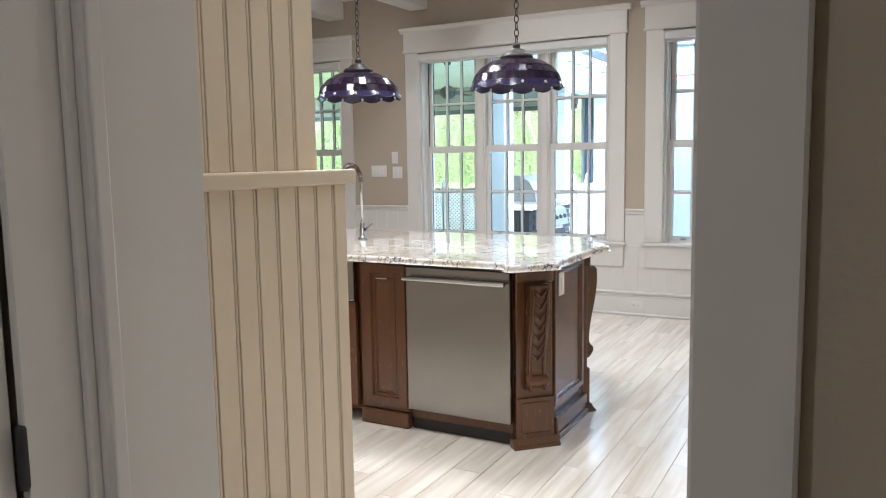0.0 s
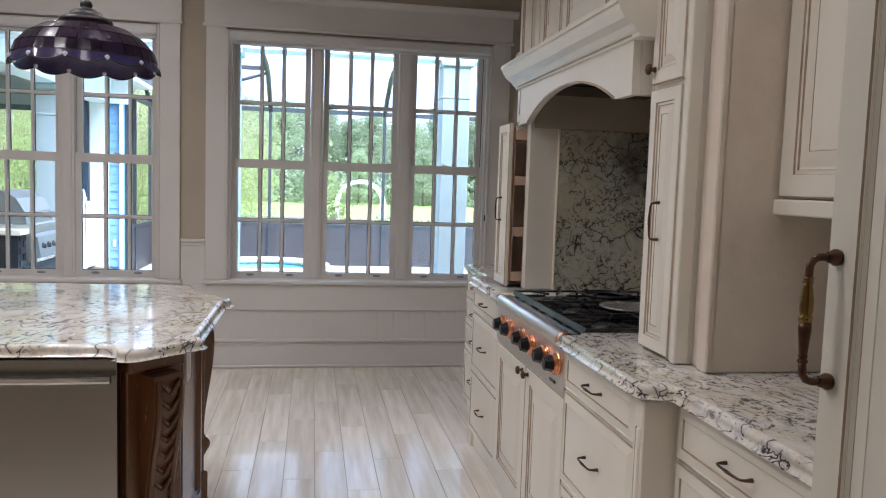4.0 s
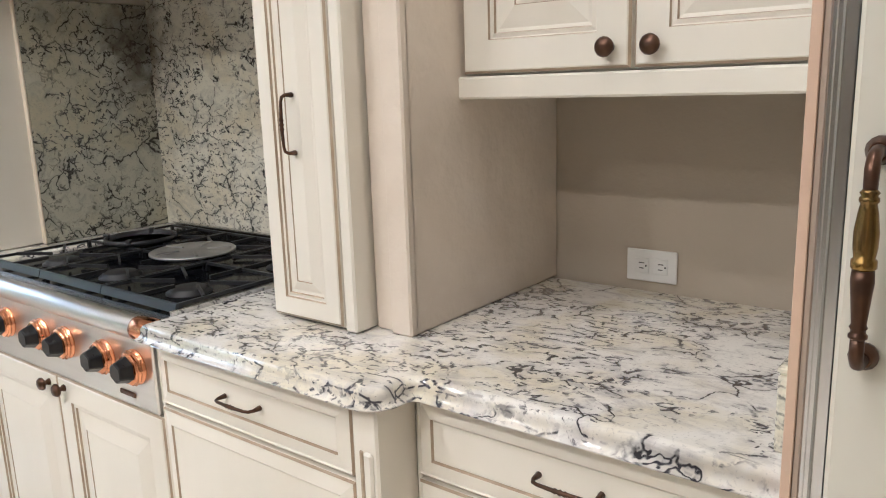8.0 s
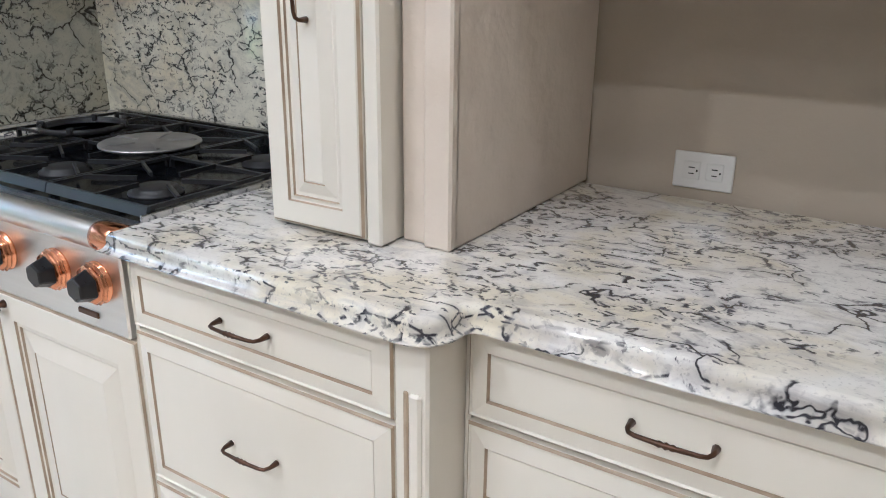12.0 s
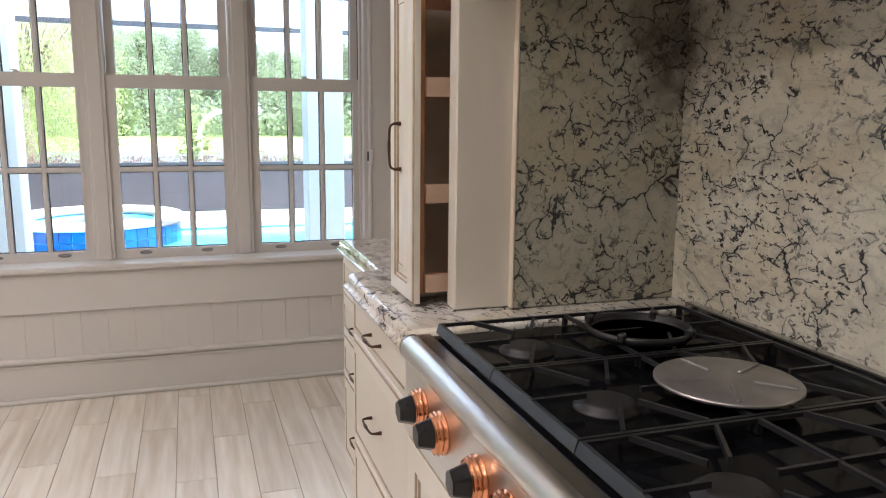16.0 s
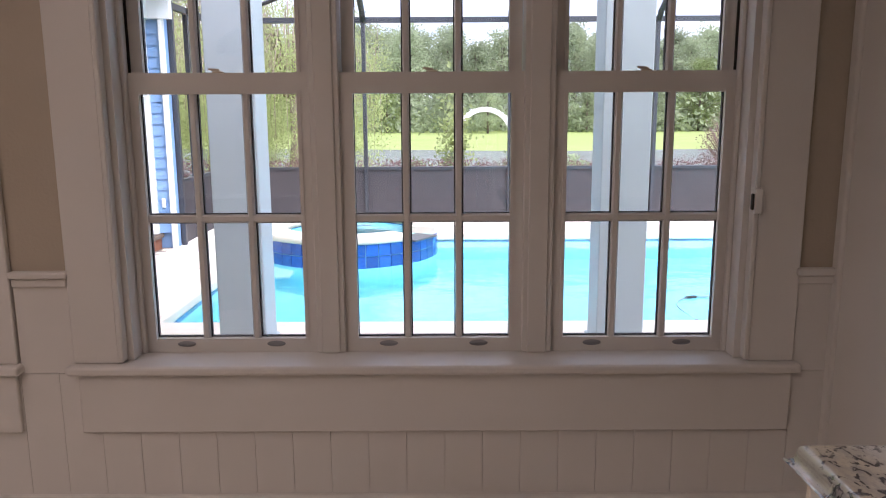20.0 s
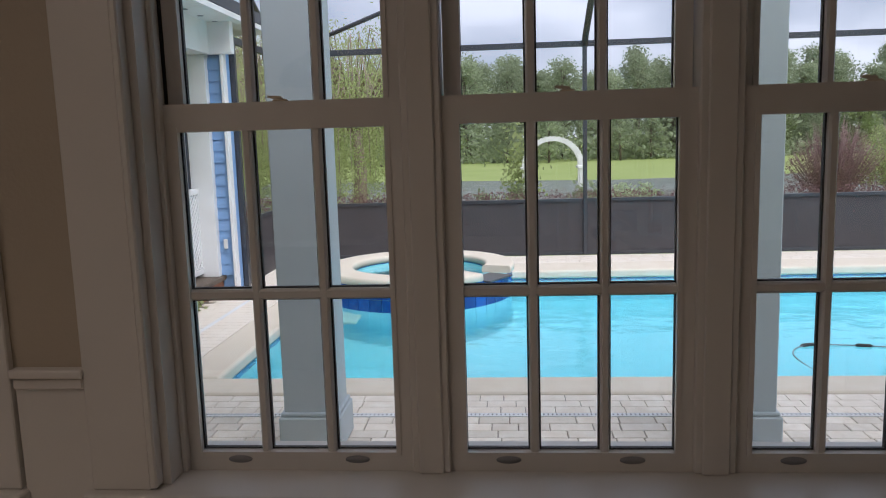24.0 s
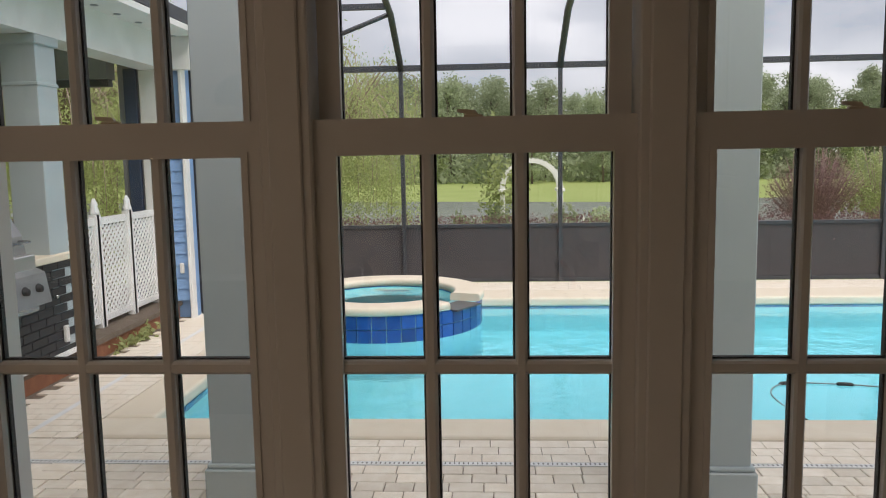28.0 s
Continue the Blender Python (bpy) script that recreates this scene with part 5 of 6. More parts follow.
def pendant(x, y):
    """A stained-glass dome on a chain: cast cap, rows of glass pieces, a scalloped skirt with jewels."""
    p = thing("pendant_lamp", "purple stained-glass pendant lamp hanging on a dark chain", "pendant lamp", pose(x, y, 0), group="pendant lamps over the island")
    cap = bmesh.new()
    lathe(cap, [(0.006, 2.046), (0.015, 2.040), (0.021, 2.030), (0.022, 2.020), (0.018, 2.013), (0.030, 2.009), (0.050, 2.000), (0.060, 1.990), (0.062, 1.984), (0.078, 1.980), (0.090, 1.972), (0.096, 1.960), (0.090, 1.950), (0.070, 1.948)], 28)
    part("cap", cap, "lead", p, "dark cast metal cap")
    prof = [(0.082, 1.955), (0.148, 1.936), (0.202, 1.903), (0.238, 1.862), (0.252, 1.822)]
    seg = 20
    inner = bmesh.new()
    lathe(inner, [(r - 0.004, z - 0.002) for r, z in prof], seg * 2)
    bmesh.ops.delete(inner, geom=[f for f in inner.faces if len(f.verts) > 4], context="FACES")
    part("came", inner, "lead", p, "lead came between the glass pieces")
    lining = bmesh.new()
    lathe(lining, [(r - 0.008, z - 0.004) for r, z in prof], seg * 2)
    bmesh.ops.delete(lining, geom=[f for f in lining.faces if len(f.verts) > 4], context="FACES")
    part("inner_glass", lining, "skirt", p, "violet inner face of the dome, coloured as if lit through")
    for (r0, z0), (r1, z1) in zip(prof, prof[1:]):
        bm = bmesh.new()
        a = math.pi / seg * 0.955
        s0, s1 = 0.04, 0.96
        def pt(r, t, z, out):
            return ((r + out) * math.cos(t), (r + out) * math.sin(t), z + out * 0.5)
        rr = [(r0 + (r1 - r0) * k, z0 + (z1 - z0) * k) for k in (s0, s1)]
        q = [(*rr[0], -a), (*rr[0], 0), (*rr[0], a), (*rr[1], a), (*rr[1], 0), (*rr[1], -a)]
        vo = [bm.verts.new(pt(r, t, z, 0.0025)) for r, z, t in q]
        vi = [bm.verts.new(pt(r, t, z, -0.0015)) for r, z, t in q]
        bm.faces.new((vo[0], vo[1], vo[4], vo[5]))
        bm.faces.new((vo[1], vo[2], vo[3], vo[4]))
        for i in range(6):
            bm.faces.new((vo[i], vo[(i + 1) % 6], vi[(i + 1) % 6], vi[i]))
        g = part("glass_piece", bm, "shade", p, m=Matrix.Rotation(0, 4, "Z"))
        for i in range(1, seg):
            again(g, Matrix.Rotation(2 * math.pi * i / seg, 4, "Z"))
    bm = bmesh.new()
    n = 96
    lo, hi = [], []
    for i in range(n):
        t = 2 * math.pi * i / n
        drop = 0.020 + 0.018 * abs(math.sin(t * 6))
        hi.append(bm.verts.new((0.251 * math.cos(t), 0.251 * math.sin(t), 1.822)))
        lo.append(bm.verts.new(((0.254 + drop * 0.25) * math.cos(t), (0.254 + drop * 0.25) * math.sin(t), 1.822 - drop)))
    for i in range(n):
        bm.faces.new((hi[i], hi[(i + 1) % n], lo[(i + 1) % n], lo[i]))
    part("skirt", bm, "skirt", p, "scalloped glass skirt")
    bm = bmesh.new()
    tube(bm, [v for v in [((0.254 + (0.020 + 0.018 * abs(math.sin(2 * math.pi * i / n * 6))) * 0.25) * math.cos(2 * math.pi * i / n), (0.254 + (0.020 + 0.018 * abs(math.sin(2 * math.pi * i / n * 6))) * 0.25) * math.sin(2 * math.pi * i / n), 1.822 - (0.020 + 0.018 * abs(math.sin(2 * math.pi * i / n * 6)))) for i in range(n + 1)]], 0.0035, 5)
    part("rim", bm, "lead", p)
    for i in range(12):
        t = 2 * math.pi * i / 12
        bm = bmesh.new()
        bmesh.ops.create_icosphere(bm, subdivisions=1, radius=0.010)
        part("jewel", bm, "jewel", p, m=Matrix.Translation((0.257 * math.cos(t), 0.257 * math.sin(t), 1.805)))
    z = 2.040
    i = 0
    bm = bmesh.new()
    while z < ZC - 0.05:
        pts = [(0.012 * math.cos(k * math.pi / 5), 0, z + 0.020 + 0.024 * math.sin(k * math.pi / 5)) for k in range(11)]
        tube(bm, [(px, py, pz) if i % 2 else (py, px, pz) for px, py, pz in pts], 0.0034, 5)
        z += 0.038
        i += 1
    part("chain", bm, "lead", p, "dark link chain")
    bm = bmesh.new()
    lathe(bm, [(0.060, ZC - 0.004), (0.060, ZC - 0.014), (0.030, ZC - 0.035), (0.008, ZC - 0.05)], 20)
    part("canopy", bm, "lead", p)
    bm = bmesh.new()
    lathe(bm, [(0.012, 1.945), (0.014, 1.90), (0.026, 1.885), (0.030, 1.860), (0.020, 1.838), (0.003, 1.832)], 14)
    part("bulb", bm, "bulb", p, "glowing bulb under the shade")


pendant(-1.306, 5.198)
pendant(-2.389, 5.200)

# ---- recessed ceiling lights ----
# All unseen: two follow the niche shadows, the rest are added for brightness.
for x, y, w in ((0.10, 3.45, 1.5), (-0.95, 3.6, 2.4), (-0.95, 4.9, 4.6), (-0.95, 6.2, 2.6), (-0.45, 2.0, 0.35), (-2.1, 3.7, 8.4), (-2.1, 5.1, 10.0), (-2.1, 6.6, 3.2), (-3.7, 6.5, 2.2), (-3.3, 4.6, 7.0), (-5.4, 5.0, 4.0), (-0.4, 0.4, 3.3)):
    c = thing("ceiling_light", "unseen ceiling light added as a white recessed fitting", "ceiling light", pose(x, y, 0), group="recessed downlights")
    bm = bmesh.new()
    lathe(bm, [(0.070, ZC - 0.001), (0.095, ZC - 0.001), (0.098, ZC - 0.006), (0.072, ZC - 0.010)], 28)
    part("trim_ring", bm, "plastic", c)
    l = lamp("downlight", x, y, ZC - 0.012, 0.13, 0.13, w, (1.0, 0.80, 0.61))
    l.data.shape, l.data.spread = "DISK", radians(172 if x < -1 else 120 if y > 6 else 128)
# ---- outdoors ----
PX0, PX1, PY0, PY1 = -2.44, 9.0, 11.56, 16.10
FY = 17.48
FAR = 900.0
bm = bmesh.new()
hx0, hx1, hy0, hy1 = PX0 - 0.3, PX1 + 0.3, PY0 - 0.3, PY1 + 0.5
for x0, x1, y0, y1 in ((-FAR, hx0, -FAR, FAR), (hx1, FAR, -FAR, FAR), (hx0, hx1, -FAR, hy0), (hx0, hx1, hy1, FAR)):
    v = [bm.verts.new(p) for p in ((x0, y0, -0.62), (x1, y0, -0.62), (x1, y1, -0.62), (x0, y1, -0.62))]
    bm.faces.new(v)
bmesh.ops.remove_doubles(bm, verts=bm.verts, dist=1e-4)
solid("ground", bm, "lawn", "mown green lawn reaching to the woods", "ground")
M["pond"] = mat("grey_pond_water", (0.16, 0.18, 0.16), 0.25, second=(0.24, 0.26, 0.22), scale=0.3, stretch=(0.3, 2, 1))
bm = bmesh.new()
prism(bm, [(-70, 27), (70, 27), (90, 44), (40, 44.5), (16, 44), (5, 42), (-6, 45), (-20, 47), (-80, 49)], -0.615, -0.60)
solid("pond", bm, "pond", "still grey-green pond beyond the hedge", "pond")

solid("deck_slab", cubes((-7.5, PX0 - 0.34, YO + 0.02, FY, -0.62, ZD - 0.012), (PX0 - 0.34, PX1 + 3, YO + 0.02, PY0 - 0.33, -0.62, ZD - 0.012), (PX0 - 0.34, PX1 + 3, PY1 + 0.60, FY, -0.62, ZD - 0.012), (PX1 + 0.3, PX1 + 3, PY0 - 0.33, PY1 + 0.60, -0.62, ZD - 0.012)), "mortar", "dark joints of the stamped pool deck", "pavement")
cop = thing("coping", "rounded tan coping round the swimming pool", "coping", kind="structure")
part("coping_stone", rbox(PX0 - 0.34, PX1 + 0.3, PY0 - 0.33, PY0 + 0.03, ZD - 0.10, ZD + 0.012, 0.03, 3), "coping", cop)
part("coping_stone", rbox(PX0 - 0.34, PX1 + 0.3, PY1 - 0.03, PY1 + 0.60, ZD - 0.10, ZD + 0.012, 0.03, 3), "coping", cop)
part("coping_stone", rbox(PX0 - 0.34, PX0 + 0.03, PY0 + 0.032, PY1 - 0.032, ZD - 0.10, ZD + 0.012, 0.03, 3), "coping", cop)
pool = thing("pool", "turquoise swimming pool with a blue tile waterline", "pool", kind="structure")
part("shell", cubes((PX0, PX1, PY0, PY1, -1.75, -1.70), (PX0 - 0.1, PX0, PY0, PY1, -1.70, ZD - 0.11), (PX1, PX1 + 0.1, PY0, PY1, -1.70, ZD - 0.11), (PX0 - 0.1, PX1 + 0.1, PY0 - 0.1, PY0, -1.70, ZD - 0.11), (PX0 - 0.1, PX1 + 0.1, PY1, PY1 + 0.1, -1.70, ZD - 0.11)), "poolshell", pool)
wm = bpy.data.materials.new("pool_water")
wm.use_nodes = True
nn, kk = wm.node_tree.nodes, wm.node_tree.links
pb = nn["Principled BSDF"]
pb.inputs["Base Color"].default_value, pb.inputs["Roughness"].default_value = (0.30, 0.84, 0.93, 1), 0.09
pb.inputs["Transmission Weight"].default_value, pb.inputs["IOR"].default_value = 0.92, 1.33
wt, wv, wb = nn.new("ShaderNodeTexCoord"), nn.new("ShaderNodeTexNoise"), nn.new("ShaderNodeBump")
wv.inputs["Scale"].default_value, wv.inputs["Detail"].default_value = 3.2, 5
wb.inputs["Strength"].default_value, wb.inputs["Distance"].default_value = 0.26, 0.055
kk.new(wt.outputs["Object"], wv.inputs["Vector"])
kk.new(wv.outputs["Fac"], wb.inputs["Height"])
kk.new(wb.outputs[0], pb.inputs["Normal"])
M["water"] = wm
bm = bmesh.new()
bm.faces.new([bm.verts.new(p) for p in ((PX0, PY0, -0.395), (PX1, PY0, -0.395), (PX1, PY1, -0.395), (PX0, PY1, -0.395))])
w = part("water", bm, "water", pool, "clear turquoise water")
w.visible_shadow = False
for i in range(76):
    x = PX0 + 0.002 + i * 0.15
    if x > PX1 - 0.15:
        break
    t0 = part("tile", cubes((0.003, 0.147, -0.012, 0.0, 0.0, 0.14)), "tile", pool, m=Matrix.Translation((x, PY1 - 0.001, ZD - 0.245))) if i == 0 else again(t0, Matrix.Translation((x, PY1 - 0.001, ZD - 0.245)))
for i in range(30):
    y = PY0 + 0.002 + i * 0.15
    t1 = part("tile", cubes((0.0, 0.012, 0.003, 0.147, 0.0, 0.14)), "tile", pool, m=Matrix.Translation((PX0 + 0.001, y, ZD - 0.245))) if i == 0 else again(t1, Matrix.Translation((PX0 + 0.001, y, ZD - 0.245)))

# raised spa
SX, SY, SR = -1.28, 15.29, 1.12
spa = thing("spa", "raised round spa with tan coping and cobalt tiles", "spa", kind="structure")
bm = bmesh.new()
n = 64
r0, r1, z0, z1, rd = SR - 0.32, SR + 0.03, -0.115, -0.030, 0.034
sec = [(r0, z0), (r1 - 0.012, z0), (r1, z0 + 0.012)] + [(r1 - rd + rd * math.cos(t), z1 - rd + rd * math.sin(t)) for t in (0, 0.4, 0.8, 1.2, 1.5708)]
sec += [(r0 + rd + rd * math.cos(t), z1 - rd + rd * math.sin(t)) for t in (1.5708, 1.95, 2.35, 2.75, 3.1416)]
rings = []
for i in range(n + 1):
    t = radians(343 + 331 * i / n)
    rings.append([bm.verts.new((SX + r * math.cos(t), SY + r * math.sin(t), z)) for r, z in sec])
for p, q in zip(rings, rings[1:]):
    for k in range(len(sec)):
        bm.faces.new((p[k], q[k], q[(k + 1) % len(sec)], p[(k + 1) % len(sec)])).smooth = True
bm.faces.new(rings[0])
bm.faces.new(rings[-1][::-1])
bmesh.ops.recalc_face_normals(bm, faces=bm.faces)
part("spa_coping", bm, "coping", spa)
bm = bmesh.new()
lathe(bm, [(SR - 0.06, -1.7), (SR - 0.012, -1.7), (SR - 0.012, -0.116), (SR - 0.30, -0.116), (SR - 0.30, -0.9), (SR - 0.31, -0.9)], 60, at=(SX, SY, 0))
bmesh.ops.delete(bm, geom=[f for f in bm.faces if len(f.verts) > 4], context="FACES")
part("spa_wall", bm, "poolshell", spa)
t = 2 * math.pi / 46
bm = bmesh.new()
prism(bm, [(SR - 0.013, -t * 0.47 * SR), (SR + 0.002, -t * 0.47 * SR), (SR + 0.002, t * 0.47 * SR), (SR - 0.013, t * 0.47 * SR)], 0.004, 0.144)
g = None
for row in range(2):
    for i in range(46):
        mt = pose(SX, SY, -0.262 - row * 0.148, 0, 0, i * 360 / 46)
        g = part("tile", bm, "tile", spa, m=mt) if g is None else again(g, mt)
bm = bmesh.new()
lathe(bm, [(SR - 0.302, -0.9), (0.01, -0.9)], 40, at=(SX, SY, 0))
part("spa_floor", bm, "poolshell", spa)
bm = bmesh.new()
t = 2 * math.pi / 36
prism(bm, [(SR - 0.3125, -t * 0.47 * (SR - 0.31)), (SR - 0.302, -t * 0.47 * (SR - 0.31)), (SR - 0.302, t * 0.47 * (SR - 0.31)), (SR - 0.3125, t * 0.47 * (SR - 0.31))], 0.0, 0.026)
g = None
for i in range(36):
    if not 308 < i * 10 < 347:
        mt = pose(SX, SY, -0.143, 0, 0, i * 10)
        g = part("inner_tile", bm, "tile", spa, m=mt) if g is None else again(g, mt)
bm = bmesh.new()
bmesh.ops.create_circle(bm, cap_ends=True, radius=SR - 0.301, segments=48, matrix=Matrix.Translation((SX, SY, -0.125)))
w = part("spa_water", bm, "water", spa)
w.visible_shadow = False
a = radians(328)
M["slate"] = mat("dark_slate", (0.05, 0.05, 0.055), 0.35, second=(0.09, 0.09, 0.10), scale=8)
part("spillway", rbox(-0.24, 0.24, -0.16, 0.15, -0.02, 0.0, 0.006), "slate", spa, "dark slate spillway", pose(SX + (SR - 0.10) * math.cos(a), SY + (SR - 0.10) * math.sin(a), -0.113, 0, 0, 328 + 90))
part("step", rbox(PX0 + 0.02, SX - 0.55, 14.0, 14.8, -0.72, -0.60, 0.03, 2), "coping", spa)

# pool cleaner hose
hose = thing("pool_hose", "dark floating cleaner hose with weights lying on the water", "hose")
bm = bmesh.new()
knots = [Vector(p) for p in ((2.14, 11.88, -0.41), (2.10, 12.45, -0.39), (2.32, 12.74, -0.388), (2.77, 12.71, -0.388), (3.25, 12.60, -0.388), (3.46, 12.78, -0.388), (3.66, 13.35, -0.388), (3.85, 13.75, -0.388))]
path = []
for i in range(len(knots) - 1):
    p0, p1, p2, p3 = knots[max(0, i - 1)], knots[i], knots[i + 1], knots[min(len(knots) - 1, i + 2)]
    for j in range(8):
        q = j / 8
        path.append(tuple(0.5 * (2 * p1 + (p2 - p0) * q + (2 * p0 - 5 * p1 + 4 * p2 - p3) * q * q + (3 * p1 - p0 - 3 * p2 + p3) * q ** 3)))
tube(bm, path, 0.0055, 6)
part("hose", bm, "shutter", hose)
for i in (1, 16, 24, 42):
    bm = bmesh.new()
    lathe(bm, [(0.008, -0.065), (0.018, -0.048), (0.018, 0.048), (0.008, 0.065)], 12, axis="x")
    d = Vector(path[i + 1]) - Vector(path[i])
    part("float", bm, "slot", hose, "black hose weight", Matrix.Translation(path[i]) @ Matrix.Rotation(math.atan2(d.y, d.x), 4, "Z"))

# drain channel in the deck
dr = thing("deck_drain", "narrow white slotted drain across the deck", "drain", kind="structure")
part("channel", cubes((-7.0, 8.0, 10.806, 10.854, ZD - 0.02, ZD + 0.002)), "white", dr)
part("side_channel", cubes((-3.164, -3.116, 10.854, 15.3, ZD - 0.02, ZD + 0.002)), "white", dr)
bm = cubes(*[(-3.1 + i * 0.027, -3.093 + i * 0.027, 10.820, 10.840, ZD + 0.002, ZD + 0.004) for i in range(300)])
part("slots", bm, "slot", dr)

# porch columns
def column(x, y, top):
    c = thing("porch_column", "square pale blue-grey porch column with a stepped base", "column", pose(x, y, 0), group="porch columns")
    part("shaft", rbox(-0.15, 0.15, -0.15, 0.15, ZD, top, 0.006), "colpaint", c)
    part("base", rbox(-0.178, 0.178, -0.178, 0.178, ZD, ZD + 0.20, 0.008), "colpaint", c)
    part("base_cap", rbox(-0.168, 0.168, -0.168, 0.168, ZD + 0.20, ZD + 0.225, 0.010, 2), "colpaint", c)
    part("neck", rbox(-0.160, 0.160, -0.160, 0.160, top - 0.40, top - 0.375, 0.006), "colpaint", c)
    part("capital", rbox(-0.185, 0.185, -0.185, 0.185, top - 0.06, top, 0.010), "colpaint", c)


for x, y in ((-1.365, 10.42), (1.055, 10.42), (-3.76, 10.36), (3.50, 10.42)):
    column(x, y, 2.72)
por = thing("porch_roof", "white eave and beam over the pool deck", "roof", kind="structure")
part("eave_soffit", cubes((-3.3, 5.5, YO + 0.03, 8.70, 3.02, 3.08)), "white", por)
part("porch_beam", cubes((-4.3, 5.5, 10.26, 10.58, 2.72, 3.02)), "white", por)
part("outer_wall", cubes((-7.2, 6.0, YO, YO + 0.03, 2.72, 3.6)), "siding", por)
part("roof_cover", cubes((-7.4, 6.0, YO - 8.0, 8.75, 3.3, 3.42)), "kick", por)
part("gutter", rbox(-3.3, 5.5, 8.70, 8.82, 2.98, 3.10, 0.02), "cage", por)

# screen cage
cg = thing("pool_cage", "dark aluminium screen enclosure round the pool", "screen enclosure", kind="structure")
xs = [-3.51 + 2.228 * i for i in range(7)]
for x in xs:
    part("post", rbox(x - 0.028, x + 0.028, FY - 0.05, FY + 0.05, ZD, 2.74, 0.004), "cage", cg)
    bm = bmesh.new()
    tube(bm, [(x, FY, 2.70), (x, FY - 0.14, 2.84), (x, FY - 0.62, 3.08), (x, FY - 1.05, 3.30), (x, FY - 1.60, 3.38), (x, 12.2, 3.46), (x, 10.6, 3.20)], 0.045, 6)
    part("rafter", bm, "cage", cg)
part("rail", cubes((xs[0], xs[-1], FY - 0.03, FY + 0.03, 2.70, 2.78)), "cage", cg)
part("rail", cubes((xs[0], xs[-1], FY - 0.03, FY + 0.03, 0.490, 0.535)), "cage", cg)
part("rail", cubes((xs[0], xs[-1], FY - 0.03, FY + 0.03, ZD, ZD + 0.05)), "cage", cg)
part("rail", cubes((xs[0], xs[1], FY - 1.36, FY - 1.30, 3.30, 3.37)), "cage", cg)
bm = bmesh.new()
tube(bm, [(xs[0], FY, 2.72), (xs[1], FY - 1.05, 3.30)], 0.03, 6)
part("brace", bm, "cage", cg)
for x0, x1 in zip(xs, xs[1:]):
    part("kick_panel", cubes((x0 + 0.028, x1 - 0.028, FY - 0.008, FY + 0.008, ZD + 0.05, 0.490)), "kick", cg, "charcoal kick panel")
part("post", rbox(xs[0] - 0.05, xs[0] + 0.05, 15.372, 15.428, ZD, 2.74, 0.004), "cage", cg)

def leaves(name, count, shape, size, rng, squash=1.0, width=0.55):
    """A cloud of small leaf clumps: shape(rng) gives a place; each clump is a bent leaf pair."""
    verts, faces = [], []
    for _ in range(count):
        c = Vector(shape(rng))
        s = size * rng.uniform(0.6, 1.4)
        a = Vector((rng.gauss(0, 1), rng.gauss(0, 1), rng.gauss(0, 1) * squash)).normalized()
        b = a.orthogonal().normalized()
        b = (b * math.cos(rng.random() * 6) + a.cross(b) * math.sin(rng.random() * 6)).normalized()
        n = a.cross(b)
        k = len(verts)
        verts += [c - a * s, c + b * s * width + n * s * 0.2, c + a * s, c - b * s * width + n * s * 0.2]
        faces += [(k, k + 1, k + 2), (k, k + 2, k + 3)]
    me = bpy.data.meshes.new(name)
    me.from_pydata(verts, [], faces)
    return me


# ---- wing with the outdoor kitchen ----
wing = thing("lanai_wing", "blue-sided wing of the house with a covered outdoor kitchen", "house", kind="structure")
part("brick_base", cubes((-7.4, -3.66, YO + 0.03, 15.30, -0.62, -0.16)), "brick", wing)
part("deck", cubes((-7.4, -3.62, YO + 0.03, 15.32, -0.16, -0.11)), "bark", wing, "weathered deck boards")
part("ceiling", cubes((-10.5, -3.22, YO + 0.03, 16.2, 2.86, 2.92)), "white", wing)
part("fascia", cubes((-3.34, -3.22, 10.9, 16.3, 2.93, 3.06)), "cage", wing)
part("beam", cubes((-3.90, -3.60, 10.6, 15.2, 2.50, 2.86)), "white", wing)
part("corner_trim", rbox(-3.93, -3.66, 14.98, 15.10, -0.11, 2.50, 0.005), "white", wing)
part("corner_trim", rbox(-3.49, -3.452, 15.00, 15.12, -0.30, 2.50, 0.005), "white", wing)
part("end_wall", cubes((-3.93, -3.46, 15.10, 15.24, -0.30, 2.86)), "siding", wing)
part("soffit_board", cubes((-3.60, -3.34, 14.98, 15.098, 2.50, 2.86)), "white", wing)
sd = None
for i in range(19):
    mt = Matrix.Translation((0, 0, -0.10 + i * 0.135))
    bm = bmesh.new()
    prism(bm, [(15.10, 0.0), (15.055, 0.0), (15.075, 0.135), (15.10, 0.135)], -3.66, -3.49, "x")
    sd = part("siding_board", bm, "siding", wing, m=mt) if sd is None else again(sd, mt)
part("lanai_column", rbox(-3.90, -3.61, 12.50, 12.78, -0.11, 2.50, 0.006), "colpaint", wing)
part("column_neck", rbox(-3.91, -3.60, 12.49, 12.79, 2.10, 2.13, 0.006), "colpaint", wing)
part("column_cap", rbox(-3.925, -3.585, 12.475, 12.805, 2.42, 2.50, 0.010), "colpaint", wing)
part("grey_pier", cubes((-4.18, -3.932, 15.02, 15.2, -0.11, 2.86)), "shutter", wing)
part("shutter", rbox(-4.10, -3.96, 14.97, 15.018, 0.60, 2.52, 0.006), "navy", wing, "dark blue shutter")
part("shutter", rbox(-4.10, -3.96, 14.97, 15.018, -0.05, 0.56, 0.006), "navy", wing, "dark blue shutter")
part("sconce", rbox(-3.60, -3.55, 15.02, 15.05, 0.22, 0.34, 0.012, 2), "plastic", wing, "white outdoor socket cover")
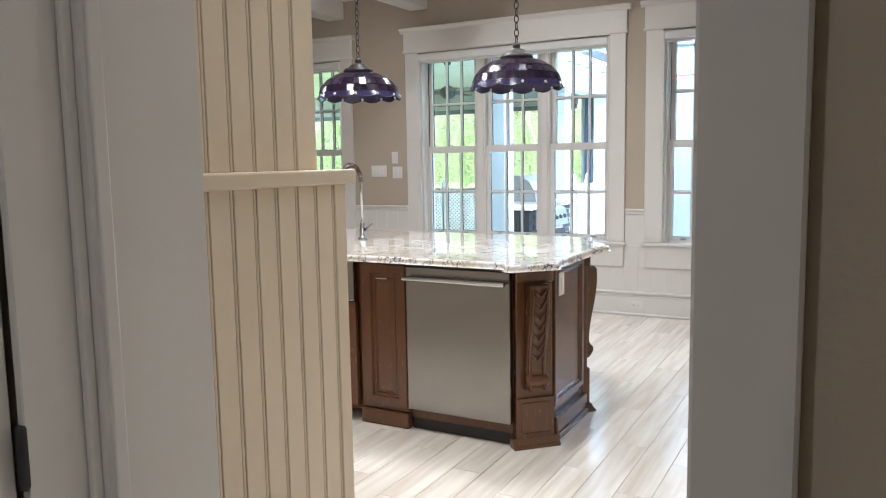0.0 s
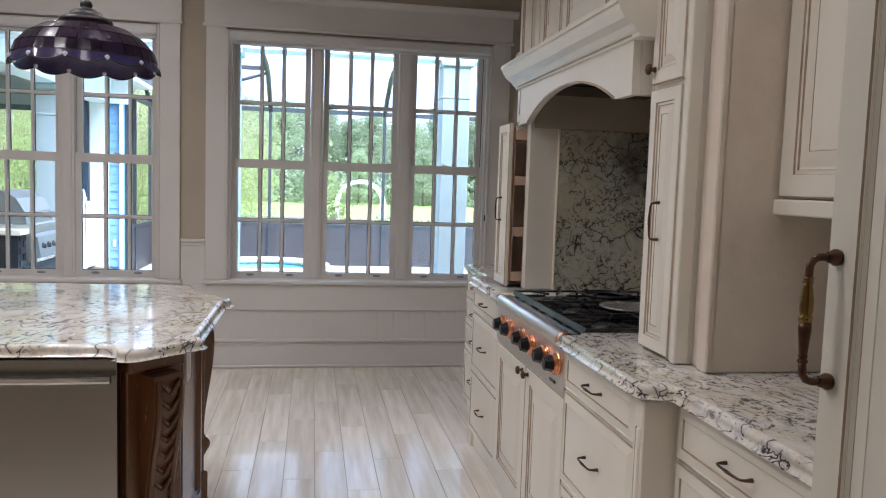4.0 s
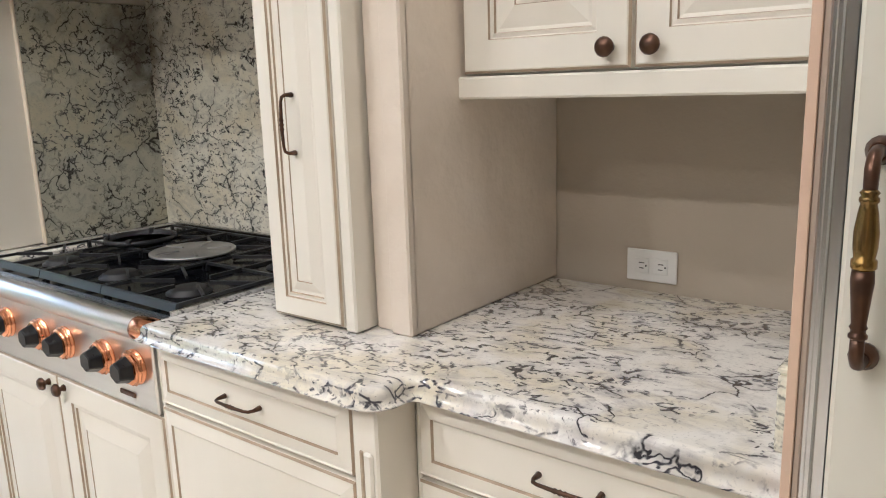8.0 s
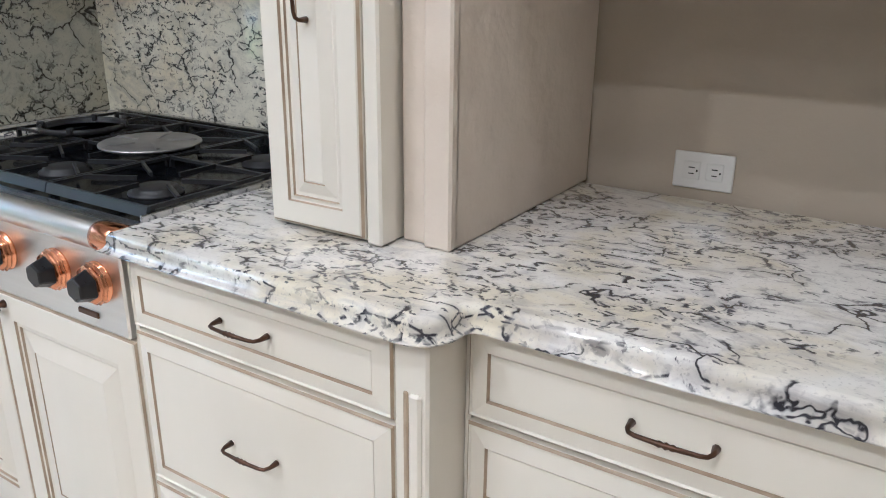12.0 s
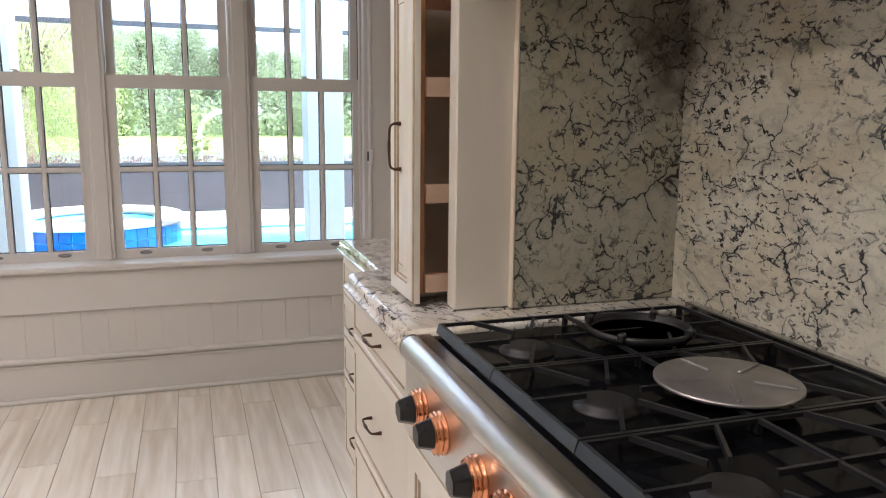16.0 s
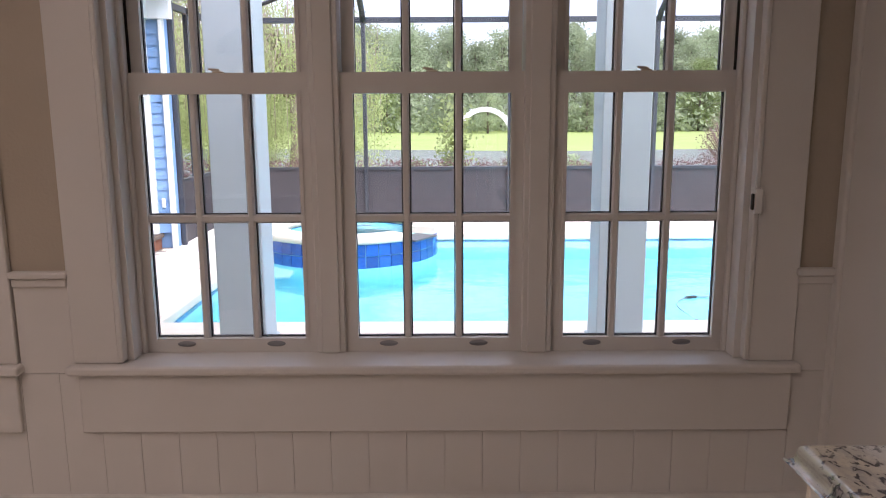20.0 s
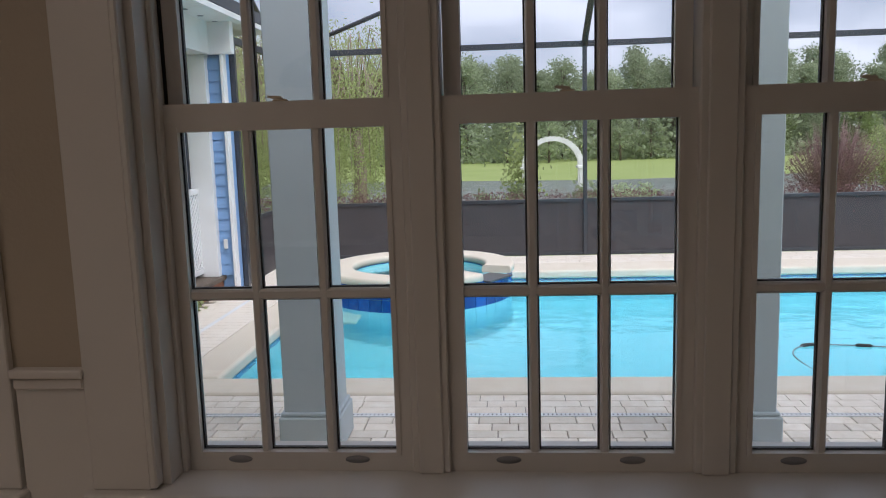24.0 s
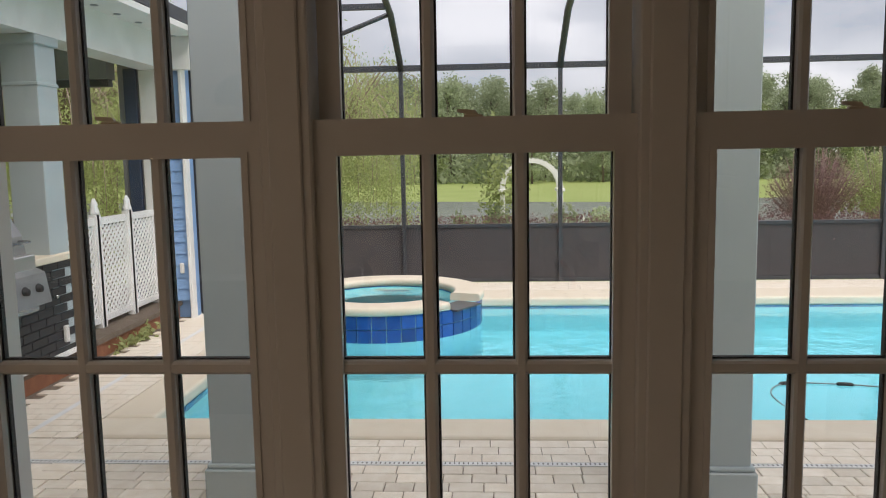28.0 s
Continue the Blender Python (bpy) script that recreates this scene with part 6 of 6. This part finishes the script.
for y in (12.42, 12.85, 13.27, 13.69, 14.13, 14.55, 14.97):
    bm = bmesh.new()
    lathe(bm, [(0.028, 2.859), (0.034, 2.859), (0.034, 2.853), (0.026, 2.852), (0.003, 2.855)], 14, at=(-3.50, y, 0))
    part("soffit_spot", bm, "shutter", wing, "small recessed soffit spot")
part("side_post", cubes((-3.46, -3.40, 15.26, 15.32, ZD, 2.74)), "cage", wing)
part("side_post", cubes((-3.50, -3.44, 15.95, 16.01, ZD, 2.74)), "cage", wing)
part("side_kick_panel", cubes((-3.48, -3.465, 15.33, FY - 0.06, ZD, 0.49)), "kick", wing)
part("side_rail", cubes((-3.50, -3.44, 15.33, FY - 0.06, 0.49, 0.535)), "cage", wing)
part("side_rail", cubes((-3.50, -3.44, 15.26, FY - 0.06, 2.66, 2.74)), "cage", wing)
part("back_beam", cubes((-10.5, -4.30, 15.0, 15.2, 2.42, 2.86)), "shutter", wing)
part("screen_rail", cubes((-10.5, -4.30, 15.04, 15.14, 2.34, 2.42)), "cage", wing)
part("screen_rail", cubes((-10.5, -4.30, 15.04, 15.14, 0.78, 0.84)), "cage", wing)
for x in (-6.4, -8.0, -9.4):
    part("screen_post", cubes((x, x + 0.09, 15.04, 15.14, -0.11, 2.42)), "cage", wing)

def lattice(x, y, w, h, rz, z):
    """A vinyl lattice panel between pointed posts."""
    p = thing("lattice_panel", "white vinyl privacy lattice panel with pointed posts", "fence panel", pose(x, y, z, 0, 0, rz), group="lattice panels")
    part("frame", cubes((0, w, -0.02, 0.02, 0.0, 0.06), (0, w, -0.02, 0.02, h - 0.07, h), (0, 0.05, -0.02, 0.02, 0.06, h - 0.07), (w - 0.05, w, -0.02, 0.02, 0.06, h - 0.07)), "white", p)
    for u in (0.0, w):
        bm = bmesh.new()
        box(bm, u - 0.035, u + 0.035, -0.035, 0.035, -0.06, h + 0.03)
        lathe(bm, [(0.045, h + 0.03), (0.045, h + 0.06), (0.028, h + 0.11), (0.032, h + 0.13), (0.004, h + 0.19)], 4, at=(u, 0, 0))
        part("post", bm, "white", p)
    bm = bmesh.new()
    s = 0.075
    k = -int(h / s) - 1
    while k * s < w:
        for sgn in (1, -1):
            pts = []
            for u, v in ((k * s, 0.0), (k * s + h, h)):
                pts.append((u, v))
            (u0, v0), (u1, v1) = pts
            if u0 < 0.02:
                v0, u0 = v0 + (0.02 - u0), 0.02
            if u1 > w - 0.02:
                v1, u1 = v1 - (u1 - w + 0.02), w - 0.02
            if u1 - u0 > 0.03:
                if sgn < 0:
                    u0, u1 = w - u0, w - u1
                d = 0.017
                prism(bm, [(u0 - d, v0 + 0.02), (u0 + d, v0 + 0.02), (u1 + d, v1 - 0.02), (u1 - d, v1 - 0.02)], -0.008 if sgn > 0 else 0.0, 0.0 if sgn > 0 else 0.008, "y")
        k += 1
    part("lattice", bm, "white", p)


for y in (13.05, 13.72, 14.39):
    lattice(-3.86, y, 0.64, 1.02, 90, -0.06)
for x in (-7.72, -6.82, -5.92):
    lattice(x, 14.5, 0.86, 0.90, 0, -0.06)

weeds = leaves("weeds", 160, lambda r: (-3.63 + abs(r.gauss(0, 0.05)), 13.9 + r.gauss(0, 0.25), ZD + abs(r.gauss(0, 0.05))), 0.03, random.Random(41))
weeds.materials.append(M["lightleaf"])
tagged(new("weeds", weeds), "small green weeds at the foot of the brick base", "weeds", kind="stuff")
bar = thing("grill_island", "black brick outdoor kitchen with a pale stone top", "outdoor kitchen", pose(-3.60, 11.05, -0.11, 0, 0, 90))
part("brick_core", cubes((0.0, 1.77, 0.012, 0.62, 0.0, 0.80)), "blackbrick", bar)
bk = None
for r in range(11):
    for i in range(8):
        if r % 2 and i == 7:
            continue
        mt = Matrix.Translation((0.035 + i * 0.212 + (0.106 if r % 2 else 0.0), 0.012, 0.012 + r * 0.072))
        bk = part("brick", cubes((0.004, 0.208, -0.012, 0.0, 0.004, 0.068)), "blackbrick", bar, m=mt) if bk is None else again(bk, mt)
for r in range(11):
    for i in range(2):
        again(bk, pose(1.77, 0.05 + i * 0.24 + (0.08 if r % 2 else 0.0), 0.012 + r * 0.072, 0, 0, 90))
part("stone_top", rbox(-0.04, 1.80, -0.03, 0.66, 0.80, 0.86, 0.012, 2), "coping", bar)
part("skirting", rbox(0.0, 1.77, -0.020, 0.0, 0.0, 0.045, 0.004), "white", bar, "white base strip")
part("gas_tap", rbox(1.45, 1.48, -0.02, 0.0, 0.50, 0.53, 0.006), "steelh", bar)
part("outlet_box", rbox(1.53, 1.58, -0.03, 0.0, 0.12, 0.26, 0.006), "plastic", bar, "white outdoor socket box")
gr = thing("gas_grill", "stainless gas grill with a domed hood set in the brick bar", "grill", pose(-3.60, 11.72, 0.40, 0, 0, 90))
part("body", rbox(-0.46, 0.46, -0.06, 0.60, 0.0, 0.40, 0.01, 2), "rangesteel", gr)
bm = bmesh.new()
prism(bm, [(0.0, 0.40), (0.60, 0.40), (0.60, 0.56), (0.54, 0.70), (0.42, 0.77), (0.26, 0.77), (0.11, 0.69), (0.02, 0.54)], -0.44, 0.44, "x")
part("hood", bm, "grillsteel", gr)
bm = bmesh.new()
prism(bm, [(-0.06, 0.02), (-0.16, 0.03), (-0.12, 0.26), (-0.06, 0.29)], -0.47, 0.47, "x")
cp = part("control_panel", bm, "grillsteel", gr)
for i in range(5):
    bm = bmesh.new()
    lathe(bm, [(0.040, 0.0), (0.040, -0.006), (0.026, -0.008), (0.026, -0.030), (0.020, -0.034), (0.003, -0.034)], 14, axis="y")
    part("knob", bm, "slot", cp, m=Matrix.Translation((-0.34 + i * 0.17, -0.136, 0.15)))
bm = bmesh.new()
tube(bm, [(-0.38, 0.02, 0.50), (-0.38, -0.07, 0.50), (0.38, -0.07, 0.50), (0.38, 0.02, 0.50)], 0.012, 8)
part("handle", bm, "steelh", gr)
part("drip_tray", rbox(-0.40, 0.40, -0.10, -0.06, -0.03, 0.02, 0.006), "steelh", gr)
fan = thing("ceiling_fan", "dark ceiling fan under the porch ceiling", "ceiling fan", pose(-4.95, 11.2, 0))
bm = bmesh.new()
lathe(bm, [(0.06, 2.858), (0.05, 2.80), (0.015, 2.78), (0.015, 2.50), (0.06, 2.48), (0.12, 2.44), (0.13, 2.38), (0.08, 2.32), (0.02, 2.30)], 18)
part("motor", bm, "cage", fan)
for i in range(5):
    part("blade", rbox(0.12, 0.68, -0.06, 0.06, 2.395, 2.405, 0.004), "bark", fan, m=Matrix.Rotation(i * 2 * math.pi / 5 + 0.3, 4, "Z"))
# ---- planting ----
def blobs(centres, rng):
    def shape(r):
        cx, cy, cz, rx, rz = centres[r.randrange(len(centres))]
        p = Vector((r.gauss(0, 1), r.gauss(0, 1), r.gauss(0, 1))).normalized() * (0.25 + 0.55 * r.random() + abs(r.gauss(0, 0.22)))
        return (cx + p.x * rx, cy + p.y * rx, cz + p.z * rz)
    return shape


def tree(label, height, spread, seed, leaf="leaf", base=0.35, count=6500, size=0.13, limbs=20):
    """Trunk, limbs, and a crown of small leaf clumps round the limb tips, denser at the tips."""
    rng = random.Random(seed)
    t = thing("tree", label, "tree", pose(0, 0, -0.62), group="trees beyond the lawn")
    bm = bmesh.new()
    lean = rng.uniform(-0.4, 0.4)
    tube(bm, [(0, 0, 0), (lean * 0.3, 0, height * 0.35), (lean, 0.1, height * 0.9)], [0.018 * height, 0.014 * height, 0.004 * height], 7)
    cs = []
    for i in range(limbs):
        h = (i + rng.random()) / limbs
        z = height * (base + (0.95 - base) * h)
        k = 1 - 0.75 * abs(h - 0.35) - 0.25 * h
        a = i * 2.4 + rng.uniform(-0.5, 0.5)
        d = spread * k * rng.uniform(0.35, 0.85)
        tip = (lean + d * math.cos(a), d * math.sin(a), z)
        tube(bm, [(lean * 0.6, 0, z - 0.12 * height), ((lean * 0.6 + tip[0]) / 2, tip[1] / 2, z - 0.05 * height), tip], [0.007 * height, 0.004 * height, 0.0015 * height], 5)
        cs.append((*tip, spread * rng.uniform(0.20, 0.40), height * rng.uniform(0.05, 0.10)))
        cs.append((tip[0] * 0.5, tip[1] * 0.5, z + rng.uniform(-0.3, 0.5), spread * rng.uniform(0.22, 0.36), height * rng.uniform(0.06, 0.11)))
    part("trunk", bm, "bark", t)
    me = leaves("crown", count, blobs(cs, rng), size, rng)
    me.materials.append(M[leaf])
    ob = new("crown", me)
    ob.parent = t
    return t


kinds = [tree("tall green pine beyond the lawn", 10, 2.6, 11, base=0.42, count=4200, size=0.12, limbs=14), tree("broad green tree at the edge of the woods", 10, 3.6, 12, base=0.12, count=5200, limbs=22), tree("dark green oak in the far woods", 10, 4.0, 13, base=0.22, count=5200, limbs=20), tree("light green young tree at the edge of the woods", 10, 4.2, 14, "fresh", 0.06, 6500, 0.14, 26)]
rng = random.Random(5)
spots = [(-58 + i * 4.4 + rng.uniform(-1.5, 1.5), 70 + rng.uniform(-2, 3), rng.uniform(0.42, 0.62), rng.choice((1, 3, 3, 2))) for i in range(26)]
spots += [(-58 + i * 2.9 + rng.uniform(-1.0, 1.0), 78 + rng.uniform(-3, 3), rng.uniform(0.70, 0.95), rng.choice((0, 1, 2, 2))) for i in range(40)]
spots += [(-64 + i * 3.2 + rng.uniform(-1.2, 1.2), 89 + rng.uniform(-3, 4), rng.uniform(0.84, 1.12), rng.choice((0, 0, 2))) for i in range(39)]
spots += [(-62 + i * 3.6 + rng.uniform(-1.5, 1.5), 98 + rng.uniform(-3, 4), rng.uniform(0.92, 1.16), rng.choice((0, 1, 2))) for i in range(36)]
spots += [(-58 - i * 5, 62 - i * 3.0, rng.uniform(0.7, 0.9), i % 4) for i in range(5)]
placed = [Matrix.Translation((x, y, -0.62)) @ Matrix.Rotation(rng.random() * 6, 4, "Z") @ Matrix.Diagonal((s * 1.1, s * 1.1, s, 1)) for x, y, s, k in spots]
for m, (x, y, s, k) in list(zip(placed, spots))[4:]:
    copy_thing(kinds[k], m)
for i in range(4):
    kinds[i].matrix_basis = placed[i]
under = leaves("undergrowth", 26000, lambda r: (r.uniform(-70, 75), 75 + r.uniform(-5, 6), -0.6 + abs(r.gauss(0, 1.5))), 0.26, random.Random(3))
under.materials.append(M["leaf"])
tagged(new("undergrowth", under), "dense green undergrowth at the foot of the woods", "bushes", kind="stuff")

hed = leaves("hedge", 90000, lambda r: (r.uniform(-11, 14), FY + 0.75 + r.gauss(0, 0.25), 0.10 + r.uniform(-0.5, 0.48) + r.gauss(0, 0.03)), 0.019, random.Random(8))
hed.materials.append(M["purple"])
tagged(new("hedge", hed), "burgundy-leaved hedge along the screen enclosure", "hedge", kind="stuff")


M["redtwig"] = mat("purple_brown_twigs", (0.27, 0.18, 0.165), 0.8, second=(0.20, 0.12, 0.115), scale=9)
M["twig"] = mat("pale_bare_twigs", (0.42, 0.33, 0.28), 0.8, second=(0.32, 0.24, 0.20), scale=9)


def willow(x, y, s, label, seed, leaf="lightleaf", count=36000):
    rng = random.Random(seed)
    t = thing("willow_tree", label, "tree", pose(x, y, -0.62))
    bm = bmesh.new()
    tube(bm, [(0, 0, 0), (0.1, 0, 1.2 * s), (0.0, 0, 2.4 * s)], [0.14 * s, 0.10 * s, 0.05 * s], 8)
    strands = []
    for i in range(130):
        a, r = rng.random() * 6.28, rng.uniform(0.3, 1.0)
        top = Vector((r * 1.1 * s * math.cos(a), r * 1.1 * s * math.sin(a), s * rng.uniform(2.2, 3.3)))
        out = Vector((r * 1.7 * s * math.cos(a), r * 1.7 * s * math.sin(a), top.z - s * rng.uniform(0.9, 2.2)))
        mid = (top + out) / 2 + Vector((0.25 * s * math.cos(a), 0.25 * s * math.sin(a), 0.25 * s))
        tube(bm, [(0, 0, 1.8 * s), top, mid, out], [0.016 * s, 0.009 * s, 0.005 * s, 0.002 * s], 4)
        strands.append((top, mid, out))
    part("trunk", bm, "twig", t)

    def shape(r):
        p, q, e = strands[r.randrange(len(strands))]
        k = r.random()
        c = p.lerp(q, k) if k < 0.5 and r.random() < 0.5 else q.lerp(e, k)
        return (c.x + r.gauss(0, 0.10) * s, c.y + r.gauss(0, 0.10) * s, c.z + r.gauss(0, 0.12) * s)
    me = leaves("crown", count, shape, 0.026 * s, rng, 1.6, 0.34)
    me.materials.append(M[leaf])
    ob = new("crown", me)
    ob.parent = t
    return t


willow(-3.2, 21.5, 1.25, "yellow-green willow with hanging twigs beyond the pool screen", 21)
willow(-8.5, 21.0, 1.5, "tall yellow-green tree beside the covered porch", 22)
willow(-12.0, 19.5, 1.5, "light green tree seen through the porch", 23)
willow(-6.5, 27.0, 1.6, "light green tree behind the willow", 24)


def shrub(x, y, s, label, seed, leaf, count, twigs, size=0.035, stem="twig"):
    """A rounded shrub: stems fanning up from the ground under a crown of small leaves."""
    rng = random.Random(seed)
    t = thing("shrub", label, "shrub", pose(x, y, -0.62))
    bm = bmesh.new()
    cs = []
    for i in range(twigs):
        a, r = rng.random() * 6.28, rng.random() ** 0.5
        tip = Vector((r * s * 0.5 * math.cos(a), r * s * 0.5 * math.sin(a), s * (1.02 - 0.35 * r * r) * rng.uniform(0.8, 1.1)))
        tube(bm, [(0.10 * tip.x, 0.10 * tip.y, 0.0), (0.40 * tip.x, 0.40 * tip.y, tip.z * 0.45), (0.8 * tip.x, 0.8 * tip.y, tip.z * 0.8), tip], [0.012, 0.009, 0.006, 0.003], 4)
        cs.append((tip.x * 0.9, tip.y * 0.9, tip.z * rng.uniform(0.45, 0.92), s * 0.13, s * 0.14))
    part("stems", bm, stem, t)
    me = leaves("foliage", count, blobs(cs, rng), size, rng)
    me.materials.append(M[leaf])
    ob = new("foliage", me)
    ob.parent = t


shrub(7.35, 24.5, 2.15, "burgundy shrub with pale bare twigs by the lawn", 26, "purple", 6000, 300, 0.022, "redtwig")
shrub(9.0, 24.7, 2.3, "yellow-green leafy shrub beside the burgundy one", 25, "lightleaf", 6500, 60)
shrub(10.4, 24.9, 2.2, "green leafy shrub by the pool screen", 29, "fresh", 6500, 60)
willow(-9.5, 25.0, 1.8, "light green tree beyond the porch screen", 27)
willow(-5.2, 23.5, 1.2, "yellow-green bush beside the pool screen", 28)

arch = thing("garden_arch", "white garden arch with climbing green vine", "arch", pose(0.96, 25.0, -0.62))
n = 22
for yy in (-0.24, 0.20):
    bm = bmesh.new()
    rings = []
    for i in range(n + 1):
        a = math.pi * i / n
        rings.append([bm.verts.new((-r * math.cos(a), yy + d, 1.35 + r * 0.97 * math.sin(a))) for r, d in ((0.63, 0.0), (0.74, 0.0), (0.74, 0.04), (0.63, 0.04))])
    for p, q in zip(rings, rings[1:]):
        for k in range(4):
            bm.faces.new((p[k], q[k], q[(k + 1) % 4], p[(k + 1) % 4]))
    bmesh.ops.recalc_face_normals(bm, faces=bm.faces)
    part("hoop", bm, "white", arch)
    for u in (-0.685, 0.685):
        part("post", rbox(u - 0.055, u + 0.055, yy - 0.01, yy + 0.05, 0.0, 1.30, 0.006), "white", arch)
        part("post_cap", rbox(u - 0.10, u + 0.10, yy - 0.04, yy + 0.08, 1.28, 1.36, 0.012), "white", arch)
for i in range(n):
    a = math.pi * (i + 0.5) / n
    part("slat", rbox(-0.012, 0.012, -0.24, 0.24, -0.010, 0.010, 0.003), "white", arch, m=pose(-0.745 * math.cos(a), 0, 1.35 + 0.725 * math.sin(a)))
me = leaves("vine", 700, lambda r: (-0.62 + r.gauss(0, 0.22) - 0.15, r.gauss(0, 0.3), 0.3 + abs(r.gauss(0.8, 0.6))), 0.07, random.Random(31))
me.materials.append(M["lightleaf"])
ob = new("vine", me)
ob.parent = arch
fence = thing("picket_fence", "low white picket fence beside the garden arch", "fence", pose(0, 25.2, -0.62))
pk = None
for i in range(26):
    x = -0.9 + i * 0.14
    if 0.2 < x < 1.7:
        continue
    bm = bmesh.new()
    prism(bm, [(0.0, 0.0), (0.09, 0.0), (0.09, 0.62), (0.045, 0.70), (0.0, 0.62)], -0.012, 0.012, "y")
    pk = part("picket", bm, "white", fence, m=Matrix.Translation((x, 0, 0))) if pk is None else again(pk, Matrix.Translation((x, 0, 0)))
part("rail", cubes((-0.9, 0.25, 0.012, 0.04, 0.20, 0.26), (1.75, 2.75, 0.012, 0.04, 0.20, 0.26)), "white", fence)
for x, y, s in ((0.15, 24.6, 0.42), (1.75, 24.6, 0.45), (2.6, 24.7, 0.42), (-0.7, 24.6, 0.35), (3.2, 24.8, 0.4)):
    b = thing("shrub", "clipped green shrub by the garden arch", "shrub", pose(x, y, -0.62), group="clipped shrubs")
    me = leaves("foliage", 420, blobs([(0, 0, s * 1.15, s, s * 1.15)], random.Random(int(x * 10))), 0.06, random.Random(int(x * 10) + 1))
    me.materials.append(M["leaf"])
    ob = new("foliage", me)
    ob.parent = b
    bm = bmesh.new()
    tube(bm, [(0, 0, 0), (0, 0, s)], [0.04, 0.02], 6)
    part("stem", bm, "bark", b)

# ---- small repeated pieces ----
# floor tiles: 0.146 m wide, 0.915 m long, laid along y with staggered ends
rng = random.Random(2)
PW, PL = 0.1463, 0.915
plank_me = mesh("floor_tile", rbox(0.0014, PW - 0.0014, 0.0014, PL - 0.0014, -0.010, 0.0, 0.0009), "plank")
rest = []
count = 0
for i in range(-47, 10):
    x = -0.275 + i * PW
    off = (i * 0.381) % PL + rng.choice((0.0, 0.0, 0.02))
    for j in range(-3, 10):
        y0, y1 = 5.437 + off + (j - 7) * PL, 5.437 + off + (j - 6) * PL
        a, b = max(y0, -1.64), min(y1, YW - 0.002)
        if b - a < 0.05 or x > XR - 0.01 or x < -7.2:
            continue
        whole = abs((b - a) - PL) < 1e-6
        if count < 300 and whole and -2.6 < x and y0 > 2.2:
            o = new("floor_tile", plank_me)
            o.parent = floor
            o.location = (x, y0, 0)
            count += 1
        else:
            rest.append((x, a, b))
bm = bmesh.new()
for x, a, b in rest:
    box(bm, x + 0.0015, min(x + PW - 0.0015, XR - 0.003), a + 0.0015, b - 0.0015, -0.010, 0.0)
ob = part("floor_tiles", bm, "plank", floor)
ob["kind"] = "stuff"

# deck pavers: nearest courses as pieces
deck = bpy.data.objects["deck_slab"]
rng = random.Random(4)
widths = (0.16, 0.22, 0.19, 0.26)
PP = 0.1150
far_boxes = []
pm = [mesh("paver", rbox(0.003, w - 0.003, 0.003, PP - 0.003, -0.020, 0.0, 0.004), "paver") for w in widths]
count = 0
for r in range(24):
    y = 8.04 + r * PP
    x = -3.60 + rng.uniform(-0.2, 0.0)
    while x < 5.5:
        k = rng.randrange(4)
        if y > 9.75 and -2.6 < x < 2.6 and count < 300:
            o = new("paver", pm[k])
            o.parent = deck
            o.location = (x, y, ZD + rng.uniform(-0.0015, 0.0015))
            count += 1
        else:
            far_boxes.append((x + 0.003, x + widths[k] - 0.003, y + 0.003, y + PP - 0.003, ZD - 0.018, ZD + rng.uniform(-0.0015, 0.0015)))
        x += widths[k]
for y0, n in ((10.86, 3), (16.72, 6)):
    for r in range(n):
        x = -3.60
        while x < 10:
            k = rng.randrange(4)
            far_boxes.append((x + 0.003, x + widths[k] - 0.003, y0 + r * PP + 0.003, y0 + r * PP + PP - 0.003, ZD - 0.018, ZD))
            x += widths[k]
for r in range(48):
    x = -3.6 + (0.10 if r % 2 else 0.0)
    while x < PX0 - 0.36:
        far_boxes.append((x + 0.003, min(x + 0.217, PX0 - 0.345), 11.22 + r * PP + 0.003, 11.22 + r * PP + PP - 0.003, ZD - 0.018, ZD))
        x += 0.22
ob = part("pavers", cubes(*far_boxes), "paver", deck)
ob["kind"] = "stuff"
